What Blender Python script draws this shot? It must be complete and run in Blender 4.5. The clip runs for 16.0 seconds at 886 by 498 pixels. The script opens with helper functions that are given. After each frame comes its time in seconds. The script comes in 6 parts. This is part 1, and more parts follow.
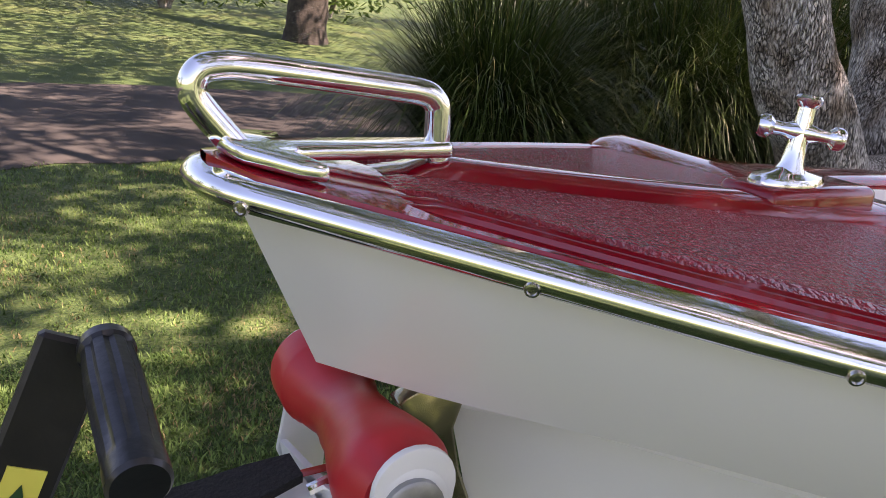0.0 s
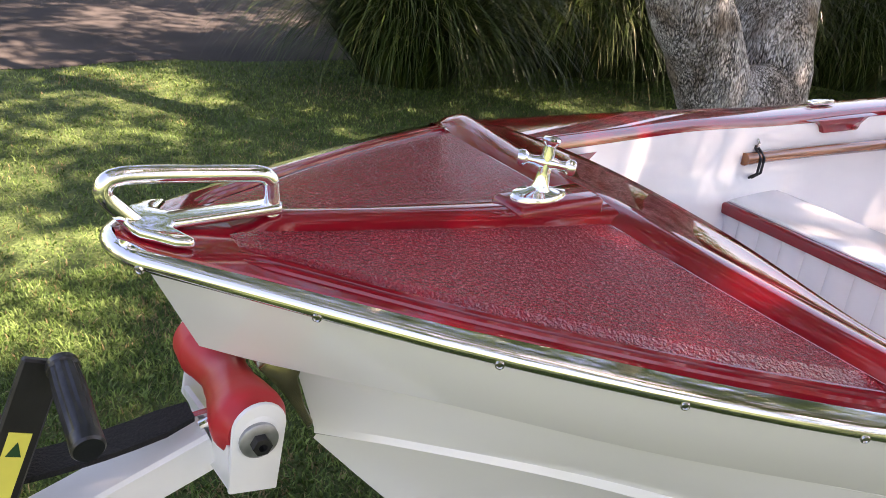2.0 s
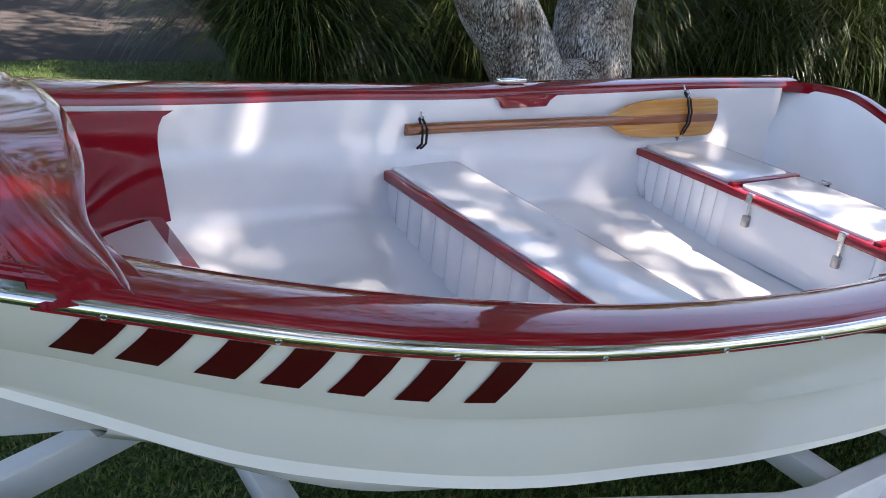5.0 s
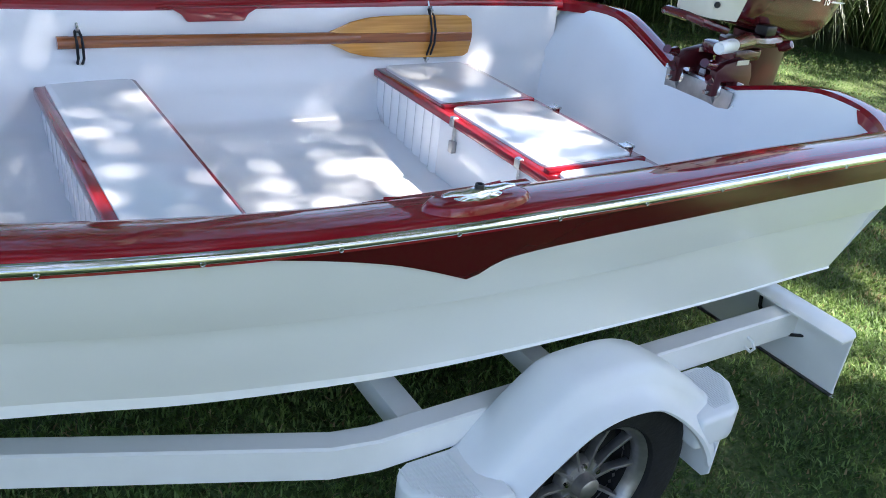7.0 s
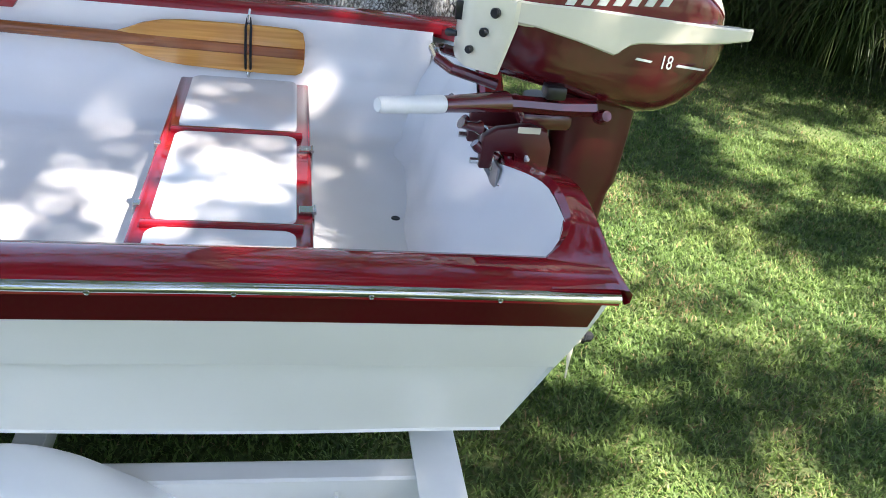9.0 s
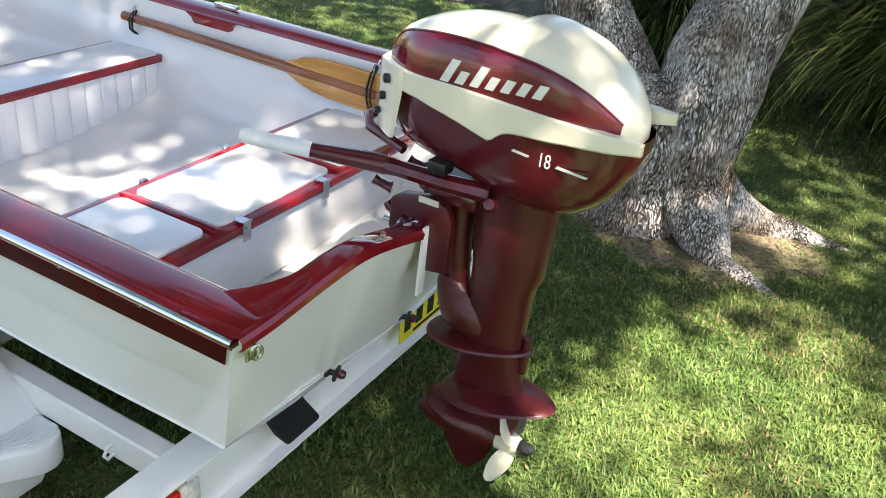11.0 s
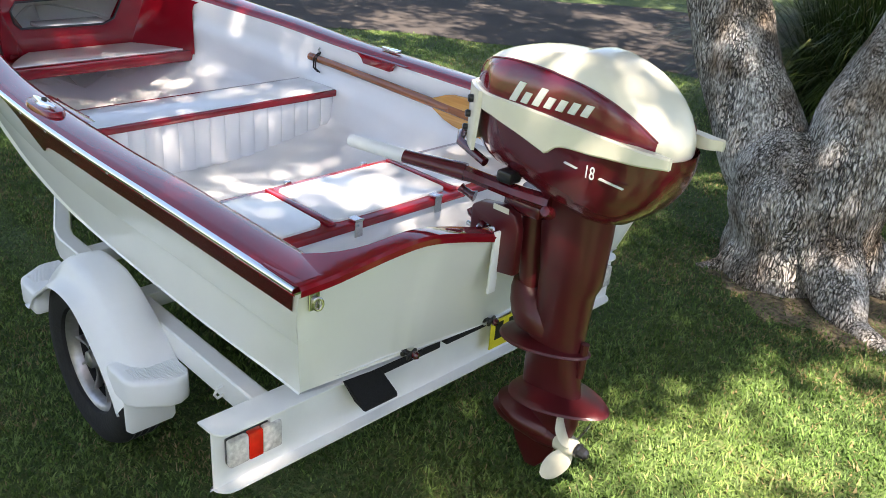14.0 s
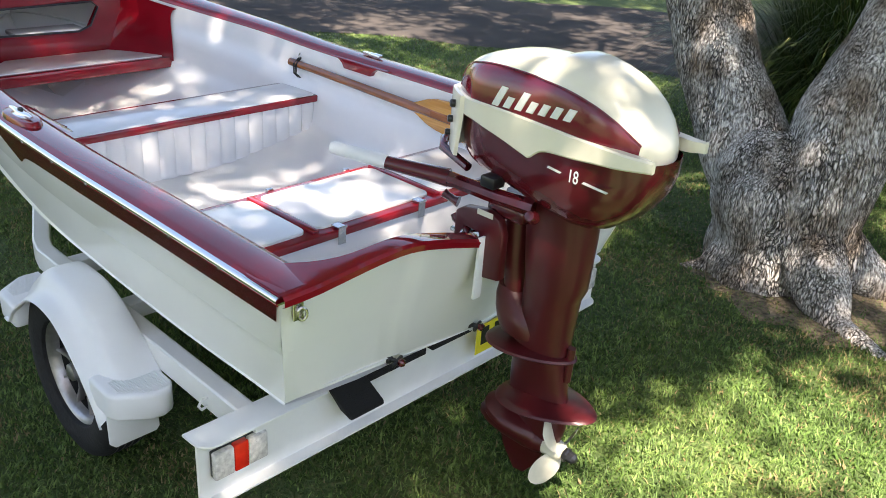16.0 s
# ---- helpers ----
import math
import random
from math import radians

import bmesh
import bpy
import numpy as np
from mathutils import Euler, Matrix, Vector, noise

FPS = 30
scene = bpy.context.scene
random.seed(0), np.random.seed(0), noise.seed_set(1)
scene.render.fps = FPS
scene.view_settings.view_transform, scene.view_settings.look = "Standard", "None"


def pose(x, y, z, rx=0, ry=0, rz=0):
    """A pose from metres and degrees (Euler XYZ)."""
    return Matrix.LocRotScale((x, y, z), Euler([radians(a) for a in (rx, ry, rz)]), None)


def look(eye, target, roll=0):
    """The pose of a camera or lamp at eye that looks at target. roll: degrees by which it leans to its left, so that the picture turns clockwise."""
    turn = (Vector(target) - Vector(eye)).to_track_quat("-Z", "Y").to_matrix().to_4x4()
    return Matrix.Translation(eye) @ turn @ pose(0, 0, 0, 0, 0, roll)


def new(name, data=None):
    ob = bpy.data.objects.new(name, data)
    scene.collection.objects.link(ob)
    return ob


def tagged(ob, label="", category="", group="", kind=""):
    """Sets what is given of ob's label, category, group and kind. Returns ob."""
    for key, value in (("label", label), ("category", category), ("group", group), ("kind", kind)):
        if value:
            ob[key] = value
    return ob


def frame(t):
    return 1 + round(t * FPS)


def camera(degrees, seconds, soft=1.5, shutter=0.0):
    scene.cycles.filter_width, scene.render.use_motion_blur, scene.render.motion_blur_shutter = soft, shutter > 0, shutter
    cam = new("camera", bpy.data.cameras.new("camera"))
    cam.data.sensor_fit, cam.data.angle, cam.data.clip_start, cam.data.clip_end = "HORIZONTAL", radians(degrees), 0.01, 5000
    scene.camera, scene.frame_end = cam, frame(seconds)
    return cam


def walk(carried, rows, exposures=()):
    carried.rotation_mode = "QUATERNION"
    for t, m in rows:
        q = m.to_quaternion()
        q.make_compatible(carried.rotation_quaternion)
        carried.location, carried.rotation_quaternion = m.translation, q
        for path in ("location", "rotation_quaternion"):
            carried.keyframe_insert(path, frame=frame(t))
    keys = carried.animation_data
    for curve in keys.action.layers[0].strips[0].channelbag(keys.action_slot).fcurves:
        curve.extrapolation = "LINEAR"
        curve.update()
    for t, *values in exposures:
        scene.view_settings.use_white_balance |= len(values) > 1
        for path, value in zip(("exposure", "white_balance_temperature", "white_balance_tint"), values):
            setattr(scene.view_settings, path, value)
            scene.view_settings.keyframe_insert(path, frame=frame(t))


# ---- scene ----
cam = camera(55.59, 16.0, 0.9)
PATH = [
    (0, pose(-3.5550, -0.4679, 1.1163, 73.553, -5.404, -27.943)),
    (0.5, pose(-3.5896, -0.5093, 1.2096, 68.937, -5.587, -28.626)),
    (1, pose(-3.6124, -0.5684, 1.2903, 66.599, -5.219, -30.536)),
    (1.5, pose(-3.6507, -0.6684, 1.3278, 66.146, -5.187, -32.152)),
    (2, pose(-3.5916, -0.7108, 1.3379, 65.721, -5.926, -32.183)),
    (2.5, pose(-3.5085, -0.7659, 1.3578, 65.354, -5.775, -31.615)),
    (3, pose(-3.4585, -0.8960, 1.3634, 66.208, -4.657, -30.256)),
    (5.5, pose(-2.7596, -1.4501, 1.3620, 66.573, -6.062, -32.032)),
    (6, pose(-2.5972, -1.5619, 1.3485, 64.942, -6.669, -31.684)),
    (6.5, pose(-2.3840, -1.6402, 1.3426, 63.233, -6.361, -31.961)),
    (7, pose(-2.0914, -1.7144, 1.3748, 62.289, -6.199, -31.330)),
    (7.5, pose(-1.7413, -1.8148, 1.4139, 62.054, -7.082, -25.990)),
    (8, pose(-1.3837, -1.8334, 1.4179, 60.856, -7.033, -20.148)),
    (8.5, pose(-0.9842, -1.8262, 1.4643, 59.936, -6.809, -16.505)),
    (9, pose(-0.5340, -1.7986, 1.4785, 60.107, -7.028, -8.504)),
    (11.5, pose(1.0031, -1.5560, 1.6248, 61.998, -4.944, 37.712)),
    (12, pose(1.1554, -1.5542, 1.6166, 63.133, -4.363, 42.578)),
    (12.5, pose(1.2010, -1.5924, 1.6140, 63.953, -4.352, 43.363)),
    (13, pose(1.2062, -1.6010, 1.6052, 64.044, -4.182, 43.776)),
    (13.5, pose(1.2167, -1.6186, 1.6106, 64.270, -4.173, 44.825)),
    (14, pose(1.2295, -1.6163, 1.6092, 64.388, -4.208, 45.472)),
    (14.5, pose(1.2309, -1.6122, 1.6102, 64.290, -4.228, 45.216)),
    (15, pose(1.2277, -1.6130, 1.6094, 64.226, -4.389, 44.915)),
    (15.5, pose(1.2278, -1.6145, 1.6132, 64.324, -3.941, 44.393)),
    (16, pose(1.2175, -1.6056, 1.6141, 64.593, -3.828, 44.091)),
]
walk(cam, PATH, [(0, 2.2, 7700, 36), (0.5, 2.48, 7900, 36), (1.5, 2.8, 8100, 34), (3.2, 2.72, 8400, 30), (5.0, 2.25, 6800, 23), (6.0, 2.3, 6300, 18), (8.0, 2.5, 6250, 16), (9.0, 2.5, 6600, 18), (11.5, 2.44, 7250, 16), (14.0, 2.45, 7250, 18), (16, 2.45, 7250, 18)])

# ---- world and sun ----
SUN_FROM = Vector((0.42, -0.40, 0.95)).normalized()
world = bpy.data.worlds.new("sky")
scene.world = world
world.use_nodes = True
wn = world.node_tree.nodes
sky = wn.new("ShaderNodeTexSky")
sky.sky_type = 'NISHITA'
sky.sun_disc = False
sky.sun_elevation = math.asin(SUN_FROM.z)
sky.sun_rotation = math.atan2(SUN_FROM.x, SUN_FROM.y)
world.node_tree.links.new(sky.outputs[0], wn["Background"].inputs[0])
wn["Background"].inputs[1].default_value = 0.078
sun = new("sun", bpy.data.lights.new("sun", 'SUN'))
sun.data.energy = 5.0
sun.data.angle = radians(0.53)
sun.data.color = (1.0, 0.95, 0.86)
sun.matrix_world = look(SUN_FROM * 20, (0, 0, 0))


# ---- helpers ----
def interp(keys, x):
    """Smooth curve through (x, value) keys, in rising x."""
    if x <= keys[0][0]:
        return keys[0][1]
    for i in range(len(keys) - 1):
        x0, v0 = keys[i]
        x1, v1 = keys[i + 1]
        if x <= x1:
            u = (x - x0) / (x1 - x0)
            m0 = (v1 - keys[i - 1][1]) / (x1 - keys[i - 1][0]) if i > 0 else (v1 - v0) / (x1 - x0)
            m1 = (keys[i + 2][1] - v0) / (keys[i + 2][0] - x0) if i + 2 < len(keys) else (v1 - v0) / (x1 - x0)
            h = x1 - x0
            return ((2*u**3 - 3*u**2 + 1) * v0 + (u**3 - 2*u**2 + u) * h * m0
                    + (-2*u**3 + 3*u**2) * v1 + (u**3 - u**2) * h * m1)
    return keys[-1][1]


def smooth01(a, b, x):
    u = min(1, max(0, (x - a) / (b - a)))
    return u * u * (3 - 2 * u)


def part(name, bm, material, parent=None, label="", smooth=True, angle=35):
    """Link a bmesh as one mesh object under a thing or a part."""
    me = bpy.data.meshes.new(name)
    bm.normal_update()
    bm.to_mesh(me)
    bm.free()
    for m in (material if isinstance(material, (list, tuple)) else [material]):
        me.materials.append(m)
    if smooth:
        for p in me.polygons:
            p.use_smooth = True
        me.set_sharp_from_angle(angle=radians(angle))
    ob = new(name, me)
    if parent is not None:
        ob.parent = parent
    if label:
        ob["label"] = label
    return ob


def thing(name, label, category, at=(0, 0, 0), group="", kind=""):
    ob = new(name)
    ob.matrix_basis = Matrix.Translation(at) if isinstance(at, (tuple, Vector)) else at
    ob.empty_display_size = 0.05
    return tagged(ob, label, category, group, kind)


def box(bm, x0, x1, y0, y1, z0, z1, bevel=0.0, seg=2, m=None):
    r = bmesh.ops.create_cube(bm, size=1)
    vs = r["verts"]
    for v in vs:
        v.co = Vector(((x0 + x1) / 2 + v.co.x * (x1 - x0), (y0 + y1) / 2 + v.co.y * (y1 - y0), (z0 + z1) / 2 + v.co.z * (z1 - z0)))
    if bevel > 0:
        es = list({e for v in vs for e in v.link_edges})
        r2 = bmesh.ops.bevel(bm, geom=es, offset=bevel, segments=seg, affect='EDGES', profile=0.5)
        vs = list({v for f in r2["faces"] for v in f.verts} | {v for v in vs if v.is_valid})
    if m is not None:
        for v in vs:
            v.co = m @ v.co
    return vs


def new_box(*a, **k):
    bm = bmesh.new()
    box(bm, *a, **k)
    return bm


def tube(bm, pts, r, n=12, closed=False, caps=True, flat=1.0):
    """Sweep a ring along points; r is a radius or a list of radii."""
    pts = [Vector(p) for p in pts]
    rings = []
    up = Vector((0, 0, 1))
    last = None
    for i, p in enumerate(pts):
        a = pts[i - 1] if (i > 0 or closed) else pts[0]
        b = pts[(i + 1) % len(pts)] if (i + 1 < len(pts) or closed) else pts[-1]
        t = (b - a).normalized()
        if last is None:
            ref = up if abs(t.z) < 0.9 else Vector((0, 1, 0))
            s = t.cross(ref).normalized()
        else:
            s = (last - t * last.dot(t)).normalized()
        last = s
        u = s.cross(t).normalized()
        rr = r[i] if isinstance(r, (list, tuple)) else r
        rings.append([bm.verts.new(p + (s * math.cos(2*math.pi*k/n) + u * flat * math.sin(2*math.pi*k/n)) * rr) for k in range(n)])
    m = len(rings)
    for i in range(m if closed else m - 1):
        a, b = rings[i], rings[(i + 1) % m]
        for k in range(n):
            bm.faces.new((a[k], a[(k+1) % n], b[(k+1) % n], b[k]))
    if caps and not closed:
        bm.faces.new(list(reversed(rings[0])))
        bm.faces.new(rings[-1])
    return rings


def curve(pts, n=6):
    """Points along a smooth curve through pts."""
    P = [Vector(p) for p in pts]
    out = []
    for i in range(len(P) - 1):
        p0, p1, p2, p3 = P[max(0, i-1)], P[i], P[i+1], P[min(len(P)-1, i+2)]
        for k in range(n):
            u = k / n
            out.append(0.5 * ((2*p1) + (p2 - p0)*u + (2*p0 - 5*p1 + 4*p2 - p3)*u*u + (3*p1 - p0 - 3*p2 + p3)*u**3))
    return out + [P[-1]]


def new_tube(*a, **k):
    bm = bmesh.new()
    tube(bm, *a, **k)
    bmesh.ops.recalc_face_normals(bm, faces=bm.faces)
    return bm


def lathe(bm, prof, n=24, m=None):
    """Turn (radius, height) pairs round z, then move by m."""
    rings = []
    for r, h in prof:
        if r < 1e-5:
            rings.append([bm.verts.new((0, 0, h))])
        else:
            rings.append([bm.verts.new((r*math.cos(2*math.pi*k/n), r*math.sin(2*math.pi*k/n), h)) for k in range(n)])
    fs = []
    for a, b in zip(rings, rings[1:]):
        for k in range(n):
            q = [a[k % len(a)], a[(k+1) % len(a)], b[(k+1) % len(b)], b[k % len(b)]]
            q = [v for i, v in enumerate(q) if v not in q[:i]]
            if len(q) > 2:
                fs.append(bm.faces.new(q))
    vs = [v for r in rings for v in r]
    if m is not None:
        for v in vs:
            v.co = m @ v.co
    return vs


def new_lathe(prof, n=24, m=None):
    bm = bmesh.new()
    lathe(bm, prof, n, m)
    bmesh.ops.recalc_face_normals(bm, faces=bm.faces)
    return bm


def grid_faces(bm, rows, close_u=False):
    """Quads between rows of points of equal count."""
    vs = [[bm.verts.new(p) for p in r] for r in rows]
    for a, b in zip(vs, vs[1:]):
        n = len(a)
        for k in range(n if close_u else n - 1):
            q = [a[k], a[(k+1) % n], b[(k+1) % n], b[k]]
            if len({tuple(round(c, 6) for c in v.co) for v in q}) > 2:
                try:
                    bm.faces.new(q)
                except ValueError:
                    pass
    return vs


def loft(rows, close_u=False, caps=False):
    bm = bmesh.new()
    vs = grid_faces(bm, rows, close_u)
    if caps:
        bm.faces.new(list(reversed(vs[0])))
        bm.faces.new(vs[-1])
    bmesh.ops.remove_doubles(bm, verts=bm.verts, dist=0.0004)
    bmesh.ops.recalc_face_normals(bm, faces=bm.faces)
    return bm


def prism(poly, axis, a, b, bevel=0.0, seg=2):
    """Extrude a polygon along an axis; poly gives the other two coordinates in order."""
    bm = bmesh.new()
    def pt(p, c):
        q = list(p)
        q.insert(axis, c)
        return q
    f1 = [bm.verts.new(pt(p, a)) for p in poly]
    f2 = [bm.verts.new(pt(p, b)) for p in poly]
    bm.faces.new(list(reversed(f1)))
    bm.faces.new(f2)
    n = len(poly)
    for i in range(n):
        bm.faces.new((f1[i], f1[(i+1) % n], f2[(i+1) % n], f2[i]))
    bmesh.ops.recalc_face_normals(bm, faces=bm.faces)
    if bevel > 0:
        bmesh.ops.bevel(bm, geom=[e for e in bm.edges if len(e.link_faces) == 2 and e.calc_face_angle() > 0.5], offset=bevel, segments=seg, affect='EDGES', profile=0.5)
    return bm


def fitting(name, bm, material, parent, at, label=""):
    """A part that has pieces of its own: its main mesh, at a pose under its thing."""
    ob = part(name, bm, material, parent, label)
    ob.matrix_basis = at if isinstance(at, Matrix) else Matrix.Translation(at)
    return ob


# ---- materials ----
def mat(name, color, rough=0.5, metal=0.0, var=0.0, scale=8.0, bump=0.0, bump_scale=60.0, coat=0.0, spec=0.5, color2=None, rough_var=0.0, sub=0.0, detail=4.0):
    m = bpy.data.materials.new(name)
    m.use_nodes = True
    nt = m.node_tree
    b = nt.nodes["Principled BSDF"]
    b.inputs["Roughness"].default_value = rough
    b.inputs["Metallic"].default_value = metal
    b.inputs["Specular IOR Level"].default_value = spec
    b.inputs["Coat Weight"].default_value = coat
    b.inputs["Coat Roughness"].default_value = 0.03
    c = (*color, 1)
    b.inputs["Base Color"].default_value = c
    tc = nt.nodes.new("ShaderNodeTexCoord")
    if var > 0 or color2 is not None:
        nz = nt.nodes.new("ShaderNodeTexNoise")
        nz.inputs["Scale"].default_value = scale
        nz.inputs["Detail"].default_value = detail
        nt.links.new(tc.outputs["Object"], nz.inputs["Vector"])
        rp = nt.nodes.new("ShaderNodeValToRGB")
        rp.color_ramp.elements[0].position = 0.3
        rp.color_ramp.elements[1].position = 0.7
        if color2 is None:
            rp.color_ramp.elements[0].color = (*[x * (1 - var) for x in color], 1)
            rp.color_ramp.elements[1].color = (*[min(1, x * (1 + var)) for x in color], 1)
        else:
            rp.color_ramp.elements[0].color = c
            rp.color_ramp.elements[1].color = (*color2, 1)
        nt.links.new(nz.outputs["Fac"], rp.inputs["Fac"])
        nt.links.new(rp.outputs["Color"], b.inputs["Base Color"])
        if rough_var > 0:
            mr = nt.nodes.new("ShaderNodeMapRange")
            mr.inputs["To Min"].default_value = max(0.02, rough - rough_var)
            mr.inputs["To Max"].default_value = min(1, rough + rough_var)
            nt.links.new(nz.outputs["Fac"], mr.inputs["Value"])
            nt.links.new(mr.outputs[0], b.inputs["Roughness"])
    if bump > 0:
        nb = nt.nodes.new("ShaderNodeTexNoise")
        nb.inputs["Scale"].default_value = bump_scale
        nb.inputs["Detail"].default_value = 5
        nt.links.new(tc.outputs["Object"], nb.inputs["Vector"])
        bp = nt.nodes.new("ShaderNodeBump")
        bp.inputs["Strength"].default_value = bump
        bp.inputs["Distance"].default_value = 0.01
        nt.links.new(nb.outputs["Fac"], bp.inputs["Height"])
        nt.links.new(bp.outputs[0], b.inputs["Normal"])
    return m


M_HULL = mat("white_gelcoat", (0.84, 0.84, 0.80), 0.22, var=0.025, scale=3, coat=0.35, rough_var=0.06, bump=0.012, bump_scale=5)
M_LINER = mat("white_liner_gelcoat", (0.84, 0.84, 0.83), 0.2, var=0.03, scale=4, coat=0.4, rough_var=0.06, bump=0.02, bump_scale=7)
M_RED = mat("maroon_gloss_paint", (0.25, 0.006, 0.013), 0.055, var=0.1, scale=5, coat=0.35, bump=0.003, bump_scale=9, rough_var=0.03)
M_REDSIDE = mat("dark_red_side_paint", (0.075, 0.004, 0.006), 0.2, var=0.08, scale=6, coat=0.2)
M_CHROME = mat("chrome", (0.88, 0.88, 0.87), 0.07, metal=1.0, var=0.03, scale=30, bump=0.01, bump_scale=40, rough_var=0.04)
M_STEEL = mat("stainless_steel", (0.62, 0.61, 0.58), 0.24, metal=1.0, var=0.1, scale=60, rough_var=0.1)
M_WHITEPAINT = mat("white_trailer_paint", (0.82, 0.82, 0.79), 0.33, var=0.04, scale=9, coat=0.2, bump=0.05, bump_scale=26, rough_var=0.08)
M_FENDER = mat("white_moulded_plastic", (0.80, 0.82, 0.83), 0.34, var=0.03, scale=7, bump=0.03, bump_scale=40)
M_RUBBER = mat("black_rubber", (0.009, 0.009, 0.010), 0.75, var=0.4, scale=40, bump=0.2, bump_scale=90)
M_BLACK = mat("black_plastic", (0.012, 0.013, 0.015), 0.28, var=0.3, scale=60, bump=0.06, bump_scale=120)
M_CARPET = mat("black_carpet", (0.012, 0.012, 0.014), 0.95, var=0.5, scale=300, bump=0.9, bump_scale=420)
M_WEBBING = mat("black_webbing", (0.008, 0.008, 0.009), 0.85, var=0.4, scale=200, bump=0.4, bump_scale=300)
M_ROLLER = mat("red_polyurethane", (0.52, 0.022, 0.028), 0.36, var=0.12, scale=12, bump=0.05, bump_scale=50, rough_var=0.08)
M_MOTOR = mat("oxblood_enamel", (0.085, 0.007, 0.011), 0.16, var=0.15, scale=9, coat=0.6, bump=0.015, bump_scale=14, rough_var=0.07)
M_MOTORPANEL = mat("ruby_enamel", (0.14, 0.005, 0.016), 0.16, var=0.08, scale=9, coat=0.8)
M_CREAM = mat("cream_enamel", (0.82, 0.78, 0.62), 0.25, var=0.04, scale=7, coat=0.5, bump=0.012, bump_scale=12)
M_IVORY = mat("aged_white_plastic", (0.72, 0.68, 0.55), 0.4, var=0.1, scale=20)
M_SPOKE = mat("bright_cast_alloy", (0.40, 0.39, 0.385), 0.38, metal=0.85, var=0.15, scale=40, bump=0.06, bump_scale=70)
M_LEG = mat("satin_oxblood_enamel", (0.075, 0.007, 0.010), 0.36, var=0.15, scale=9, coat=0.12, bump=0.02, bump_scale=14, rough_var=0.08)
M_GRIP = mat("white_grip_plastic", (0.80, 0.81, 0.80), 0.3, var=0.04, scale=30, coat=0.3)
M_ALU = mat("cast_alloy", (0.42, 0.41, 0.40), 0.42, metal=0.9, var=0.2, scale=30, bump=0.1, bump_scale=60)
M_GALV = mat("galvanised_steel", (0.36, 0.37, 0.38), 0.45, metal=0.8, var=0.3, scale=45, bump=0.08, bump_scale=70, rough_var=0.15)
M_WORNGALV = mat("worn_dark_metal", (0.022, 0.02, 0.02), 0.28, metal=0.5, var=0.5, scale=35, bump=0.1, bump_scale=80, rough_var=0.15, color2=(0.13, 0.12, 0.115))
M_DARKSTEEL = mat("worn_black_steel", (0.014, 0.014, 0.015), 0.42, metal=0.0, var=0.4, scale=25, bump=0.08, bump_scale=70)
M_YELLOW = mat("yellow_sticker", (0.75, 0.68, 0.12), 0.4, var=0.06, scale=30)
M_PLATE = mat("yellow_reflective_plate", (0.80, 0.66, 0.04), 0.4, var=0.05, scale=40)
M_INK = mat("black_print", (0.012, 0.012, 0.012), 0.5, var=0.2, scale=50)
M_GREENINK = mat("dark_green_print", (0.01, 0.06, 0.02), 0.5, var=0.2, scale=50)
M_LETTERS = mat("silver_white_badge", (0.80, 0.80, 0.78), 0.25, metal=0.15, var=0.05, scale=80)
M_REDLENS = mat("red_lens", (0.60, 0.02, 0.01), 0.15, var=0.1, scale=60, coat=0.6)
M_LENS = mat("clear_lens_plastic", (0.62, 0.60, 0.57), 0.15, var=0.25, scale=70, coat=0.8, bump=0.2, bump_scale=130)
# stainless bow plate: its olive reflection is put into the base colour
M_OLIVESTEEL = mat("olive_tinted_stainless", (0.34, 0.31, 0.20), 0.16, metal=0.8, var=0.4, scale=30)


def wood_mat():
    m = mat("varnished_wood", (0.42, 0.17, 0.035), 0.24, coat=0.7)
    nt = m.node_tree
    b = nt.nodes["Principled BSDF"]
    tc = nt.nodes.new("ShaderNodeTexCoord")
    mp = nt.nodes.new("ShaderNodeMapping")
    mp.inputs["Scale"].default_value = (4, 90, 90)
    nt.links.new(tc.outputs["Object"], mp.inputs[0])
    nz = nt.nodes.new("ShaderNodeTexNoise")
    nz.inputs["Scale"].default_value = 1.0
    nz.inputs["Detail"].default_value = 6
    nt.links.new(mp.outputs[0], nz.inputs["Vector"])
    rp = nt.nodes.new("ShaderNodeValToRGB")
    rp.color_ramp.elements[0].color = (0.50, 0.21, 0.035, 1)
    rp.color_ramp.elements[1].color = (0.68, 0.34, 0.075, 1)
    rp.color_ramp.elements[0].position = 0.35
    rp.color_ramp.elements[1].position = 0.65
    nt.links.new(nz.outputs["Fac"], rp.inputs["Fac"])
    nt.links.new(rp.outputs[0], b.inputs["Base Color"])
    return m


def darkwood_mat():
    m = wood_mat()
    m.name = "dark_varnished_wood"
    for n in m.node_tree.nodes:
        if n.type == 'VALTORGB':
            n.color_ramp.elements[0].color = (0.20, 0.055, 0.014, 1)
            n.color_ramp.elements[1].color = (0.33, 0.10, 0.022, 1)
    return m


M_WOOD, M_DARKWOOD = wood_mat(), darkwood_mat()


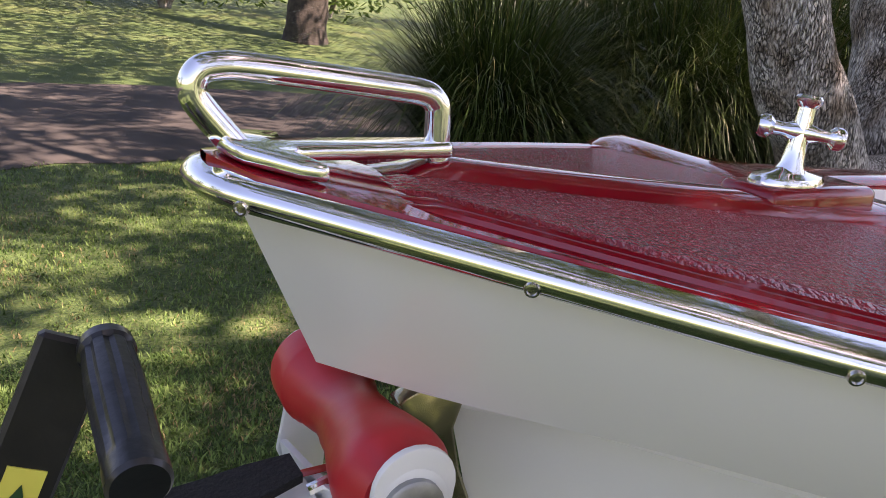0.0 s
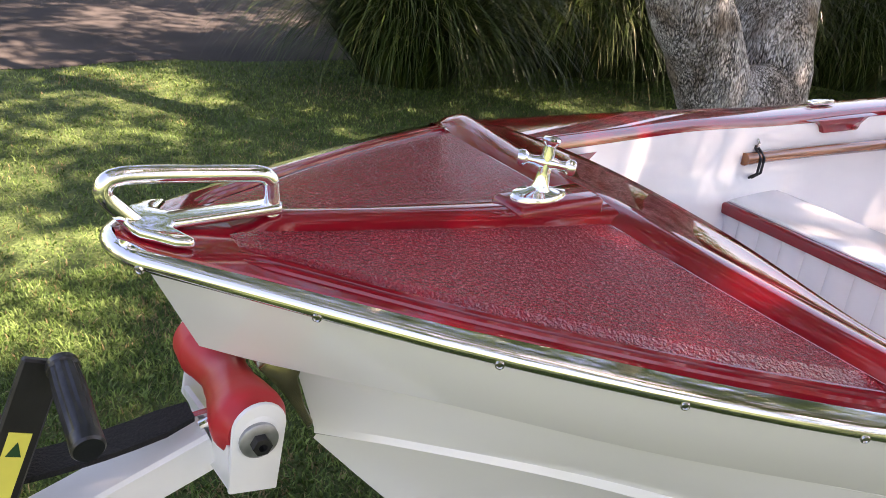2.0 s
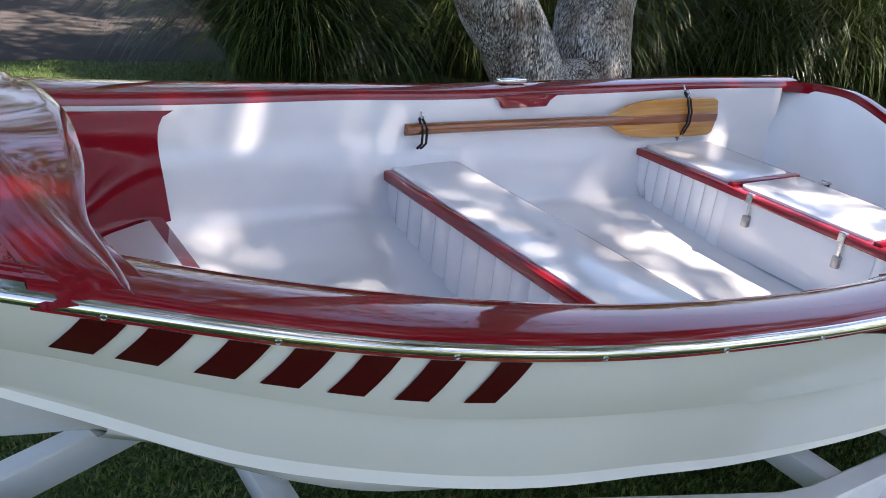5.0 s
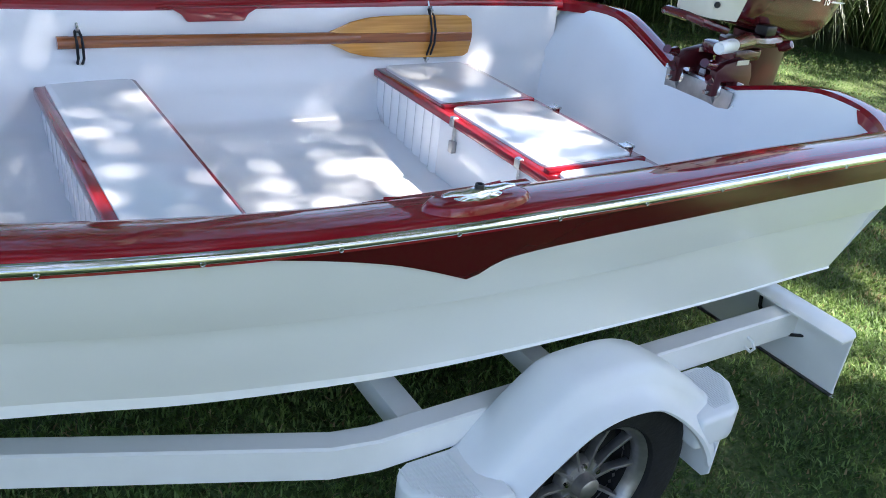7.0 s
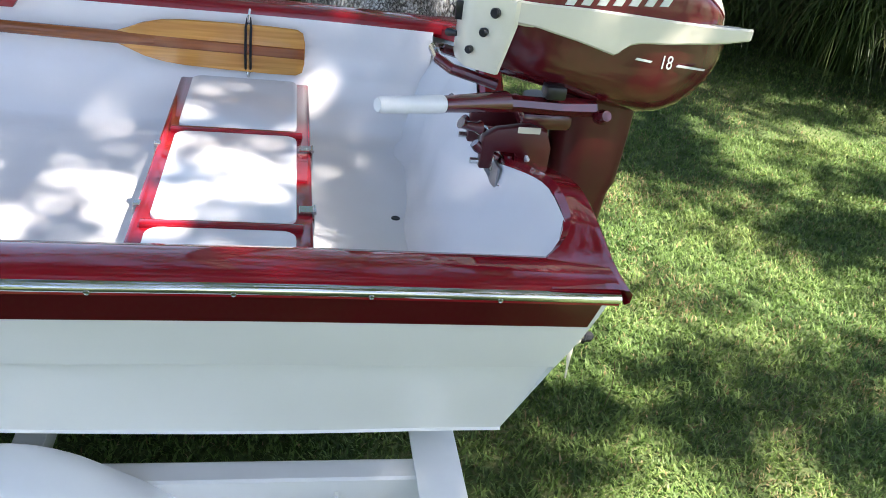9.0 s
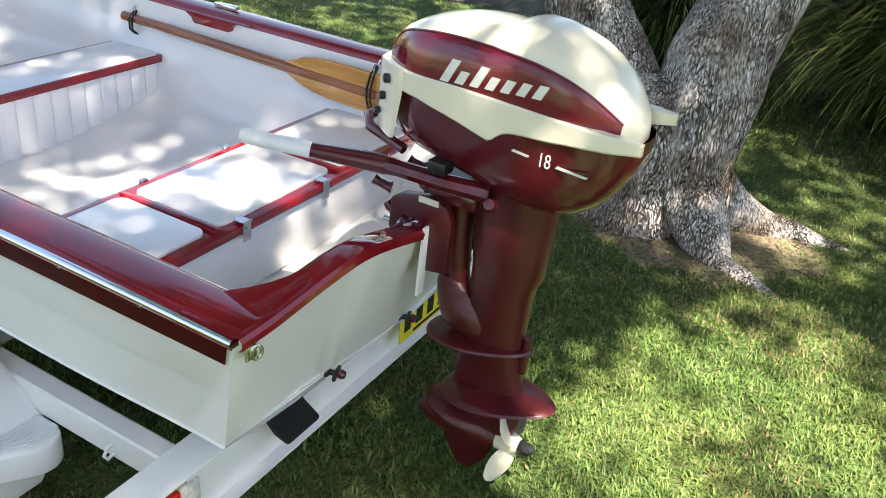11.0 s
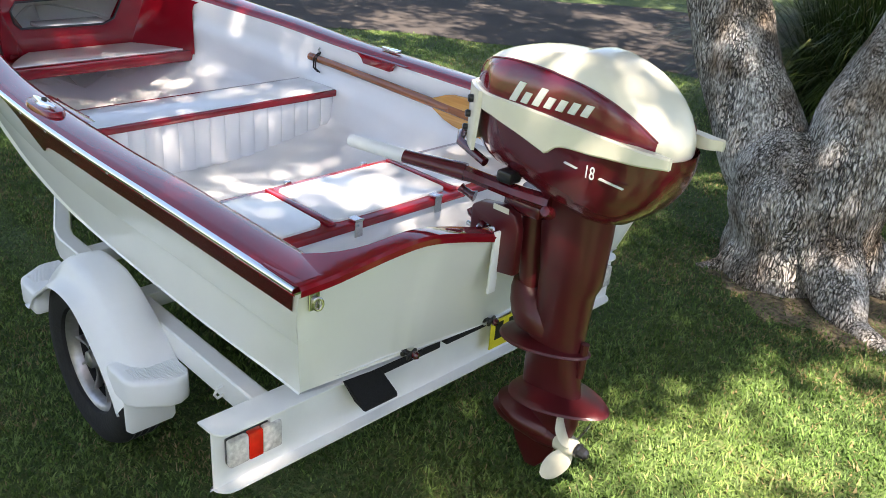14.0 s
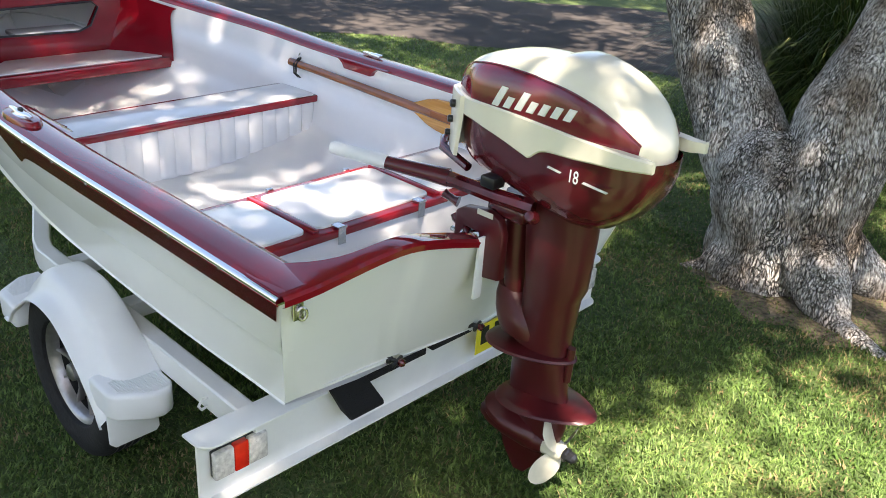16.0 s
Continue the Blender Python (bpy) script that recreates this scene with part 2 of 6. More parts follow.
def flake_mat():
    """Non-skid maroon deck: glossy pebbles of two sizes under lacquer."""
    m = mat("pebbled_maroon_deck", (0.30, 0.010, 0.018), 0.14, coat=0.0, spec=0.42)
    nt = m.node_tree
    b = nt.nodes["Principled BSDF"]
    tc = nt.nodes.new("ShaderNodeTexCoord")
    wp = nt.nodes.new("ShaderNodeTexNoise")
    wp.inputs["Scale"].default_value = 180
    wp.inputs["Detail"].default_value = 2
    nt.links.new(tc.outputs["Object"], wp.inputs["Vector"])
    mv = nt.nodes.new("ShaderNodeMixRGB")
    mv.blend_type = 'LINEAR_LIGHT'
    mv.inputs[0].default_value = 0.004
    nt.links.new(tc.outputs["Object"], mv.inputs[1])
    nt.links.new(wp.outputs["Color"], mv.inputs[2])
    vo = nt.nodes.new("ShaderNodeTexVoronoi")
    vo.feature = 'SMOOTH_F1'
    vo.inputs["Scale"].default_value = 235
    vo.inputs["Smoothness"].default_value = 0.35
    nt.links.new(mv.outputs[0], vo.inputs["Vector"])
    nz = nt.nodes.new("ShaderNodeTexNoise")
    nz.inputs["Scale"].default_value = 330
    nz.inputs["Detail"].default_value = 2
    nt.links.new(tc.outputs["Object"], nz.inputs["Vector"])
    ad = nt.nodes.new("ShaderNodeMath")
    ad.operation = 'MULTIPLY_ADD'
    ad.inputs[1].default_value = -1.0
    nt.links.new(vo.outputs["Distance"], ad.inputs[0])
    nt.links.new(nz.outputs["Fac"], ad.inputs[2])
    bp = nt.nodes.new("ShaderNodeBump")
    bp.inputs["Strength"].default_value = 1.0
    bp.inputs["Distance"].default_value = 0.0034
    nt.links.new(ad.outputs[0], bp.inputs["Height"])
    nt.links.new(bp.outputs[0], b.inputs["Normal"])
    nt.links.new(bp.outputs[0], b.inputs["Coat Normal"])
    b.inputs["Coat Weight"].default_value = 0.12
    return m


M_DECK = flake_mat()


def grass_mat(name, c1, c2, c3, s1, s2):
    m = mat(name, c1, 0.75, spec=0.25)
    nt = m.node_tree
    b = nt.nodes["Principled BSDF"]
    tc = nt.nodes.new("ShaderNodeTexCoord")
    n1 = nt.nodes.new("ShaderNodeTexNoise")
    n1.inputs["Scale"].default_value = s1
    n1.inputs["Detail"].default_value = 6
    n2 = nt.nodes.new("ShaderNodeTexNoise")
    n2.inputs["Scale"].default_value = s2
    n2.inputs["Detail"].default_value = 4
    for n in (n1, n2):
        nt.links.new(tc.outputs["Object"], n.inputs["Vector"])
    rp = nt.nodes.new("ShaderNodeValToRGB")
    rp.color_ramp.elements[0].position = 0.36
    rp.color_ramp.elements[1].position = 0.68
    rp.color_ramp.elements[0].color = (*c1, 1)
    rp.color_ramp.elements[1].color = (*c3, 1)
    e = rp.color_ramp.elements.new(0.52)
    e.color = (*c2, 1)
    mx = nt.nodes.new("ShaderNodeMath")
    mx.operation = 'MULTIPLY_ADD'
    mx.inputs[1].default_value = 0.55
    nt.links.new(n2.outputs["Fac"], mx.inputs[0])
    hf = nt.nodes.new("ShaderNodeMath")
    hf.operation = 'MULTIPLY'
    hf.inputs[1].default_value = 0.45
    nt.links.new(n1.outputs["Fac"], hf.inputs[0])
    nt.links.new(hf.outputs[0], mx.inputs[2])
    nt.links.new(mx.outputs[0], rp.inputs["Fac"])
    nt.links.new(rp.outputs[0], b.inputs["Base Color"])
    bp = nt.nodes.new("ShaderNodeBump")
    bp.inputs["Strength"].default_value = 0.8
    bp.inputs["Distance"].default_value = 0.03
    nt.links.new(n2.outputs["Fac"], bp.inputs["Height"])
    nt.links.new(bp.outputs[0], b.inputs["Normal"])
    return m


def leaf_mat(name, c1, c2, rough=0.5, trans=0.3, dry=None):
    m = mat(name, c1, rough, spec=0.3)
    nt = m.node_tree
    b = nt.nodes["Principled BSDF"]
    ge = nt.nodes.new("ShaderNodeNewGeometry")
    rp = nt.nodes.new("ShaderNodeValToRGB")
    rp.color_ramp.elements[0].color = (*c1, 1)
    rp.color_ramp.elements[1].color = (*c2, 1)
    if dry is not None:
        rp.color_ramp.elements[1].position = 0.88
        rp.color_ramp.elements.new(0.97).color = (*dry, 1)
    nt.links.new(ge.outputs["Random Per Island"], rp.inputs["Fac"])
    nt.links.new(rp.outputs[0], b.inputs["Base Color"])
    tr = nt.nodes.new("ShaderNodeBsdfTranslucent")
    nt.links.new(rp.outputs[0], tr.inputs["Color"])
    mx = nt.nodes.new("ShaderNodeMixShader")
    mx.inputs[0].default_value = trans
    nt.links.new(b.outputs[0], mx.inputs[1])
    nt.links.new(tr.outputs[0], mx.inputs[2])
    nt.links.new(mx.outputs[0], nt.nodes["Material Output"].inputs["Surface"])
    return m


def blade_mat():
    """Lawn blades: each its own green, in tufts and patches of fresh, dark and straw."""
    m = leaf_mat("lawn_blades", (0.082, 0.168, 0.040), (0.255, 0.385, 0.115), 0.5, 0.35)
    nt = m.node_tree
    b = nt.nodes["Principled BSDF"]
    lk = nt.links.new
    tc = nt.nodes.new("ShaderNodeTexCoord")
    rp = next(n for n in nt.nodes if n.type == 'VALTORGB')
    tr = next(n for n in nt.nodes if n.type == 'BSDF_TRANSLUCENT')
    col = rp.outputs[0]
    for scale, p0, p1, c in ((34, 0.42, 0.62, (0.42, 0.46, 0.40)), (7, 0.45, 0.66, (0.62, 0.70, 0.55)), (1.7, 0.40, 0.68, (1.35, 1.15, 1.15))):
        n = nt.nodes.new("ShaderNodeTexNoise")
        n.inputs["Scale"].default_value = scale
        n.inputs["Detail"].default_value = 3
        lk(tc.outputs["Object"], n.inputs["Vector"])
        r = nt.nodes.new("ShaderNodeMapRange")
        r.inputs["From Min"].default_value, r.inputs["From Max"].default_value = p0, p1
        lk(n.outputs["Fac"], r.inputs["Value"])
        mx = nt.nodes.new("ShaderNodeMixRGB")
        mx.blend_type = 'MULTIPLY'
        mx.inputs[2].default_value = (*c, 1)
        lk(r.outputs[0], mx.inputs[0])
        lk(col, mx.inputs[1])
        col = mx.outputs[0]
    lk(col, b.inputs["Base Color"])
    lk(col, tr.inputs["Color"])
    return m


M_SOIL = grass_mat("lawn_thatch", (0.032, 0.058, 0.016), (0.070, 0.110, 0.032), (0.15, 0.150, 0.065), 1.6, 60)
M_BLADE = blade_mat()
M_STRAW = leaf_mat("straw_blades", (0.16, 0.12, 0.05), (0.34, 0.28, 0.14), 0.6, 0.2)
M_TUSSOCK = leaf_mat("tussock_blades", (0.010, 0.022, 0.005), (0.068, 0.108, 0.026), 0.36, 0.2, (0.13, 0.12, 0.05))
# bark for the far trunk, with its shade put into the base colour
M_SHADEBARK = mat("shaded_bark", (0.05, 0.04, 0.032), 0.9, var=0.4, scale=12, bump=0.8, bump_scale=30)
M_MULCH = mat("bark_mulch", (0.055, 0.042, 0.026), 0.95, color2=(0.27, 0.215, 0.145), scale=55, bump=0.9, bump_scale=70, detail=8)
M_LITTER = leaf_mat("dry_leaves", (0.10, 0.075, 0.035), (0.30, 0.235, 0.125), 0.7, 0.1)
M_CROWN = leaf_mat("tree_leaves", (0.035, 0.075, 0.012), (0.09, 0.15, 0.03), 0.45, 0.3)


def road_mat():
    # broad noise between the two greys paints tree dapple into the asphalt
    m = mat("worn_dappled_asphalt", (0.018, 0.015, 0.014), 0.95, color2=(0.055, 0.045, 0.038), scale=1.6, bump=0.4, bump_scale=160, detail=8)
    return m


def bark_mat():
    """Grey bark: upright plates parted by thin dark cracks that come and go, over brown stains."""
    m = mat("furrowed_bark", (0.4, 0.38, 0.35), 0.9, spec=0.2)
    nt = m.node_tree
    b = nt.nodes["Principled BSDF"]
    lk = nt.links.new
    tc = nt.nodes.new("ShaderNodeTexCoord")
    def noise_tex(scale, detail, vec):
        n = nt.nodes.new("ShaderNodeTexNoise")
        n.inputs["Scale"].default_value = scale
        n.inputs["Detail"].default_value = detail
        lk(vec, n.inputs["Vector"])
        return n
    def ramp(src, p0, c0, p1, c1):
        r = nt.nodes.new("ShaderNodeValToRGB")
        r.color_ramp.elements[0].position, r.color_ramp.elements[1].position = p0, p1
        r.color_ramp.elements[0].color, r.color_ramp.elements[1].color = (*c0, 1), (*c1, 1)
        lk(src, r.inputs["Fac"])
        return r.outputs[0]
    def mix(kind, fac, a, c):
        n = nt.nodes.new("ShaderNodeMixRGB")
        n.blend_type = kind
        if isinstance(fac, float):
            n.inputs[0].default_value = fac
        else:
            lk(fac, n.inputs[0])
        lk(a, n.inputs[1])
        lk(c, n.inputs[2])
        return n.outputs[0]
    mp = nt.nodes.new("ShaderNodeMapping")
    mp.inputs["Scale"].default_value = (1, 1, 0.30)
    lk(tc.outputs["Object"], mp.inputs[0])
    warp = noise_tex(14, 4, mp.outputs[0])
    pos = mix('LINEAR_LIGHT', 0.045, mp.outputs[0], warp.outputs["Color"])
    vo = nt.nodes.new("ShaderNodeTexVoronoi")
    vo.feature = 'DISTANCE_TO_EDGE'
    vo.inputs["Scale"].default_value = 66
    lk(pos, vo.inputs["Vector"])
    grain = noise_tex(120, 8, mp.outputs[0])
    blotch = noise_tex(5, 7, tc.outputs["Object"])
    plate = ramp(grain.outputs["Fac"], 0.36, (0.20, 0.175, 0.15), 0.62, (0.84, 0.81, 0.76))
    stain = ramp(blotch.outputs["Fac"], 0.36, (0.42, 0.35, 0.29), 0.60, (1, 1, 1))
    depth = ramp(vo.outputs["Distance"], 0.0, (0, 0, 0), 0.17, (1, 1, 1))
    here = ramp(noise_tex(11, 3, mp.outputs[0]).outputs["Fac"], 0.38, (0.25, 0.25, 0.25), 0.60, (1, 1, 1))
    white = ramp(vo.outputs["Distance"], 0.0, (1, 1, 1), 1.0, (1, 1, 1))
    crack = mix('MIX', here, white, depth)
    body = mix('MULTIPLY', 1.0, plate, stain)
    dark = mix('MULTIPLY', 0.78, body, crack)
    lk(dark, b.inputs["Base Color"])
    hgt = mix('ADD', 0.35, crack, grain.outputs["Fac"])
    bp = nt.nodes.new("ShaderNodeBump")
    bp.inputs["Strength"].default_value = 1.0
    bp.inputs["Distance"].default_value = 0.013
    lk(hgt, bp.inputs["Height"])
    lk(bp.outputs[0], b.inputs["Normal"])
    return m


M_ROAD, M_BARK = road_mat(), bark_mat()


# ---- ground ----
def road_edge(x):
    """Near edge of the driveway."""
    return 4.85 - 0.85 * max(0.0, -3.3 - x) + 0.08 * math.sin(x * 2.3) + 0.05 * math.sin(x * 5.1)


def ground_z(x, y):
    dip = -0.155 * smooth01(-0.05, -0.62, y) * smooth01(0.25, -0.45, x) * smooth01(-3.4, -2.4, x)
    bank = 0.08 * max(0, y - 8.8)
    return dip + bank + 0.012 * noise.noise((x * 0.8, y * 0.8, 0))


bm = bmesh.new()
xs = [-600, -120, -40, -18, -10] + [-7 + 0.2 * i for i in range(68)] + [8, 11, 18, 40, 120, 600]
ys = [-600, -120, -40, -15, -8] + [-5 + 0.2 * i for i in range(78)] + [12, 15, 22, 45, 120, 600]
vs = [[bm.verts.new((x, y, ground_z(max(-30, min(30, x)), max(-30, min(30, y))) - (0.02 if road_edge(x) + 0.25 < y < road_edge(x) + 3.4 and -12 < x else 0))) for x in xs] for y in ys]
for a, b in zip(vs, vs[1:]):
    for k in range(len(a) - 1):
        bm.faces.new((a[k], a[k+1], b[k+1], b[k]))
ground = tagged(part("ground", bm, M_SOIL), "mown green lawn with dry straw-coloured patches", "lawn", kind="structure")
bm = bmesh.new()
rows = []
for i in range(90):
    x = -12 + i * 0.4
    e = road_edge(x)
    rows.append([(x, e + k * 0.37, ground_z(x, e + k * 0.37) + 0.004 + 0.02 * math.sin(k / 10 * math.pi)) for k in range(11)])
grid_faces(bm, rows)
bmesh.ops.recalc_face_normals(bm, faces=bm.faces)
road = tagged(part("road", bm, M_ROAD), "worn grey asphalt driveway under tree shade", "driveway", kind="structure")


def lawn_blades():
    rng = random.Random(4)
    verts, faces, straw = [], [], []
    def blade(x, y, h, w, dry):
        z = ground_z(x, y)
        a = rng.uniform(0, 2 * math.pi)
        l = rng.uniform(0.4, 1.7) * h
        dx, dy = math.cos(a), math.sin(a)
        sx, sy = -dy * w, dx * w
        i = len(verts)
        verts.extend([(x - sx, y - sy, z - 0.003), (x + sx, y + sy, z - 0.003), (x + dx*l*0.4 + sx*0.7, y + dy*l*0.4 + sy*0.7, z + h*0.6),
                      (x + dx*l*0.4 - sx*0.7, y + dy*l*0.4 - sy*0.7, z + h*0.6), (x + dx*l, y + dy*l, z + h)])
        faces.extend([(i, i+1, i+2, i+3), (i+3, i+2, i+4)])
        straw.extend([dry, dry])
    def patch(x0, x1, y0, y1, per):
        for _ in range(int((x1 - x0) * (y1 - y0) * per)):
            x, y = rng.uniform(x0, x1), rng.uniform(y0, y1)
            if y > road_edge(x) - rng.uniform(-0.03, 0.08):
                continue
            n = 0.5 + 0.5 * noise.noise((x * 1.1, y * 1.1, 3))
            if rng.random() < 0.55 * (1 - smooth01(0.2, 0.5, n)):
                continue
            bare = smooth01(0.85, 0.35, math.hypot(x - 0.12, y - 1.9))
            if rng.random() < 0.6 * bare:
                continue
            patch_dry = smooth01(0.12, 0.42, noise.noise((x * 1.9, y * 1.9, 7)) + 0.35 * noise.noise((x * 6, y * 6, 2)) + 0.5 * bare)
            dry = 1 if rng.random() < 0.05 + 0.30 * patch_dry else 0
            blade(x, y, rng.uniform(0.009, 0.023) * (0.8 if dry else 1), rng.uniform(0.0034, 0.0052) if rng.random() < 0.16 else rng.uniform(0.0012, 0.0028), dry)
    patch(-4.8, 2.8, -1.3, 2.0, 17000)
    patch(-5.2, 4.0, 2.0, 4.9, 5000)
    patch(2.8, 4.5, -0.5, 2.0, 3000)
    me = bpy.data.meshes.new("grass")
    me.from_pydata(verts, [], faces)
    me.materials.append(M_BLADE)
    me.materials.append(M_STRAW)
    me.polygons.foreach_set("material_index", straw)
    return tagged(new("grass", me), "short mown green grass blades on the lawn", "grass", kind="stuff")


lawn_blades()


# ---- hull lines ----
G_Y = [(-3.50, -0.012), (-3.428, 0.0426), (-3.31, 0.138), (-3.19, 0.233), (-2.98, 0.375), (-2.77, 0.487), (-2.4, 0.625), (-2.0, 0.705), (-1.4, 0.742), (-1.0, 0.75), (-0.5, 0.747), (0.0, 0.738)]
G_Z = [(-3.449, 1.010), (-3.2, 0.972), (-3.0, 0.945), (-2.8, 0.92), (-2.6, 0.888), (-2.4, 0.862), (-2.2, 0.842), (-2.0, 0.828), (-1.6, 0.806), (-1.0, 0.80), (-0.5, 0.80), (0.0, 0.791)]
A_Y = [(-3.375, 0.0), (-3.33, 0.035), (-3.28, 0.07), (-3.2, 0.14), (-3.0, 0.28), (-2.8, 0.40), (-2.6, 0.50), (-2.4, 0.575), (-2.0, 0.655), (-1.4, 0.692), (-1.0, 0.70), (-0.5, 0.697), (-0.057, 0.69)]
A_Z = [(-3.375, 0.887), (-3.28, 0.872), (-3.2, 0.868), (-3.0, 0.836), (-2.8, 0.808), (-2.6, 0.767), (-2.4, 0.73), (-2.2, 0.706), (-2.0, 0.687), (-1.8, 0.663), (-1.6, 0.645), (-1.4, 0.632), (-1.0, 0.622), (-0.6, 0.621), (-0.057, 0.612)]
B_Y = [(-3.246, 0.0), (-3.2, 0.048), (-3.0, 0.19), (-2.8, 0.32), (-2.6, 0.44), (-2.4, 0.525), (-2.2, 0.58), (-2.0, 0.61), (-1.4, 0.65), (-1.0, 0.657), (-0.5, 0.655), (-0.117, 0.642)]
B_Z = [(-3.246, 0.742), (-3.2, 0.752), (-3.0, 0.73), (-2.8, 0.68), (-2.6, 0.622), (-2.4, 0.585), (-2.2, 0.553), (-2.0, 0.53), (-1.8, 0.498), (-1.6, 0.477), (-1.4, 0.462), (-1.0, 0.447), (-0.5, 0.435), (-0.117, 0.427)]
A2_Y = [(-3.272, 0.0), (-3.22, 0.055), (-3.12, 0.152), (-3.0, 0.247), (-2.8, 0.378), (-2.6, 0.482), (-2.4, 0.558), (-2.0, 0.638), (-1.4, 0.675), (-1.0, 0.683), (-0.5, 0.680), (-0.057, 0.673)]
A2_Z = [(-3.272, 0.848), (-3.2, 0.852), (-3.0, 0.829), (-2.8, 0.803)] + [(x, z + 0.002) for x, z in A_Z[6:]]
K_Z = [(-3.246, 0.735), (-3.15, 0.618), (-3.06, 0.52), (-2.85, 0.44), (-2.5, 0.40), (-2.0, 0.385), (-0.133, 0.374)]
TILT = 0.016   # the far gunwale stands a little higher


def gy(x):
    """Half-breadth of the sheer, rounded at the bow tip."""
    if x < -3.428:
        return math.sqrt(max(0.0, 0.054 ** 2 - (x + 3.395) ** 2))
    return interp(G_Y, x)


def gz(x, y=0.0):
    return interp(G_Z, x) + TILT * y


def line(ky, kz, x0, x1, n, side, dy=0.0, dz=0.0):
    """Points along a hull line from the stern to its stem, denser at the bow."""
    out = []
    for i in range(n + 1):
        u = i / n
        u = u * 0.55 + 0.45 * (1 - (1 - u) ** 2.2)
        x = x0 + (x1 - x0) * u
        y = max(0.0, (gy(x) if ky is G_Y else interp(ky, x)) + dy) if i < n else 0.0
        out.append(Vector((x, side * y, interp(kz, x) + dz + TILT * side * y)))
    return out


def transom_x(z):
    return (z - 0.789) * 0.323


NS = 64
boat = thing("boat", "maroon and white clinker-style fibreglass dinghy on a trailer", "boat")


def hull_side(side):
    """Topsides with two lapped strakes, chine and bottom, as one shell."""
    def ln(k, z, stem, dy=0.0, dz=0.0):
        p = line(k, z, 0.0, stem, NS, side, dy, dz)
        x0 = transom_x(p[0].z)
        return [Vector((v.x + x0 * (1 - i / NS) ** 6, v.y, v.z)) for i, v in enumerate(p)]
    top = ln(G_Y, G_Z, -3.432, -0.012, -0.006)
    a1 = ln(A_Y, A_Z, -3.375)
    groove = ln(A2_Y, A2_Z, -3.272, -0.016, 0.004)
    a2 = ln(A2_Y, A2_Z, -3.272, 0.0, -0.008)
    b1 = ln(B_Y, B_Z, -3.246)
    for v in b1:
        v.z += 0.004 + 0.016 * smooth01(-0.9, -2.2, v.x) * (0.25 + 0.75 * smooth01(-3.2, -2.5, v.x))
    b2 = ln(B_Y, B_Z, -3.2455, 0.004, 0.0)
    b3 = ln(B_Y, B_Z, -3.243, -0.012, -0.003)
    kl = [Vector((v.x, 0, interp(K_Z, v.x))) for v in b1]
    rows = []
    def mid(p, q, u, bulge):
        r = []
        for s, t in zip(p, q):
            m = s.lerp(t, u)
            m.y += side * bulge * 4 * u * (1 - u) * min(1, abs(m.y) / 0.2)
            r.append(m)
        return r
    rows.append(top)
    for u in (0.25, 0.5, 0.75):
        rows.append(mid(top, a1, u, 0.006))
    rows += [a1, groove, a2]
    for u in (0.33, 0.66):
        rows.append(mid(a2, b1, u, 0.003))
    rows += [b1, b2, b3]
    for u in (0.15, 0.33, 0.66):
        r = mid(b3, kl, u, 0.0)
        for m, k in zip(r, kl):
            m.z += (k.z + 0.012 - m.z) * 0.75 * smooth01(-2.75, -2.35, m.x) * smooth01(0.0, 0.3, u)
        rows.append(r)
    rows.append(kl)
    return rows


def flash_z(x):
    """Lower edge of the painted flash below the rail."""
    if x > -1.34:
        return interp([(-1.34, 0.682), (-1.306, 0.706), (-1.27, 0.719), (-1.15, 0.727), (-0.87, 0.73), (-0.5, 0.73), (0.0, 0.722)], x)
    return interp([(-1.82, 0.812), (-1.72, 0.795), (-1.6, 0.772), (-1.495, 0.745), (-1.42, 0.717), (-1.34, 0.682)], x)


def cap_z(a):
    """Height of the transom capping: low at the motor, humped, falling to the quarters."""
    return interp([(0, 0.735), (0.10, 0.737), (0.16, 0.755), (0.22, 0.775), (0.29, 0.797), (0.36, 0.816), (0.42, 0.825), (0.5, 0.823), (0.56, 0.817), (0.62, 0.810), (0.66, 0.806), (0.74, 0.806)], a)


hull_rows = {s: hull_side(s) for s in (-1, 1)}
bm = bmesh.new()
for s in (-1, 1):
    grid_faces(bm, hull_rows[s])
# transom, lowered in the middle for the motor
for s in (-1, 1):
    rows = []
    for p in [hull_rows[s][k][0] for k in (0, 1, 2, 3, 4, 9, 15)]:
        r = []
        for k in range(25):
            y = p.y * (1 - k / 24)
            z = p.z + (cap_z(abs(y)) - 0.014 + TILT * y - p.z) * max(0.0, (p.z - 0.6) / (hull_rows[s][0][0].z - 0.6)) if p.z > 0.6 else p.z
            r.append(Vector((transom_x(z) + 0.010 * smooth01(0.36, 0.31, abs(y)) if k else p.x, y, z)))
        rows.append(r)
    grid_faces(bm, rows)
bmesh.ops.remove_doubles(bm, verts=bm.verts, dist=0.0005)
bmesh.ops.recalc_face_normals(bm, faces=bm.faces)
hull = part("hull", bm, M_HULL, boat, "white gelcoat hull with lapped strakes", angle=25)

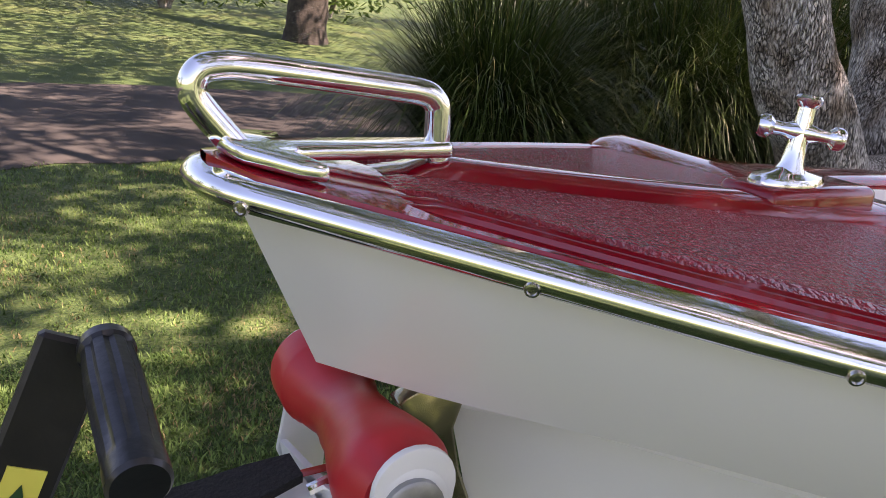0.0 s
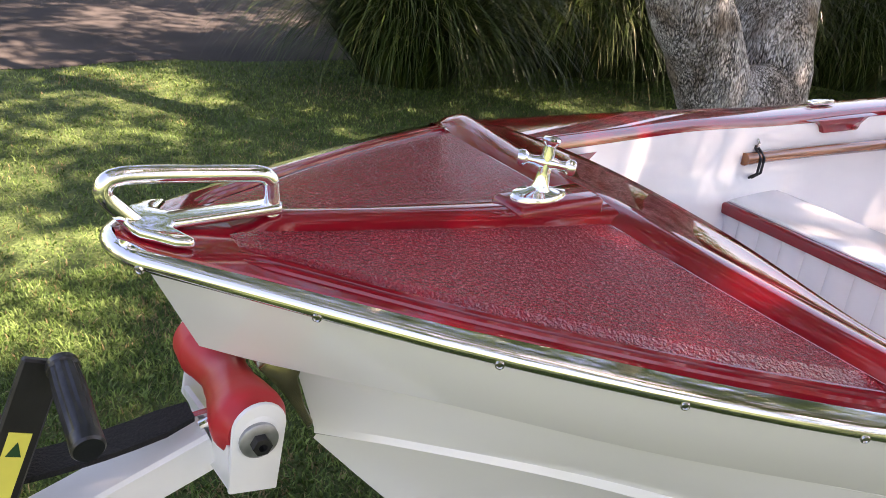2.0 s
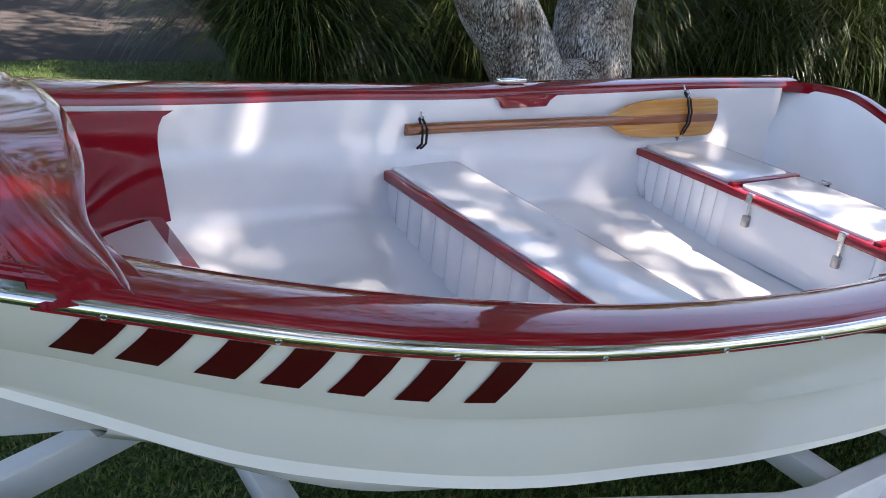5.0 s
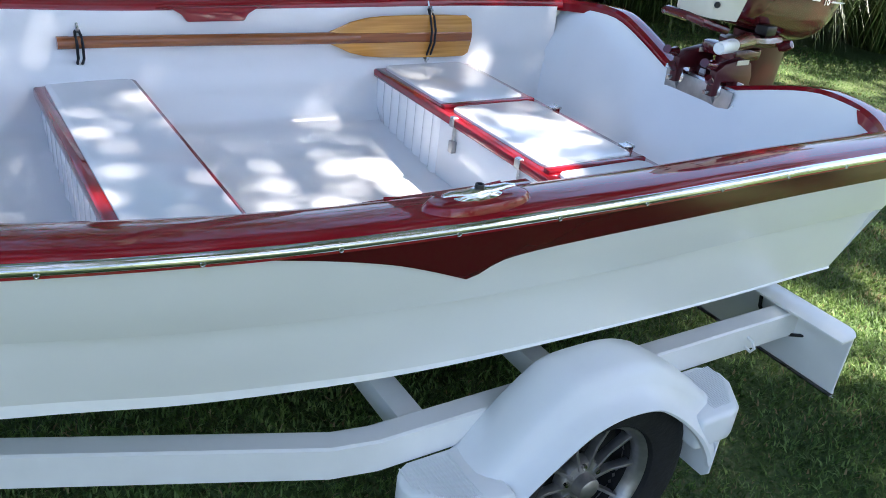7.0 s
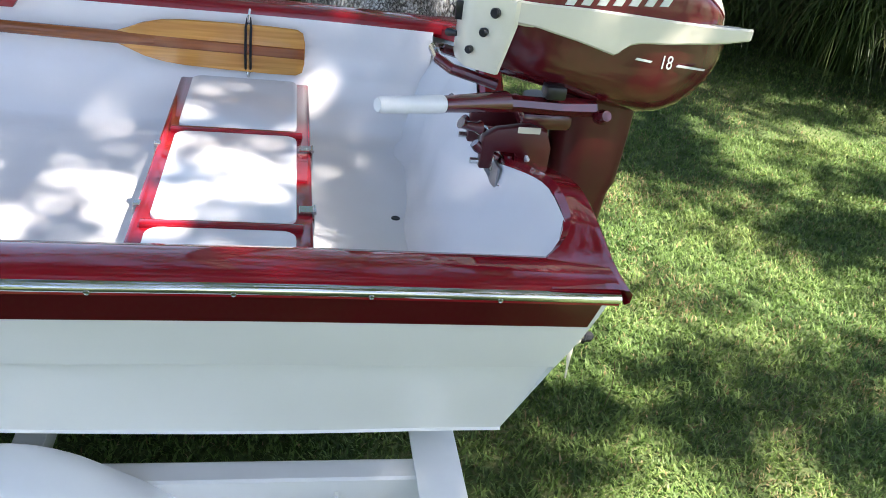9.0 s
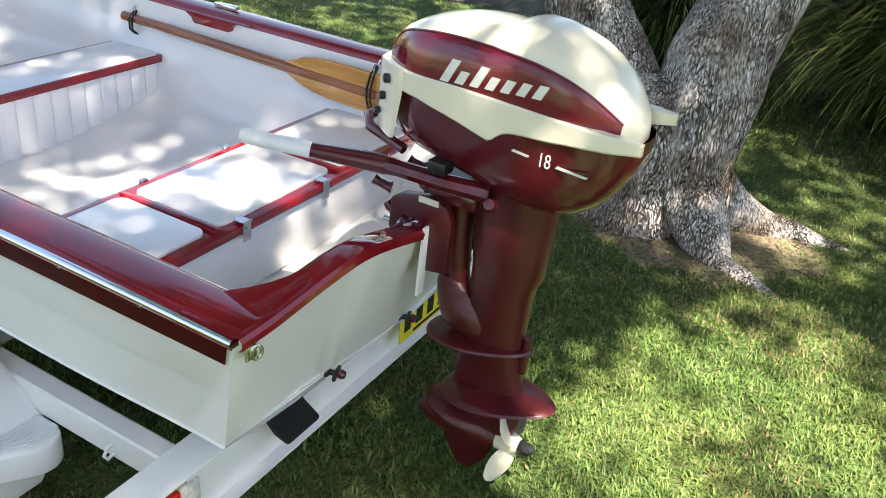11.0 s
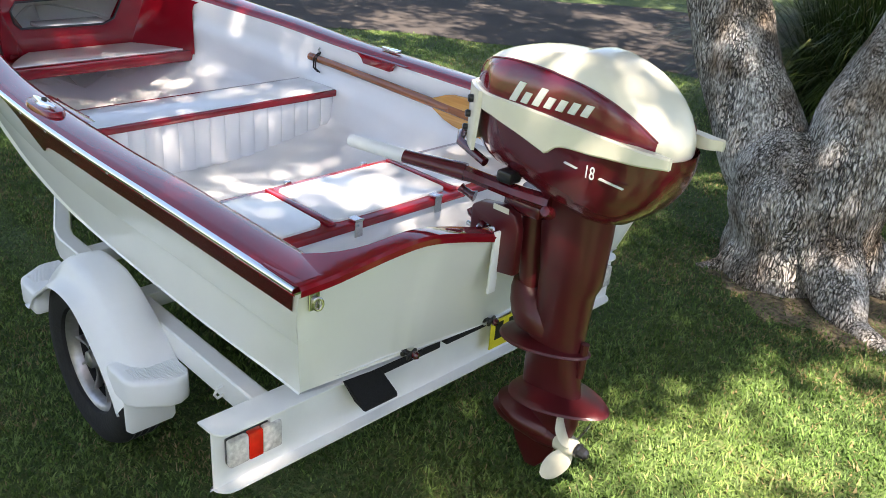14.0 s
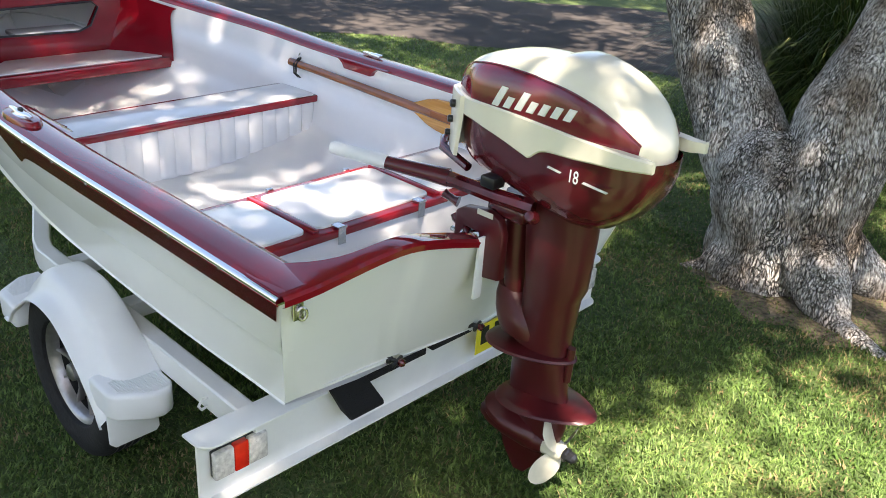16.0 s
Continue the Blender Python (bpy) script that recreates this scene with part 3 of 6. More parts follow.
# painted flash on both topsides
for s in (-1, 1):
    rows = []
    for i in range(80):
        x = -1.80 + i * (1.80 - 0.015) / 79
        top = Vector((x, s * (gy(x) - 0.011), gz(x, s * 0.74) - 0.01))
        low = Vector((x, s * interp(A_Y, x), interp(A_Z, x) + TILT * s * 0.7))
        zl = flash_z(x) + TILT * s * 0.74
        r = []
        for k in range(4):
            z = top.z + (zl - top.z) * k / 3
            u = (top.z - z) / (top.z - low.z)
            y = abs(top.y) + (abs(low.y) - abs(top.y)) * u + 0.006 * 4 * u * (1 - u) + 0.003
            r.append(Vector((x + transom_x(z) * max(0, 1 + x * 2.5) ** 6, s * y, z)))
        rows.append(r)
    part("side_flash", loft(rows), M_REDSIDE, boat, "dark red painted side flash ending in a cusp")


# ---- rub rail ----
def rail_path():
    near = []
    for i in range(64):
        x = -3.428 * (i / 63) ** 0.92
        near.append((x, gy(x)))
    for i in range(1, 10):
        a = radians(128 + 52 * i / 9)
        near.append((-3.395 + 0.054 * math.cos(a), 0.054 * math.sin(a)))
    pts = [Vector((x, -y, gz(x, -y))) for x, y in near]
    return pts + [Vector((x, y, gz(x, y))) for x, y in reversed(near[:-1])]


def rail_mesh():
    """Half-round chrome strip with a thin lower lip."""
    path = rail_path()
    prof = [(-0.013, 0.0115), (0.001, 0.0098), (0.0055, 0.0085), (0.0095, 0.005), (0.0108, 0.0005), (0.0095, -0.004), (0.0055, -0.0075), (0.001, -0.0088), (-0.012, -0.009)]
    rows = []
    for i, p in enumerate(path):
        a, b = path[max(0, i-1)], path[min(len(path)-1, i+1)]
        t = (b - a).normalized()
        nrm = Vector((-t.y, t.x, 0)).normalized()
        rows.append([p + nrm * o + Vector((0, 0, h)) for o, h in prof])
    return loft(rows, close_u=True, caps=True)


rail = part("rub_rail", rail_mesh(), M_CHROME, boat, "polished chrome half-round rub rail", angle=60)


def screw_mesh():
    bm = bmesh.new()
    lathe(bm, [(0.0, 0.001), (0.0022, 0.0008), (0.0028, 0.0018), (0.004, 0.0015), (0.0045, 0.0), (0.0045, -0.002)], 14)
    bmesh.ops.recalc_face_normals(bm, faces=bm.faces)
    return bm


screw_me = None
for s in (-1, 1):
    for x in (-3.432, -3.312, -3.188, -3.055, -2.915, -2.77, -2.6, -2.4, -2.2, -2.0, -1.8, -1.6, -1.4, -1.2, -1.0, -0.8, -0.6, -0.4, -0.2):
        y = gy(x)
        t = Vector((0.02, gy(x + 0.01) - gy(x - 0.01), 0)).normalized()
        n = Vector((-t.y, t.x, -0.25)).normalized()
        n.y *= s
        p = Vector((x, s * y, gz(x, s * y))) + n * 0.0102 + Vector((0, 0, -0.0015))
        m = Matrix.Translation(p) @ n.to_track_quat('Z', 'Y').to_matrix().to_4x4()
        if screw_me is None:
            ob = part("screw", screw_mesh(), M_STEEL, rail)
            screw_me = ob.data
        else:
            ob = new("screw", screw_me)
            ob.parent = rail
        ob.matrix_basis = m


# ---- gunwale ----
def inset(x):
    return interp([(-2.75, 0.15), (-2.4, 0.14), (-2.0, 0.115), (-1.4, 0.108), (-0.3, 0.108), (0.0, 0.108)], x)


def coam_x(y):
    return -2.848 + 0.078 * (abs(y) / 0.5) ** 2


for s in (-1, 1):
    rows = []
    for i in range(72):
        x = -2.84 + i * 2.84 / 71
        yo = gy(x)
        w = inset(x)
        z = gz(x, s * yo)
        r = []
        for o, h in ((-0.004, -0.012), (-0.002, 0.008), (0.006, 0.0155), (0.02, 0.0185), (0.5 * w, 0.019), (w - 0.02, 0.017), (w - 0.006, 0.013), (w, 0.006), (w + 0.003, -0.010)):
            r.append(Vector((x, s * (yo - o), z + h)))
        rows.append(r)
    part("gunwale", loft(rows), M_RED, boat, "glossy maroon side deck")

# transom cap
rows = []
for i in range(49):
    y = -0.74 + 1.48 * i / 48
    a = abs(y)
    z = cap_z(a) + TILT * y
    wi = 0.056 + 0.085 * max(0.0, min(1.0, (a - 0.47) / 0.19)) ** 2.6
    x0 = transom_x(z) + 0.012
    rows.append([Vector((x0 - 0.004, y, z - 0.026)), Vector((x0 + 0.005, y, z - 0.022)), Vector((x0 + 0.006, y, z - 0.007)), Vector((x0, y, z)), Vector((x0 - 0.02, y, z + 0.003)),
                 Vector((x0 - wi + 0.012, y, z + 0.002)), Vector((x0 - wi, y, z - 0.008)), Vector((x0 - wi - 0.002, y, z - 0.035))])
part("transom_cap", loft(rows), M_RED, boat, "maroon transom capping with a lowered motor cut-out")

# ---- foredeck ----
def deck_z(x, y):
    yo = max(0.02, gy(x))
    u = min(1, abs(y) / yo)
    crown = interp([(-3.46, 0.002), (-3.3, 0.010), (-2.9, 0.026), (-2.7, 0.03)], x)
    return gz(x, y) + 0.012 + crown * (1 - u ** 1.6)


for s in (-1, 1):
    rows = []
    for i in range(41):
        x = -3.4485 + i * (3.4485 - 2.70) / 40
        yo = gy(x)
        rows.append([Vector((x if abs(x) > 2.77 else min(x, coam_x(yo * k / 16) + 0.07), s * yo * k / 16, deck_z(x, s * yo * k / 16) - (0.012 if k == 16 else 0))) for k in range(17)])
    part("foredeck", loft(rows), M_RED, boat, "glossy maroon foredeck")
    # pebbled panel between the centre rib, the margin and the coaming
    rows = []
    for i in range(45):
        x = -3.352 + i * (3.352 - 2.70) / 44
        yi = 0.022 + 0.012 * smooth01(-3.2, -2.9, x)
        ym = max(yi + 0.002, gy(x) - 0.055)
        r = []
        for k in range(15):
            y = yi + (ym - yi) * k / 14
            xx = min(x, coam_x(y) - 0.045)
            e = 0.0035 * min(1, min(k, 14 - k, i) / 0.6)
            r.append(Vector((xx, s * y, deck_z(xx, s * y) + e)))
        rows.append(r)
    part("deck_panel", loft(rows), M_DECK, boat, "pebbled non-skid maroon deck panel")
    # twin beads along the margin
    for o in (0.030, 0.043):
        rows = []
        for i in range(50):
            x = -3.362 + i * (3.362 - 2.80) / 49
            y = gy(x) - o
            up = smooth01(-3.362, -3.335, x)
            rows.append([Vector((x, s * (y + d), deck_z(x, s * (y + d)) + h * up - 0.001 * (1 - up))) for d, h in ((-0.006, -0.001), (-0.004, 0.0028), (0.0, 0.0042), (0.004, 0.0028), (0.006, -0.001))])
        part("deck_bead", loft(rows), M_RED, boat)
# centre rib and pad
rows = []
for i in range(30):
    x = -3.345 + i * (3.345 - 2.86) / 29
    up = smooth01(-3.345, -3.29, x)
    w = 0.018 + 0.012 * smooth01(-3.2, -2.95, x)
    z = deck_z(x, 0)
    rows.append([Vector((x, y, z + h * up)) for y, h in ((-w - 0.012, -0.003), (-w - 0.003, 0.006), (-w + 0.004, 0.011), (0, 0.013), (w - 0.004, 0.011), (w + 0.003, 0.006), (w + 0.012, -0.003))])
part("deck_rib", loft(rows), M_RED, boat)
part("bitt_pad", new_box(-3.018, -2.885, -0.029, 0.029, deck_z(-2.95, 0) - 0.02, 0.999, 0.008, 3), M_RED, boat)

# coaming: a rounded ridge across the deck with a sloping face behind it
rows = []
back = []
for i in range(45):
    y = -0.485 + 0.97 * i / 44
    x = coam_x(y)
    z = deck_z(x, y) - 0.004
    e = smooth01(0.487, 0.455, abs(y))
    h = (0.016 + 0.010 * smooth01(0.2, 0.45, y)) * e
    rows.append([Vector((x + dx, y, z + h * f)) for dx, f in ((-0.056, -0.1), (-0.042, 0.3), (-0.022, 0.78), (0.0, 1.0), (0.014, 0.98), (0.03, 0.7))])
    xe = interp([(-0.475, -2.742), (-0.40, -2.748), (-0.30, -2.756), (-0.09, -2.722), (0.16, -2.703), (0.38, -2.72), (0.475, -2.735)], y)
    ze = interp([(-0.475, 0.922), (-0.40, 0.932), (-0.30, 0.944), (-0.09, 0.953), (0.16, 0.955), (0.38, 0.95), (0.475, 0.938)], y)
    top = Vector((x + 0.03, y, z + h * 0.7))
    edge = Vector((xe, y, ze))
    back.append([top] + [top.lerp(edge, u) - Vector((0, 0, 0.002 * 4 * u * (1 - u))) for u in (0.08, 0.3, 0.55, 0.8)]
                + [edge, edge + Vector((0.006, 0, -0.004)), edge + Vector((0.007, 0, -0.012)), edge + Vector((0.0, 0, -0.03)), edge + Vector((-0.02, 0, -0.034))])
part("coaming", loft(rows), M_RED, boat, "maroon rounded coaming")
part("coaming_board", loft(back), M_RED, boat, "dark maroon sloping coaming board")


# ---- liner and interior ----
FLOOR_Z = 0.415
rows = []
for i in range(61):
    x = -2.74 + i * (2.74 - 0.115) / 60
    yo = gy(x)
    lip = yo - inset(x) - 0.003
    zt = gz(x, 0) - 0.004
    ya = min(lip - 0.004, interp(A_Y, x) - 0.035)
    yb = interp(B_Y, x) - 0.06
    za, zb = interp(A_Z, x) + 0.02, max(FLOOR_Z + 0.07, interp(B_Z, x) + 0.03)
    def above(y, z):
        k = interp(K_Z, x) + (interp(B_Z, x) - interp(K_Z, x)) * min(1, y / max(0.05, interp(B_Y, x))) ** 1.5
        return max(z, k + 0.02)
    half = [(lip, zt), (lip - 0.004, zt - 0.06), (ya, za), (ya - 0.012, za - 0.012), ((ya + yb) / 2 - 0.004, (za + zb) / 2), (yb, zb), (yb - 0.02, FLOOR_Z + 0.035), (yb - 0.05, FLOOR_Z + 0.01), (yb - 0.1, FLOOR_Z), (0.2, FLOOR_Z - 0.004), (0.0, FLOOR_Z - 0.006)]
    half = [(y, above(y, z) if k > 4 else z) for k, (y, z) in enumerate(half)]
    rows.append([Vector((x, -y, z - TILT * y)) for y, z in half] + [Vector((x, y, z + TILT * y)) for y, z in reversed(half[:-1])])
bm = loft(rows)
bmesh.ops.reverse_faces(bm, faces=bm.faces)
part("liner", bm, M_LINER, boat, "glossy white moulded inner liner", angle=50)
# inner transom face with a moulded knee
rows = []
for i in range(33):
    y = -0.66 + 1.32 * i / 32
    a = abs(y)
    zt = cap_z(a) - 0.014
    k = 0.012 * (1 - smooth01(0.10, 0.34, a))
    e = smooth01(0.52, 0.66, a) * 0.05
    q = 0.88 * y
    rows.append([Vector((transom_x(zt) - 0.045, y, zt)), Vector((transom_x(zt) - 0.055 - e, y, zt - 0.05)), Vector((-0.125 - k - e, y, 0.60)), Vector((-0.15 - k * 1.5 - e, 0.95 * y, 0.48)), Vector((-0.175 - k * 1.6 - e, q, FLOOR_Z + 0.03)), Vector((-0.20 - k * 1.7 - e, q, FLOOR_Z - 0.002))])
part("inner_transom", loft(rows), M_LINER, boat, angle=60)
# metal plate under the motor clamps
pl = prism([(-0.175, 0.742), (0.125, 0.742), (0.125, 0.665), (0.09, 0.652), (-0.14, 0.652), (-0.175, 0.668)], 0, -0.002, 0.002, 0.001)
part("clamp_plate", pl, M_STEEL, boat, "bare metal clamp plate").matrix_basis = Matrix.Translation((-0.066, 0, 0.70)) @ pose(0, 0, 0, 0, 15, 0) @ Matrix.Translation((0, 0, -0.70))
part("drain_hole", new_lathe([(0, 0.001), (0.008, 0.001), (0.009, 0.003), (0.012, 0.002), (0.013, -0.002)], 16, pose(-0.235, 0.184, FLOOR_Z - 0.002)), M_BLACK, boat)


def liner_half(x, z):
    """Half-breadth of the liner at a height."""
    lip = gy(x) - inset(x)
    ya = min(lip - 0.004, interp(A_Y, x) - 0.035)
    yb = interp(B_Y, x) - 0.06
    za, zb = interp(A_Z, x) + 0.02, max(FLOOR_Z + 0.07, interp(B_Z, x) + 0.03)
    return yb + (ya - yb) * (z - zb) / (za - zb)


def round_rect(x0, x1, y0, y1, r, n=5):
    pts = []
    for cx, cy, a0 in ((x1 - r, y1 - r, 0), (x0 + r, y1 - r, 90), (x0 + r, y0 + r, 180), (x1 - r, y0 + r, 270)):
        for i in range(n + 1):
            a = radians(a0 + 90 * i / n)
            pts.append((cx + r * math.cos(a), cy + r * math.sin(a)))
    return pts


def fluted(name, x, y0, y1, z0, z1, sign, parent, n_flute=18):
    """A wall with half-round vertical flutes on its face."""
    n = n_flute * 8
    rows = [[], []]
    prof = []
    for i in range(n + 1):
        u = i / n
        d = 0.011 * abs(math.sin(u * n_flute * math.pi)) ** 0.6
        prof.append((x + sign * (d - 0.004), y0 + (y1 - y0) * u))
    zs = [z0, z0 + 0.012, (z0 + z1) / 2, z1]
    lim = [liner_half(x, max(z, interp(B_Z, x) + 0.03)) + 0.012 - (0.07 if k < 2 else 0.0) for k, z in enumerate(zs)]
    rows = [[Vector((px + sign * (0.012 if k == 0 else 0), max(-lim[k], min(lim[k], py)), z)) for px, py in prof] for k, z in enumerate(zs)]
    bm = loft(rows)
    bmesh.ops.recalc_face_normals(bm, faces=bm.faces)
    if sum(f.normal.x for f in bm.faces) * sign < 0:
        bmesh.ops.reverse_faces(bm, faces=bm.faces)
    return part(name, bm, M_LINER, parent, "white fluted panel", angle=70)


def bench(x0, x1, z, name, label):
    """A moulded bench across the hull: fluted faces, white top, maroon edging."""
    h = liner_half((x0 + x1) / 2, z) + 0.015
    b = thing(name, label, "boat seat")
    bm = prism(round_rect(x0, x1, -h, h, 0.03), 2, z - 0.032, z - 0.004, 0.006)
    part("edging", bm, M_RED, b, "glossy maroon edge band")
    bm = prism(round_rect(x0 + 0.028, x1 - 0.012, -h + 0.02, h - 0.02, 0.026), 2, z - 0.012, z, 0.003)
    part("seat_top", bm, M_LINER, b, "glossy white seat top")
    fluted("front_panel", x0 + 0.018, -h + 0.02, h - 0.02, FLOOR_Z - 0.003, z - 0.03, -1, b)
    fluted("rear_panel", x1 - 0.018, -h + 0.02, h - 0.02, FLOOR_Z - 0.003, z - 0.03, 1, b)
    return b


bench(-1.835, -1.575, 0.636, "thwart", "white moulded thwart with maroon edging and fluted faces")

# stern locker with three lids
X0, X1, LZ = -0.835, -0.47, 0.622
locker = thing("stern_locker", "white fluted stern seat locker with three white lids", "seat locker")
hw = liner_half(-0.65, LZ) + 0.012
bm = prism(round_rect(X0, X1, -hw, hw, 0.03), 2, LZ - 0.03, LZ - 0.006, 0.006)
part("lid_frame", bm, M_RED, locker, "glossy maroon lid surround")
for y0, y1 in ((0.245, hw - 0.02), (-0.245, 0.212), (-hw + 0.02, -0.278)):
    bm = prism(round_rect(X0 + 0.035, X1 - 0.035, y0, y1, 0.03), 2, LZ - 0.014, LZ + 0.002, 0.003)
    part("lid", bm, M_LINER, locker, "glossy white lid")
for y in (0.2285, -0.2615):
    part("lid_bar", new_box(X0 + 0.02, X1 - 0.02, y - 0.012, y + 0.012, LZ - 0.01, LZ + 0.004, 0.004, 2), M_RED, locker, "raised maroon bar between lids")
fluted("front_panel", X0 + 0.016, 0.22, hw - 0.02, FLOOR_Z - 0.003, LZ - 0.028, -1, locker, 8)
fluted("front_panel", X0 + 0.016, -hw + 0.02, -0.27, FLOOR_Z - 0.003, LZ - 0.028, -1, locker, 8)
part("front_wall", new_box(X0 + 0.014, X0 + 0.03, -0.272, 0.222, FLOOR_Z - 0.003, LZ - 0.028, 0.003), M_LINER, locker)
part("rear_wall", prism([(-hw + 0.01, LZ - 0.028), (hw - 0.01, LZ - 0.028), (hw - 0.05, 0.49), (hw - 0.11, FLOOR_Z), (-hw + 0.11, FLOOR_Z), (-hw + 0.05, 0.49)], 0, X1 - 0.03, X1 - 0.014, 0.002), M_LINER, locker)
for y in (0.135, -0.185):
    h = part("hinge", new_box(X1 - 0.03, X1 + 0.004, y - 0.014, y + 0.014, LZ - 0.001, LZ + 0.0045, 0.001, 1), M_STEEL, locker, "stainless hinge")
    part("hinge_leaf", new_box(X1 + 0.0005, X1 + 0.0045, y - 0.014, y + 0.014, LZ - 0.05, LZ + 0.002, 0.001, 1), M_STEEL, h)
    part("hinge_pin", new_tube([(X1 + 0.003, y - 0.016, LZ + 0.002), (X1 + 0.003, y + 0.016, LZ + 0.002)], 0.0042, 10), M_STEEL, h)
for y in (0.135, -0.175):
    c = part("latch", new_box(X0 - 0.006, X0 + 0.01, y - 0.011, y + 0.011, LZ - 0.028, LZ + 0.001, 0.002, 1), M_STEEL, locker, "stainless toggle latch")
    part("latch_strap", new_box(X0 + 0.004, X0 + 0.009, y - 0.005, y + 0.005, LZ - 0.075, LZ - 0.026, 0.001, 1), M_STEEL, c)
    part("latch_body", new_box(X0 - 0.002, X0 + 0.014, y - 0.011, y + 0.011, LZ - 0.105, LZ - 0.07, 0.003, 2), M_ALU, c)

# ---- bow bulkhead, shelf and side panels ----
def liner_y(x, z):
    """Half-breadth of the inner skin at any height, forward too."""
    lip = gy(x) - inset(x) - 0.003
    zt = gz(x, 0) - 0.02
    ya = min(lip - 0.004, interp(A_Y, x) - 0.035)
    yb = max(0.02, interp(B_Y, x) - 0.06)
    za, zb = interp(A_Z, x) + 0.02, max(FLOOR_Z + 0.07, interp(B_Z, x) + 0.03)
    if z > za:
        return ya + (lip - ya) * min(1, (z - za) / (zt - za))
    return yb + (ya - yb) * (z - zb) / (za - zb)


def within(x, z, y):
    """Keep a half-breadth inside the bottom of the hull."""
    b, k = interp(B_Z, x), interp(K_Z, x)
    if z < b + 0.01:
        y = min(y, max(0.02, interp(B_Y, x) * (z - k) / (b - k) - 0.03))
    return y


bulk_x = -2.745
half = [(within(bulk_x, z, liner_y(bulk_x, z) + 0.004), z) for z in (0.60, 0.66, 0.72, 0.78, 0.84, 0.885)]
outline = [(-y, z) for y, z in half] + [(-0.2, 0.928), (0.2, 0.934)] + [(y, z) for y, z in reversed(half)]
hole = [(-0.28, 0.768), (-0.255, 0.742), (0.115, 0.735), (0.172, 0.758), (0.215, 0.841), (0.185, 0.867), (-0.265, 0.857), (-0.29, 0.82)]
bm = bmesh.new()
vo = [bm.verts.new((bulk_x, y, z)) for y, z in outline]
vi = [bm.verts.new((bulk_x, y, z)) for y, z in hole]
eo = [bm.edges.new((vo[i], vo[(i+1) % len(vo)])) for i in range(len(vo))]
ei = [bm.edges.new((vi[i], vi[(i+1) % len(vi)])) for i in range(len(vi))]
bmesh.ops.triangle_fill(bm, use_beauty=True, edges=eo + ei)
r = bmesh.ops.extrude_face_region(bm, geom=bm.faces[:])
bmesh.ops.translate(bm, verts=[v for v in r["geom"] if isinstance(v, bmesh.types.BMVert)], vec=(-0.012, 0, 0))
bmesh.ops.recalc_face_normals(bm, faces=bm.faces)
part("bulkhead", bm, M_RED, boat, "maroon bow bulkhead with a hatch opening", smooth=False)
part("hatch_trim", new_tube([Vector((bulk_x + 0.004, y, z)) for y, z in hole], 0.005, 8, closed=True), M_BLACK, boat, "dark rubber edge trim")
part("bow_lining", new_box(-2.90, bulk_x - 0.02, -0.16, 0.16, 0.72, 0.74, 0.005), M_LINER, boat)
sh = [(x, within(x, 0.583, liner_y(x, 0.60) + 0.004)) for x in (-2.75, -2.68, -2.6, -2.53, -2.475)]
part("bow_shelf", prism([(x, -y) for x, y in sh] + [(x, y) for x, y in reversed(sh)], 2, 0.583, 0.634, 0.006), M_RED, boat, "maroon edged bow shelf")
sh = [(x, within(x, 0.60, liner_y(x, 0.60) - 0.022)) for x in (-2.735, -2.68, -2.6, -2.54, -2.508)]
part("shelf_top", prism([(x, -y) for x, y in sh] + [(x, y) for x, y in reversed(sh)], 2, 0.63, 0.6385, 0.002), M_LINER, boat, "white textured shelf top")
for s in (-1, 1):
    rows = []
    for i in range(19):
        u = i / 18
        r = []
        for k in range(11):
            z0 = 0.61 + 0.30 * u
            e = interp([(0.61, -2.455), (0.7, -2.466), (0.78, -2.476), (0.82, -2.474), (0.845, -2.462), (0.862, -2.435), (0.91, -2.40)], z0)
            x = -2.86 + (e + 2.86) * k / 10
            z = min(z0, gz(x, 0) - 0.012)
            r.append(Vector((x, s * within(x, z, liner_y(x, z) - 0.016), z + TILT * s * 0.5)))
        rows.append(r)
    part("side_panel", loft(rows), M_RED, boat, "curved maroon side panel at the bow")
# pressed pad for the rowlock, both sides
for s in (-1, 1):
    y = s * 0.641
    pad = prism([(-1.51, 0.808), (-1.465, 0.803), (-1.437, 0.787), (-1.426, 0.768), (-1.262, 0.768), (-1.252, 0.787), (-1.225, 0.803), (-1.17, 0.808)], 1, y - s * 0.028, y + s * 0.03, 0.006)
    for v in pad.verts:
        v.co.z += TILT * y + (0.0)
    part("rowlock_pad", pad, M_RED, boat, "maroon rowlock block under the side deck")

# ---- registration bars on the bow sides ----
for s in (-1, 1):
    for x in (-2.80, -2.735, -2.655, -2.585, -2.51, -2.43, -2.34):
        def on(x, u, o=0.003):
            a = Vector((x, s * (gy(x) - 0.011), gz(x, s * 0.6) - 0.006))
            b = Vector((x, s * interp(A_Y, x), interp(A_Z, x) + TILT * s * 0.6))
            p = a.lerp(b, u)
            p.y += s * (0.006 * 4 * u * (1 - u) + o)
            return p
        rows = []
        for k in range(4):
            u = 0.12 + 0.58 * k / 3
            sl = 0.03 * (1 - k / 3)
            rows.append([on(x + sl + w, u) for w in (-0.022, -0.008, 0.008, 0.022)])
        part("registration_bar", loft(rows), M_REDSIDE, boat, "plain dark red slanted bar")

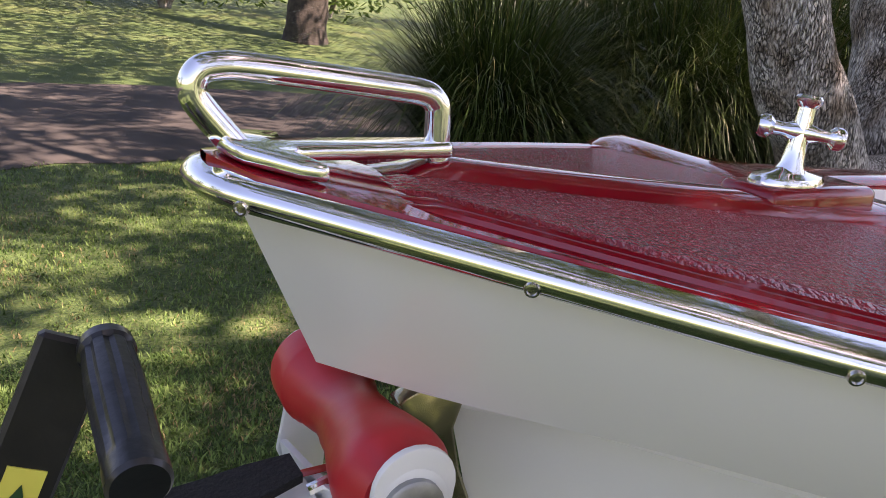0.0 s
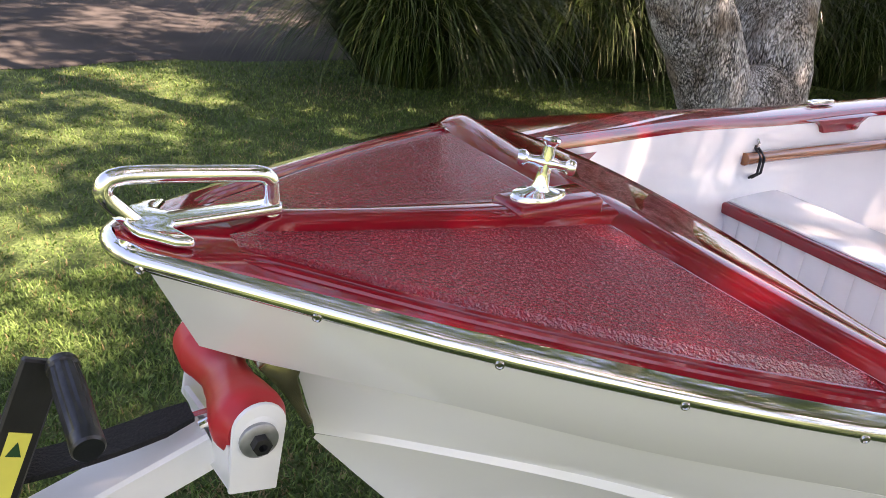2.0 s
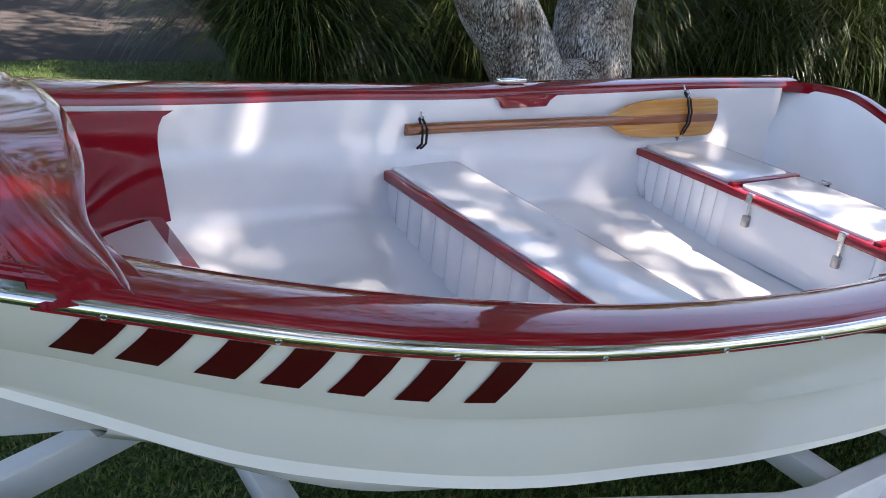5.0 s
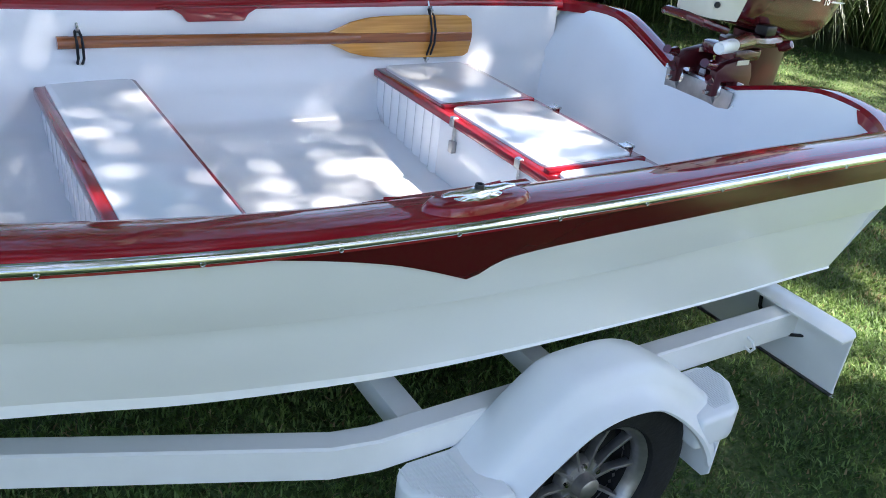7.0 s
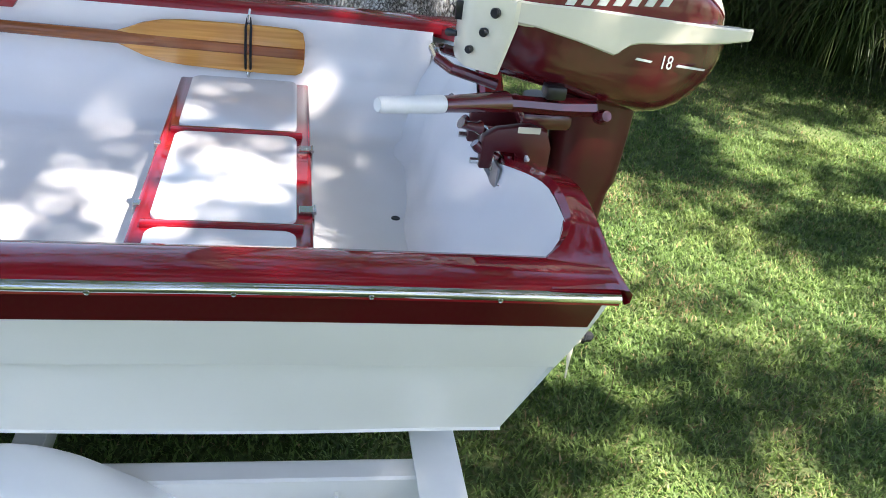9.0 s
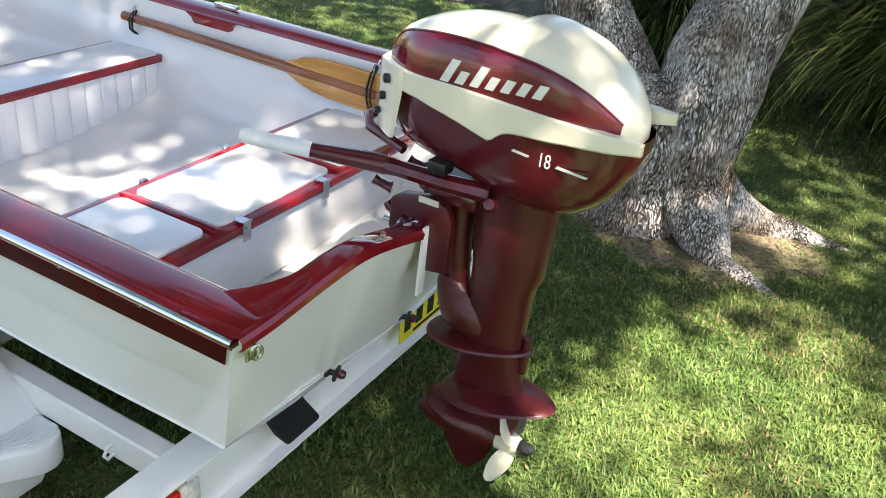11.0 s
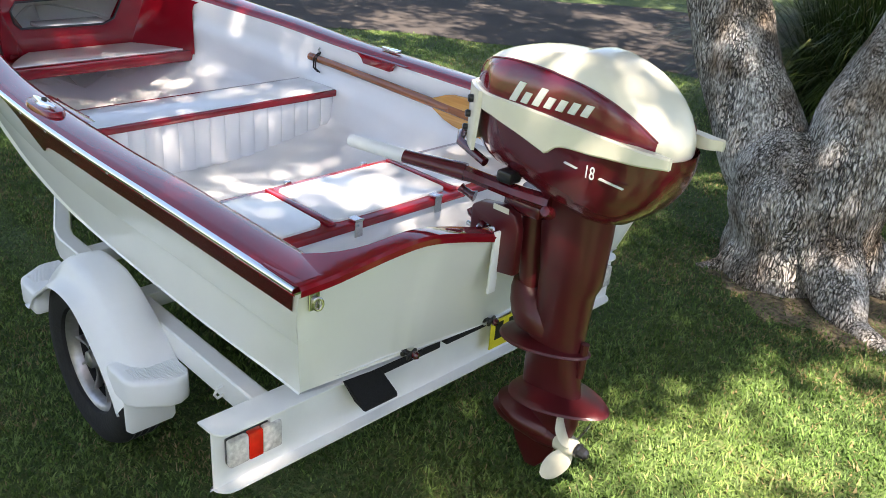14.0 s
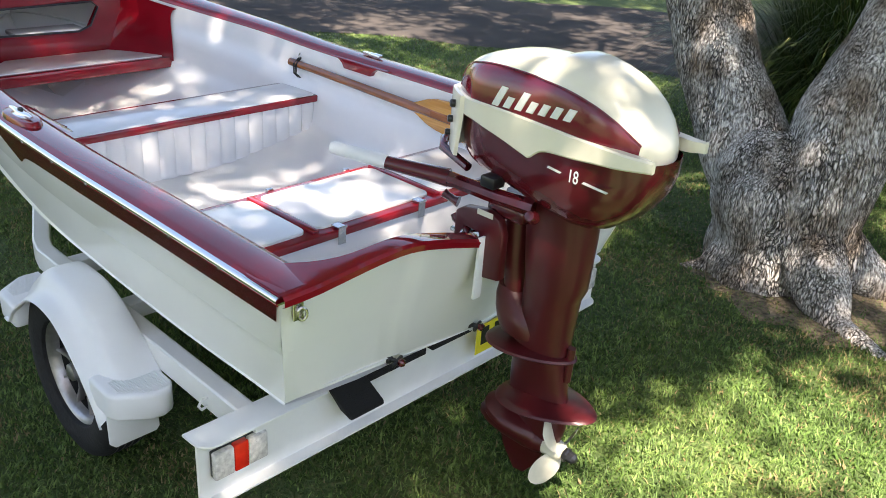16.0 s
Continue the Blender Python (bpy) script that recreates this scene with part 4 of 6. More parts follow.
# ---- bow handle, bitt, cleats, eyes ----
pts = [(-3.405, 0, 1.0), (-3.424, 0, 1.02), (-3.449, 0, 1.047), (-3.455, 0, 1.058), (-3.452, 0, 1.067), (-3.442, 0, 1.071), (-3.42, 0, 1.071), (-3.34, 0, 1.064), (-3.315, 0, 1.061), (-3.306, 0, 1.056), (-3.303, 0, 1.048), (-3.302, 0, 1.02), (-3.302, 0, 1.003)]
edge = [(-3.395 + 0.047 * math.cos(radians(t)), 0.047 * math.sin(radians(t))) for t in range(128, 233, 8)]
outl = [(-3.394, 0.051), (-3.408, 0.047)] + edge[2:-2] + [(-3.408, -0.047), (-3.394, -0.051), (-3.390, -0.046), (-3.404, -0.022), (-3.398, -0.0125), (-3.296, -0.0115), (-3.290, 0.0), (-3.296, 0.0115), (-3.398, 0.0125), (-3.404, 0.022), (-3.390, 0.046)]
bm = prism(outl, 2, 0.0, 0.010, 0.0035, 3)
for v in bm.verts:
    v.co.z += deck_z(v.co.x, v.co.y) + 0.001 + 0.012 * smooth01(-3.39, -3.36, v.co.x) * (1 if abs(v.co.y) < 0.02 else 0)
handle = fitting("bow_handle", bm, M_CHROME, boat, (0, 0, 0), "chrome bow handle on a cast base")
part("grip", new_tube(curve(pts), 0.0083, 18), M_CHROME, handle, "bent chrome tube")

rows = [[Vector((0.062 * math.cos(a) * r * 0.76, 0.028 * math.sin(a) * r * (1 - 0.25 * max(0, math.cos(a))), h)) for a in [2 * math.pi * k / 28 for k in range(28)]] for r, h in ((1, 0), (1, 0.003), (0.93, 0.007), (0.5, 0.011), (0.24, 0.016))]
bitt = fitting("mooring_bitt", loft(rows, close_u=True, caps=True), M_CHROME, boat, Matrix.Translation((-2.968, 0.0, 0.999)) @ Matrix.Diagonal((0.84, 0.84, 0.84, 1)), "polished chrome cross bitt on an oval base")
lean = pose(0, 0, 0.008, 0, 6, 0)
part("post", new_lathe([(0.0, -0.002), (0.016, 0), (0.011, 0.012), (0.0095, 0.03), (0.010, 0.042), (0.0085, 0.055), (0.0085, 0.066), (0.0125, 0.071), (0.0132, 0.075), (0.011, 0.078), (0, 0.079)], 20, lean), M_CHROME, bitt)
part("cross_bar", new_lathe([(0, -0.042), (0.009, -0.041), (0.0115, -0.037), (0.0115, -0.031), (0.007, -0.026), (0.0065, -0.017), (0.010, -0.006), (0.010, 0.006), (0.0065, 0.017), (0.007, 0.026), (0.0115, 0.031), (0.0115, 0.037), (0.009, 0.041), (0, 0.042)], 20, lean @ pose(0, 0, 0.042, 90, 0, 50)), M_CHROME, bitt)


def horn_cleat(x, s):
    y = s * (gy(x) - 0.045)
    z = gz(x, y) + 0.022
    rows = [[Vector((0.105 * r * math.copysign(abs(math.cos(a)) ** 0.8, math.cos(a)), 0.036 * r * math.sin(a), h)) for a in [2 * math.pi * k / 32 for k in range(32)]] for r, h in ((1.05, -0.012), (1.0, 0.002), (0.93, 0.008), (0.85, 0.009))]
    c = fitting("cleat_pad", loft(rows, close_u=True, caps=True), M_RED, boat, pose(x, y, z, 0, 0, -s * 1.5), "raised maroon cleat pad")
    low = Matrix.Translation((0, 0, -0.007))
    pts = [(-0.072, 0, 0.025), (-0.055, 0, 0.026), (-0.025, 0, 0.023), (0, 0, 0.022), (0.025, 0, 0.023), (0.055, 0, 0.026), (0.072, 0, 0.025)]
    part("chrome_horn", new_tube(pts, [0.004, 0.0075, 0.010, 0.015, 0.010, 0.0075, 0.004], 14, flat=0.7), M_CHROME, c).matrix_basis = low
    rows = [[Vector((0.055 * r * math.cos(a), 0.02 * r * math.sin(a), h)) for a in [2 * math.pi * k / 24 for k in range(24)]] for r, h in ((1, 0.010), (0.95, 0.015), (0.5, 0.02), (0.35, 0.024))]
    part("foot", loft(rows, close_u=True, caps=True), M_CHROME, c).matrix_basis = low
    part("socket", new_lathe([(0.009, 0.030), (0.0075, 0.037), (0.005, 0.037), (0.005, 0.028), (0, 0.028)], 16), M_DARKSTEEL, c).matrix_basis = low


horn_cleat(-1.335, -1)
# cap on the far gunwale
fitting("rowlock_cap", new_box(-0.05, 0.05, -0.012, 0.012, 0, 0.014, 0.004, 2), M_CHROME, boat, (-1.345, 0.70, gz(-1.345, 0.7) + 0.022), "pale metal rowlock cap")

# polished stem plate with the bow eye, behind the roller
bp = fitting("bow_eye", prism([(-3.318, 0.852), (-3.295, 0.864), (-3.264, 0.850), (-3.271, 0.826), (-3.262, 0.79), (-3.250, 0.763), (-3.257, 0.757), (-3.274, 0.788), (-3.290, 0.815)], 1, -0.009, 0.009, 0.003, 2), M_OLIVESTEEL, boat, (0, 0, 0), "polished stainless bow eye plate with an olive reflection in its colour")
part("shackle", new_tube([(-3.312, 0, 0.835), (-3.325, 0, 0.82), (-3.33, 0, 0.80), (-3.32, 0, 0.79), (-3.305, 0, 0.795)], 0.005, 10), M_STEEL, bp)

# stern lifting eyes
for s in (-1, 1):
    e = fitting("stern_eye", new_box(-0.002, 0.004, -0.014, 0.014, -0.035, 0.03, 0.002, 1), M_STEEL, boat, pose(-0.012, s * 0.685, 0.757 + TILT * s * 0.6), "small chrome lifting eye")
    part("ring", new_tube([(0.010 + 0.004 * math.cos(a), s * -0.004 + 0.009 * math.cos(a), -0.018 + 0.014 * math.sin(a)) for a in [2 * math.pi * k / 20 for k in range(20)]], 0.0035, 8, closed=True), M_STEEL, e)

# ---- paddle held to the far side ----
pd = thing("paddle", "varnished wooden paddle with a dark stripe, strapped to the liner", "paddle")
yw = lambda x: min(0.632, liner_half(x, 0.73) + 0.0) - 0.022
def pz(x):
    return 0.738 + (x + 1.751) * (0.713 - 0.738) / 1.266
part("shaft", new_tube([(x, yw(x) - 0.003, pz(x)) for x in (-1.75, -1.60, -1.4, -1.2, -0.99, -0.9)], [0.0165, 0.0165, 0.0165, 0.0175, 0.0185, 0.013], 14), M_DARKWOOD, pd, "dark wooden shaft")
outl = [(-1.0, 0.018), (-0.97, 0.03), (-0.93, 0.048), (-0.88, 0.060), (-0.82, 0.066), (-0.7, 0.069), (-0.58, 0.070), (-0.51, 0.068), (-0.492, 0.058), (-0.486, 0.03)]
rows = []
for x, w in outl:
    rows.append([Vector((x, yw(x) + d, pz(x) + w * v)) for v, d in ((-1, 0.0), (-0.96, -0.006), (-0.5, -0.009), (0, -0.011), (0.5, -0.009), (0.96, -0.006), (1, 0.0), (0.96, 0.006), (0, 0.010), (-0.96, 0.006))])
part("blade", loft(rows, close_u=True, caps=True), M_WOOD, pd, "golden varnished blade")
rows = []
for x in (-0.99, -0.9, -0.8, -0.7, -0.6, -0.488):
    rows.append([Vector((x, yw(x) - d, pz(x) + w)) for w, d in ((-0.016, 0.0095), (-0.012, 0.013), (0.012, 0.013), (0.016, 0.0095))])
part("blade_stripe", loft(rows), M_DARKWOOD, pd, "dark inlaid centre stripe")
part("shaft_tip", new_tube([(-1.765, yw(-1.75) - 0.003, pz(-1.75)), (-1.735, yw(-1.75) - 0.003, pz(-1.75))], 0.0172, 12), M_DARKWOOD, pd)
for x, zt, zb in ((-1.712, 0.775, 0.665), (-0.645, 0.80, 0.640)):
    k = thing("bungee_strap", "black elastic strap loop with steel hooks holding the paddle", "strap", (x, yw(x), 0.0), group="paddle straps")
    d = -0.024
    for o in (-0.007, 0.007):
        part("cord", new_tube([(o * 0.4, 0.018, zt), (o, d * 0.3, zt - 0.02), (o, d, (zt + zb) / 2 + 0.02), (o, d, (zt + zb) / 2 - 0.02), (o, d * 0.3, zb + 0.02), (o * 0.4, 0.016, zb)], 0.0036, 8), M_RUBBER, k)
    part("upper_cord", new_tube([(0, 0.018, zt + 0.004), (0.002, 0.03, zt + 0.02), (0.003, 0.034, 0.805)], 0.003, 8), M_FENDER, k, "white hanging cord")
    for z, q in ((zt, 1), (zb, -1)):
        part("hook", new_tube([(0, 0.02, z + 0.004 * q), (0, 0.004, z + 0.008 * q), (0, -0.002, z), (0, 0.002, z - 0.012 * q)], 0.0042, 8), M_STEEL, k)


# ---- trailer ----
trailer = thing("boat_trailer", "white painted steel boat trailer with moulded mudguards", "trailer")
TW = M_WHITEPAINT
# rear cross channel, open to the back, with rounded flange corners
def flange(x0, z0, z1):
    c = [(-0.185, -0.778), (-0.188, -0.797), (-0.197, -0.811), (-0.212, -0.822), (-0.228, -0.826)]
    return prism(c + [(x0, -0.828), (x0, 0.808)] + [(x, -y - 0.02) for x, y in reversed(c)], 2, z0, z1, 0.002)


part("rear_beam", new_box(-0.226, -0.219, -0.824, 0.804, 0.155, 0.330, 0.002, 1), TW, trailer, "white rear cross beam")
part("beam_flange", flange(-0.275, 0.3275, 0.3345), TW, trailer)
part("beam_lip", flange(-0.226, 0.155, 0.162), TW, trailer)
for y0, y1 in ((-0.335, -0.105), (-0.08, 0.09)):
    part("beam_padding", new_box(-0.262, -0.1805, y0, y1, 0.305, 0.339, 0.004, 2), M_CARPET, trailer, "black carpet padding over the beam edge")
for s in (-1, 1):
    pts = [(-0.20, s * 0.645, 0.285), (-1.46, s * 0.645, 0.285), (-1.54, s * 0.625, 0.28), (-2.98, s * 0.03, 0.28), (-3.1, 0, 0.28)]
    rows = []
    for i, p in enumerate(pts):
        p = Vector(p)
        a, b = Vector(pts[max(0, i-1)]), Vector(pts[min(len(pts)-1, i+1)])
        t = (b - a).normalized()
        n = Vector((-t.y, t.x, 0)).normalized()
        h = 0.038
        rows.append([p + n * u * 0.027 + Vector((0, 0, v * h)) for u, v in ((-1, -0.9), (-0.8, -1), (0.8, -1), (1, -0.9), (1, 0.9), (0.8, 1), (-0.8, 1), (-1, 0.9))])
    part("side_rail", loft(rows, close_u=True, caps=True), TW, trailer, "white box-section side rail", angle=30)
    part("tie_loop", new_tube([(-0.42, s * 0.672, 0.262), (-0.42, s * 0.69, 0.258), (-0.42, s * 0.698, 0.272), (-0.42, s * 0.688, 0.288), (-0.42, s * 0.672, 0.29)], 0.004, 8), TW, trailer)
for x in (-2.43, -1.355, -0.985):
    w = interp([(-3.0, 0.05), (-1.5, 0.61), (0, 0.63)], x)
    part("cross_member", new_box(x - 0.03, x + 0.03, -w, w, 0.25, 0.305, 0.006, 2), TW, trailer)


def beam(pts, w, h):
    """A box-section beam through points in the middle plane."""
    rows = []
    for i, (x, z) in enumerate(pts):
        a, b = pts[max(0, i-1)], pts[min(len(pts)-1, i+1)]
        d = Vector((b[0] - a[0], 0, b[1] - a[1])).normalized()
        n = Vector((-d.z, 0, d.x))
        rows.append([Vector((x, 0, z)) + Vector((0, u * w / 2, 0)) + n * v * h / 2 for u, v in ((-1, -0.85), (-0.85, -1), (0.85, -1), (1, -0.85), (1, 0.85), (0.85, 1), (-0.85, 1), (-1, 0.85))])
    return loft(rows, close_u=True, caps=True)


part("draw_bar", beam([(-2.95, 0.27), (-3.6, 0.262), (-4.35, 0.25)], 0.06, 0.06), TW, trailer)
# winch post and the arm that carries the red V roller in a fork
part("winch_post", beam([(-3.70, 0.28), (-3.665, 0.50), (-3.63, 0.68)], 0.06, 0.06), TW, trailer, "white leaning winch post", angle=30)
part("roller_arm", beam([(-3.66, 0.672), (-3.50, 0.728), (-3.368, 0.776)], 0.056, 0.046), TW, trailer, "white box-section arm", angle=30)
for s, prof in ((-1, [(-3.382, 0.785), (-3.334, 0.776)] + [(-3.352 + 0.0265 * math.cos(radians(a)), 0.852 + 0.0265 * math.sin(radians(a))) for a in range(0, 181, 15)]),
                (1, [(-3.360, 0.80), (-3.365, 0.765), (-3.345, 0.722), (-3.325, 0.724)] + [(-3.341 + 0.018 * math.cos(radians(a)), 0.85 + 0.018 * math.sin(radians(a))) for a in range(0, 181, 20)])):
    part("roller_bracket", prism(prof, 1, s * 0.1, s * 0.106, 0.002), TW, trailer, "white bracket plate")
part("bracket_web", loft([[Vector((-3.380 + d, -0.099, 0.785)), Vector((-3.372 + d, 0.0, 0.752)), Vector((-3.352 + d, 0.099, 0.726)), Vector((-3.364 + d, 0.099, 0.775)), Vector((-3.37 + d, 0.0, 0.80)), Vector((-3.380 + d, -0.099, 0.835))] for d in (0.0, 0.006)], close_u=True, caps=True), TW, trailer)
roll = thing("bow_roller", "red polyurethane V-shaped bow roller on a bolt", "roller", pose(-3.348, 0, 0.843, 90, 0, -3.5))
part("roller_body", new_lathe([(0.012, -0.085), (0.032, -0.085), (0.0352, -0.082), (0.0355, -0.054), (0.0345, -0.0515), (0.0335, -0.050), (0.0275, -0.022), (0.0250, -0.012), (0.0250, 0.008), (0.0262, 0.012), (0.0268, 0.026), (0.0325, 0.050), (0.0362, 0.070), (0.0366, 0.079), (0.0350, 0.084), (0.025, 0.097), (0.012, 0.097)], 32), M_ROLLER, roll, "red polyurethane")
for s in (-1, 1):
    part("washer", new_lathe([(0.0, 0.1), (0.023, 0.1), (0.023, 0.1062), (0.019, 0.108), (0, 0.108)], 24, pose(0, 0, 0, 0 if s > 0 else 180)), TW, roll)
    w2 = part("nut_plate", new_lathe([(0, 0.107), (0.0185, 0.107), (0.0185, 0.112), (0.016, 0.1135), (0, 0.1135)], 24, pose(0, 0, 0, 0 if s > 0 else 180)), M_GALV, roll)
    part("nut", new_lathe([(0.0045, 0.111), (0.0045, 0.123), (0.0095, 0.1225), (0.0095, 0.112)], 6, pose(0, 0, 0, 0 if s > 0 else 180)), M_DARKSTEEL, w2)

# winch with geared drum, crank and strap
winch = thing("trailer_winch", "worn galvanised hand winch with a black crank handle", "winch", (-3.635, 0, 0.813))
rows = []
for k in range(31):
    a = radians(-12 + 204 * k / 30)
    rows.append([Vector((r * math.cos(a), y, r * math.sin(a))) for r, y in ((0.080, -0.034), (0.0845, -0.034), (0.087, -0.030), (0.084, -0.022), (0.084, 0.022), (0.087, 0.030), (0.0845, 0.034), (0.080, 0.034))])
part("guard", loft(rows, close_u=True, caps=True), M_WORNGALV, winch, "worn dark gear cover")
gear = []
for k in range(144):
    a = 2 * math.pi * k / 144
    r = 0.0735 if k % 2 else 0.0685
    gear.append((r * math.cos(a), r * math.sin(a)))
part("gear", prism(gear, 1, -0.046, -0.038), M_WORNGALV, winch, "toothed steel gear")
part("drum", new_lathe([(0, -0.032), (0.06, -0.032), (0.06, -0.028), (0.046, -0.027), (0.046, 0.027), (0.06, 0.028), (0.06, 0.032), (0, 0.032)], 32, pose(0, 0, 0, 90)), M_RUBBER, winch)
for s in (-1, 1):
    part("frame", prism([(-0.07, -0.10), (0.05, -0.10), (0.03, 0.0), (0.0, 0.03), (-0.04, 0.02)], 1, s * 0.052 - 0.002, s * 0.052 + 0.002, 0.001), M_GALV, winch)
part("axle", new_tube([(0, -0.07, -0.0), (0, 0.06, -0.0)], 0.010, 14), M_STEEL, winch)
c0, c1 = Vector((-3.60, -0.075, 0.745)), Vector((-3.522, -0.082, 0.951))
d = (c1 - c0).normalized()
pr = Vector((d.z, 0, -d.x))
m = Matrix((( d.x, 0, pr.x, 0), (0, 1, 0, 0), (d.z, 0, pr.z, 0), (0, 0, 0, 1)))
m.translation = c0 - winch.location
L = (c1 - c0).length
arm = part("crank_arm", new_box(0, L, -0.004, 0.004, -0.0165, 0.0165, 0.002, 1, m), M_DARKSTEEL, winch, "flat black crank arm")
part("sticker", new_box(0.02, L - 0.066, -0.0052, -0.0042, -0.009, 0.009, 0, 1, m), M_YELLOW, arm, "yellow safety sticker")
part("sticker_mark", prism([(L - 0.088, -0.006), (L - 0.088, 0.006), (L - 0.074, 0.0)], 1, -0.0062, -0.0053), M_GREENINK, arm)
arm.children[-1].matrix_basis = m
rows = []
for h, r, f in ((-0.004, 0.0095, 0), (0.0, 0.0125, 0), (0.006, 0.0130, 0), (0.008, 0.0118, 1), (0.03, 0.0128, 1), (0.055, 0.0125, 1), (0.08, 0.0122, 1), (0.086, 0.0126, 0), (0.095, 0.0126, 0), (0.097, 0.011, 0), (0.0965, 0.006, 0)):
    rows.append([Vector((r * (1 - 0.10 * f * (1 if k % 4 == 0 else 0)) * math.cos(2 * math.pi * k / 32), r * (1 - 0.10 * f * (1 if k % 4 == 0 else 0)) * math.sin(2 * math.pi * k / 32), h)) for k in range(32)])
grip = part("crank_grip", loft(rows, close_u=True, caps=True), M_BLACK, winch, "ribbed black plastic grip", angle=18)
grip.matrix_basis = Matrix.Translation(Vector((-3.511, -0.086, 0.950)) - winch.location) @ Vector((0.0, -0.985, -0.17)).to_track_quat('Z', 'Y').to_matrix().to_4x4()
strap = thing("winch_strap", "black webbing winch strap hooked to the bow", "strap")
rows = []
for k in range(9):
    u = k / 8
    p = Vector((-3.62, 0, 0.80)).lerp(Vector((-3.385, 0, 0.812)), u) + Vector((0, 0, -0.012 * 4 * u * (1 - u)))
    w = 0.020 if u < 0.9 else 0.014
    rows.append([p + Vector((0, y * w, h)) for y, h in ((-1, -0.003), (-1, 0.003), (1, 0.003), (1, -0.003))])
part("webbing", loft(rows, close_u=True, caps=True), M_WEBBING, strap)
part("hook", new_tube([(-3.38, -0.012, 0.80), (-3.355, -0.012, 0.808), (-3.34, -0.004, 0.81), (-3.335, 0.008, 0.806), (-3.35, 0.012, 0.798), (-3.38, 0.012, 0.796)], 0.005, 10), M_CHROME, strap)

# mudguards and wheels
FP = [(-1.315, 0.246), (-1.29, 0.256), (-1.268, 0.272), (-1.21, 0.338), (-1.135, 0.402), (-1.09, 0.424), (-1.0, 0.428), (-0.935, 0.424), (-0.875, 0.405), (-0.83, 0.38), (-0.745, 0.325), (-0.69, 0.276), (-0.668, 0.26), (-0.645, 0.246)]
FL = [(-1.315, 0.19), (-1.30, 0.185), (-1.275, 0.195), (-1.235, 0.243), (-1.152, 0.307), (-1.09, 0.346), (-1.02, 0.363), (-0.934, 0.355), (-0.88, 0.327), (-0.816, 0.277), (-0.755, 0.215), (-0.715, 0.16), (-0.70, 0.13), (-0.69, 0.115)]


def rounded(keys):
    """The guard's profile with its bends eased."""
    p = curve([(x, 0, z) for x, z in keys], 4)
    return [(v.x, v.z) for v in p]


FP, FL = rounded(FP), rounded(FL)


def mudguard(s):
    """A crowned arch with a rolled lip, and a chamfered step block at each end."""
    rows = []
    for y, top, low in ((0.672, -0.020, 0), (0.672, -0.006, 0), (0.680, 0.0, 0), (0.72, 0.003, 0), (0.762, 0.002, 0), (0.78, -0.004, 0), (0.793, -0.016, 0), (0.80, -0.032, 0), (0.815, -0.04, 0.35), (0.838, 0, 0.62), (0.846, 0, 0.75), (0.852, 0, 0.86), (0.85, 0, 1.0), (0.842, 0, 1.04)):
        r = []
        for (x, z), (xl, zl) in zip(FP, FL):
            xx, zz = x, z + top
            if low:
                xx, zz = x + (xl - x) * low, (z - 0.04) + (zl - (z - 0.04)) * low
            r.append(Vector((xx, s * y, zz)))
        rows.append(r)
    g = part("mudguard", loft(rows), M_FENDER, trailer, "white moulded plastic mudguard with stepped ends", angle=40)
    for e in (1, -1):
        foot = [(0.25, 0.674), (0.40, 0.674), (0.428, 0.688), (0.442, 0.72), (0.436, 0.755), (0.385, 0.828), (0.36, 0.842), (0.25, 0.842)]
        poly = [(-1.0 + e * x, s * y) for x, y in foot]
        st = part("step_block", prism(poly, 2, 0.172, 0.2565, 0.013, 3), M_FENDER, g, "white step block with a ribbed top")
        for k in range(17):
            x = -1.0 + e * (0.315 + k * 0.0068)
            y1 = 0.815 if k < 8 else 0.815 - (k - 8) * 0.009
            part("step_rib", new_box(x - 0.0015, x + 0.0015, min(s * 0.69, s * y1), max(s * 0.69, s * y1), 0.2555, 0.2583, 0, 1), M_FENDER, st)
    part("mud_flap", prism([(s * 0.69, 0.20), (s * 0.838, 0.20), (s * 0.838, 0.075), (s * 0.822, 0.058), (s * 0.70, 0.058), (s * 0.69, 0.07)], 0, -0.668, -0.661, 0.0015), M_FENDER, g, "white mud flap")
    return g


for s in (-1, 1):
    mudguard(s)


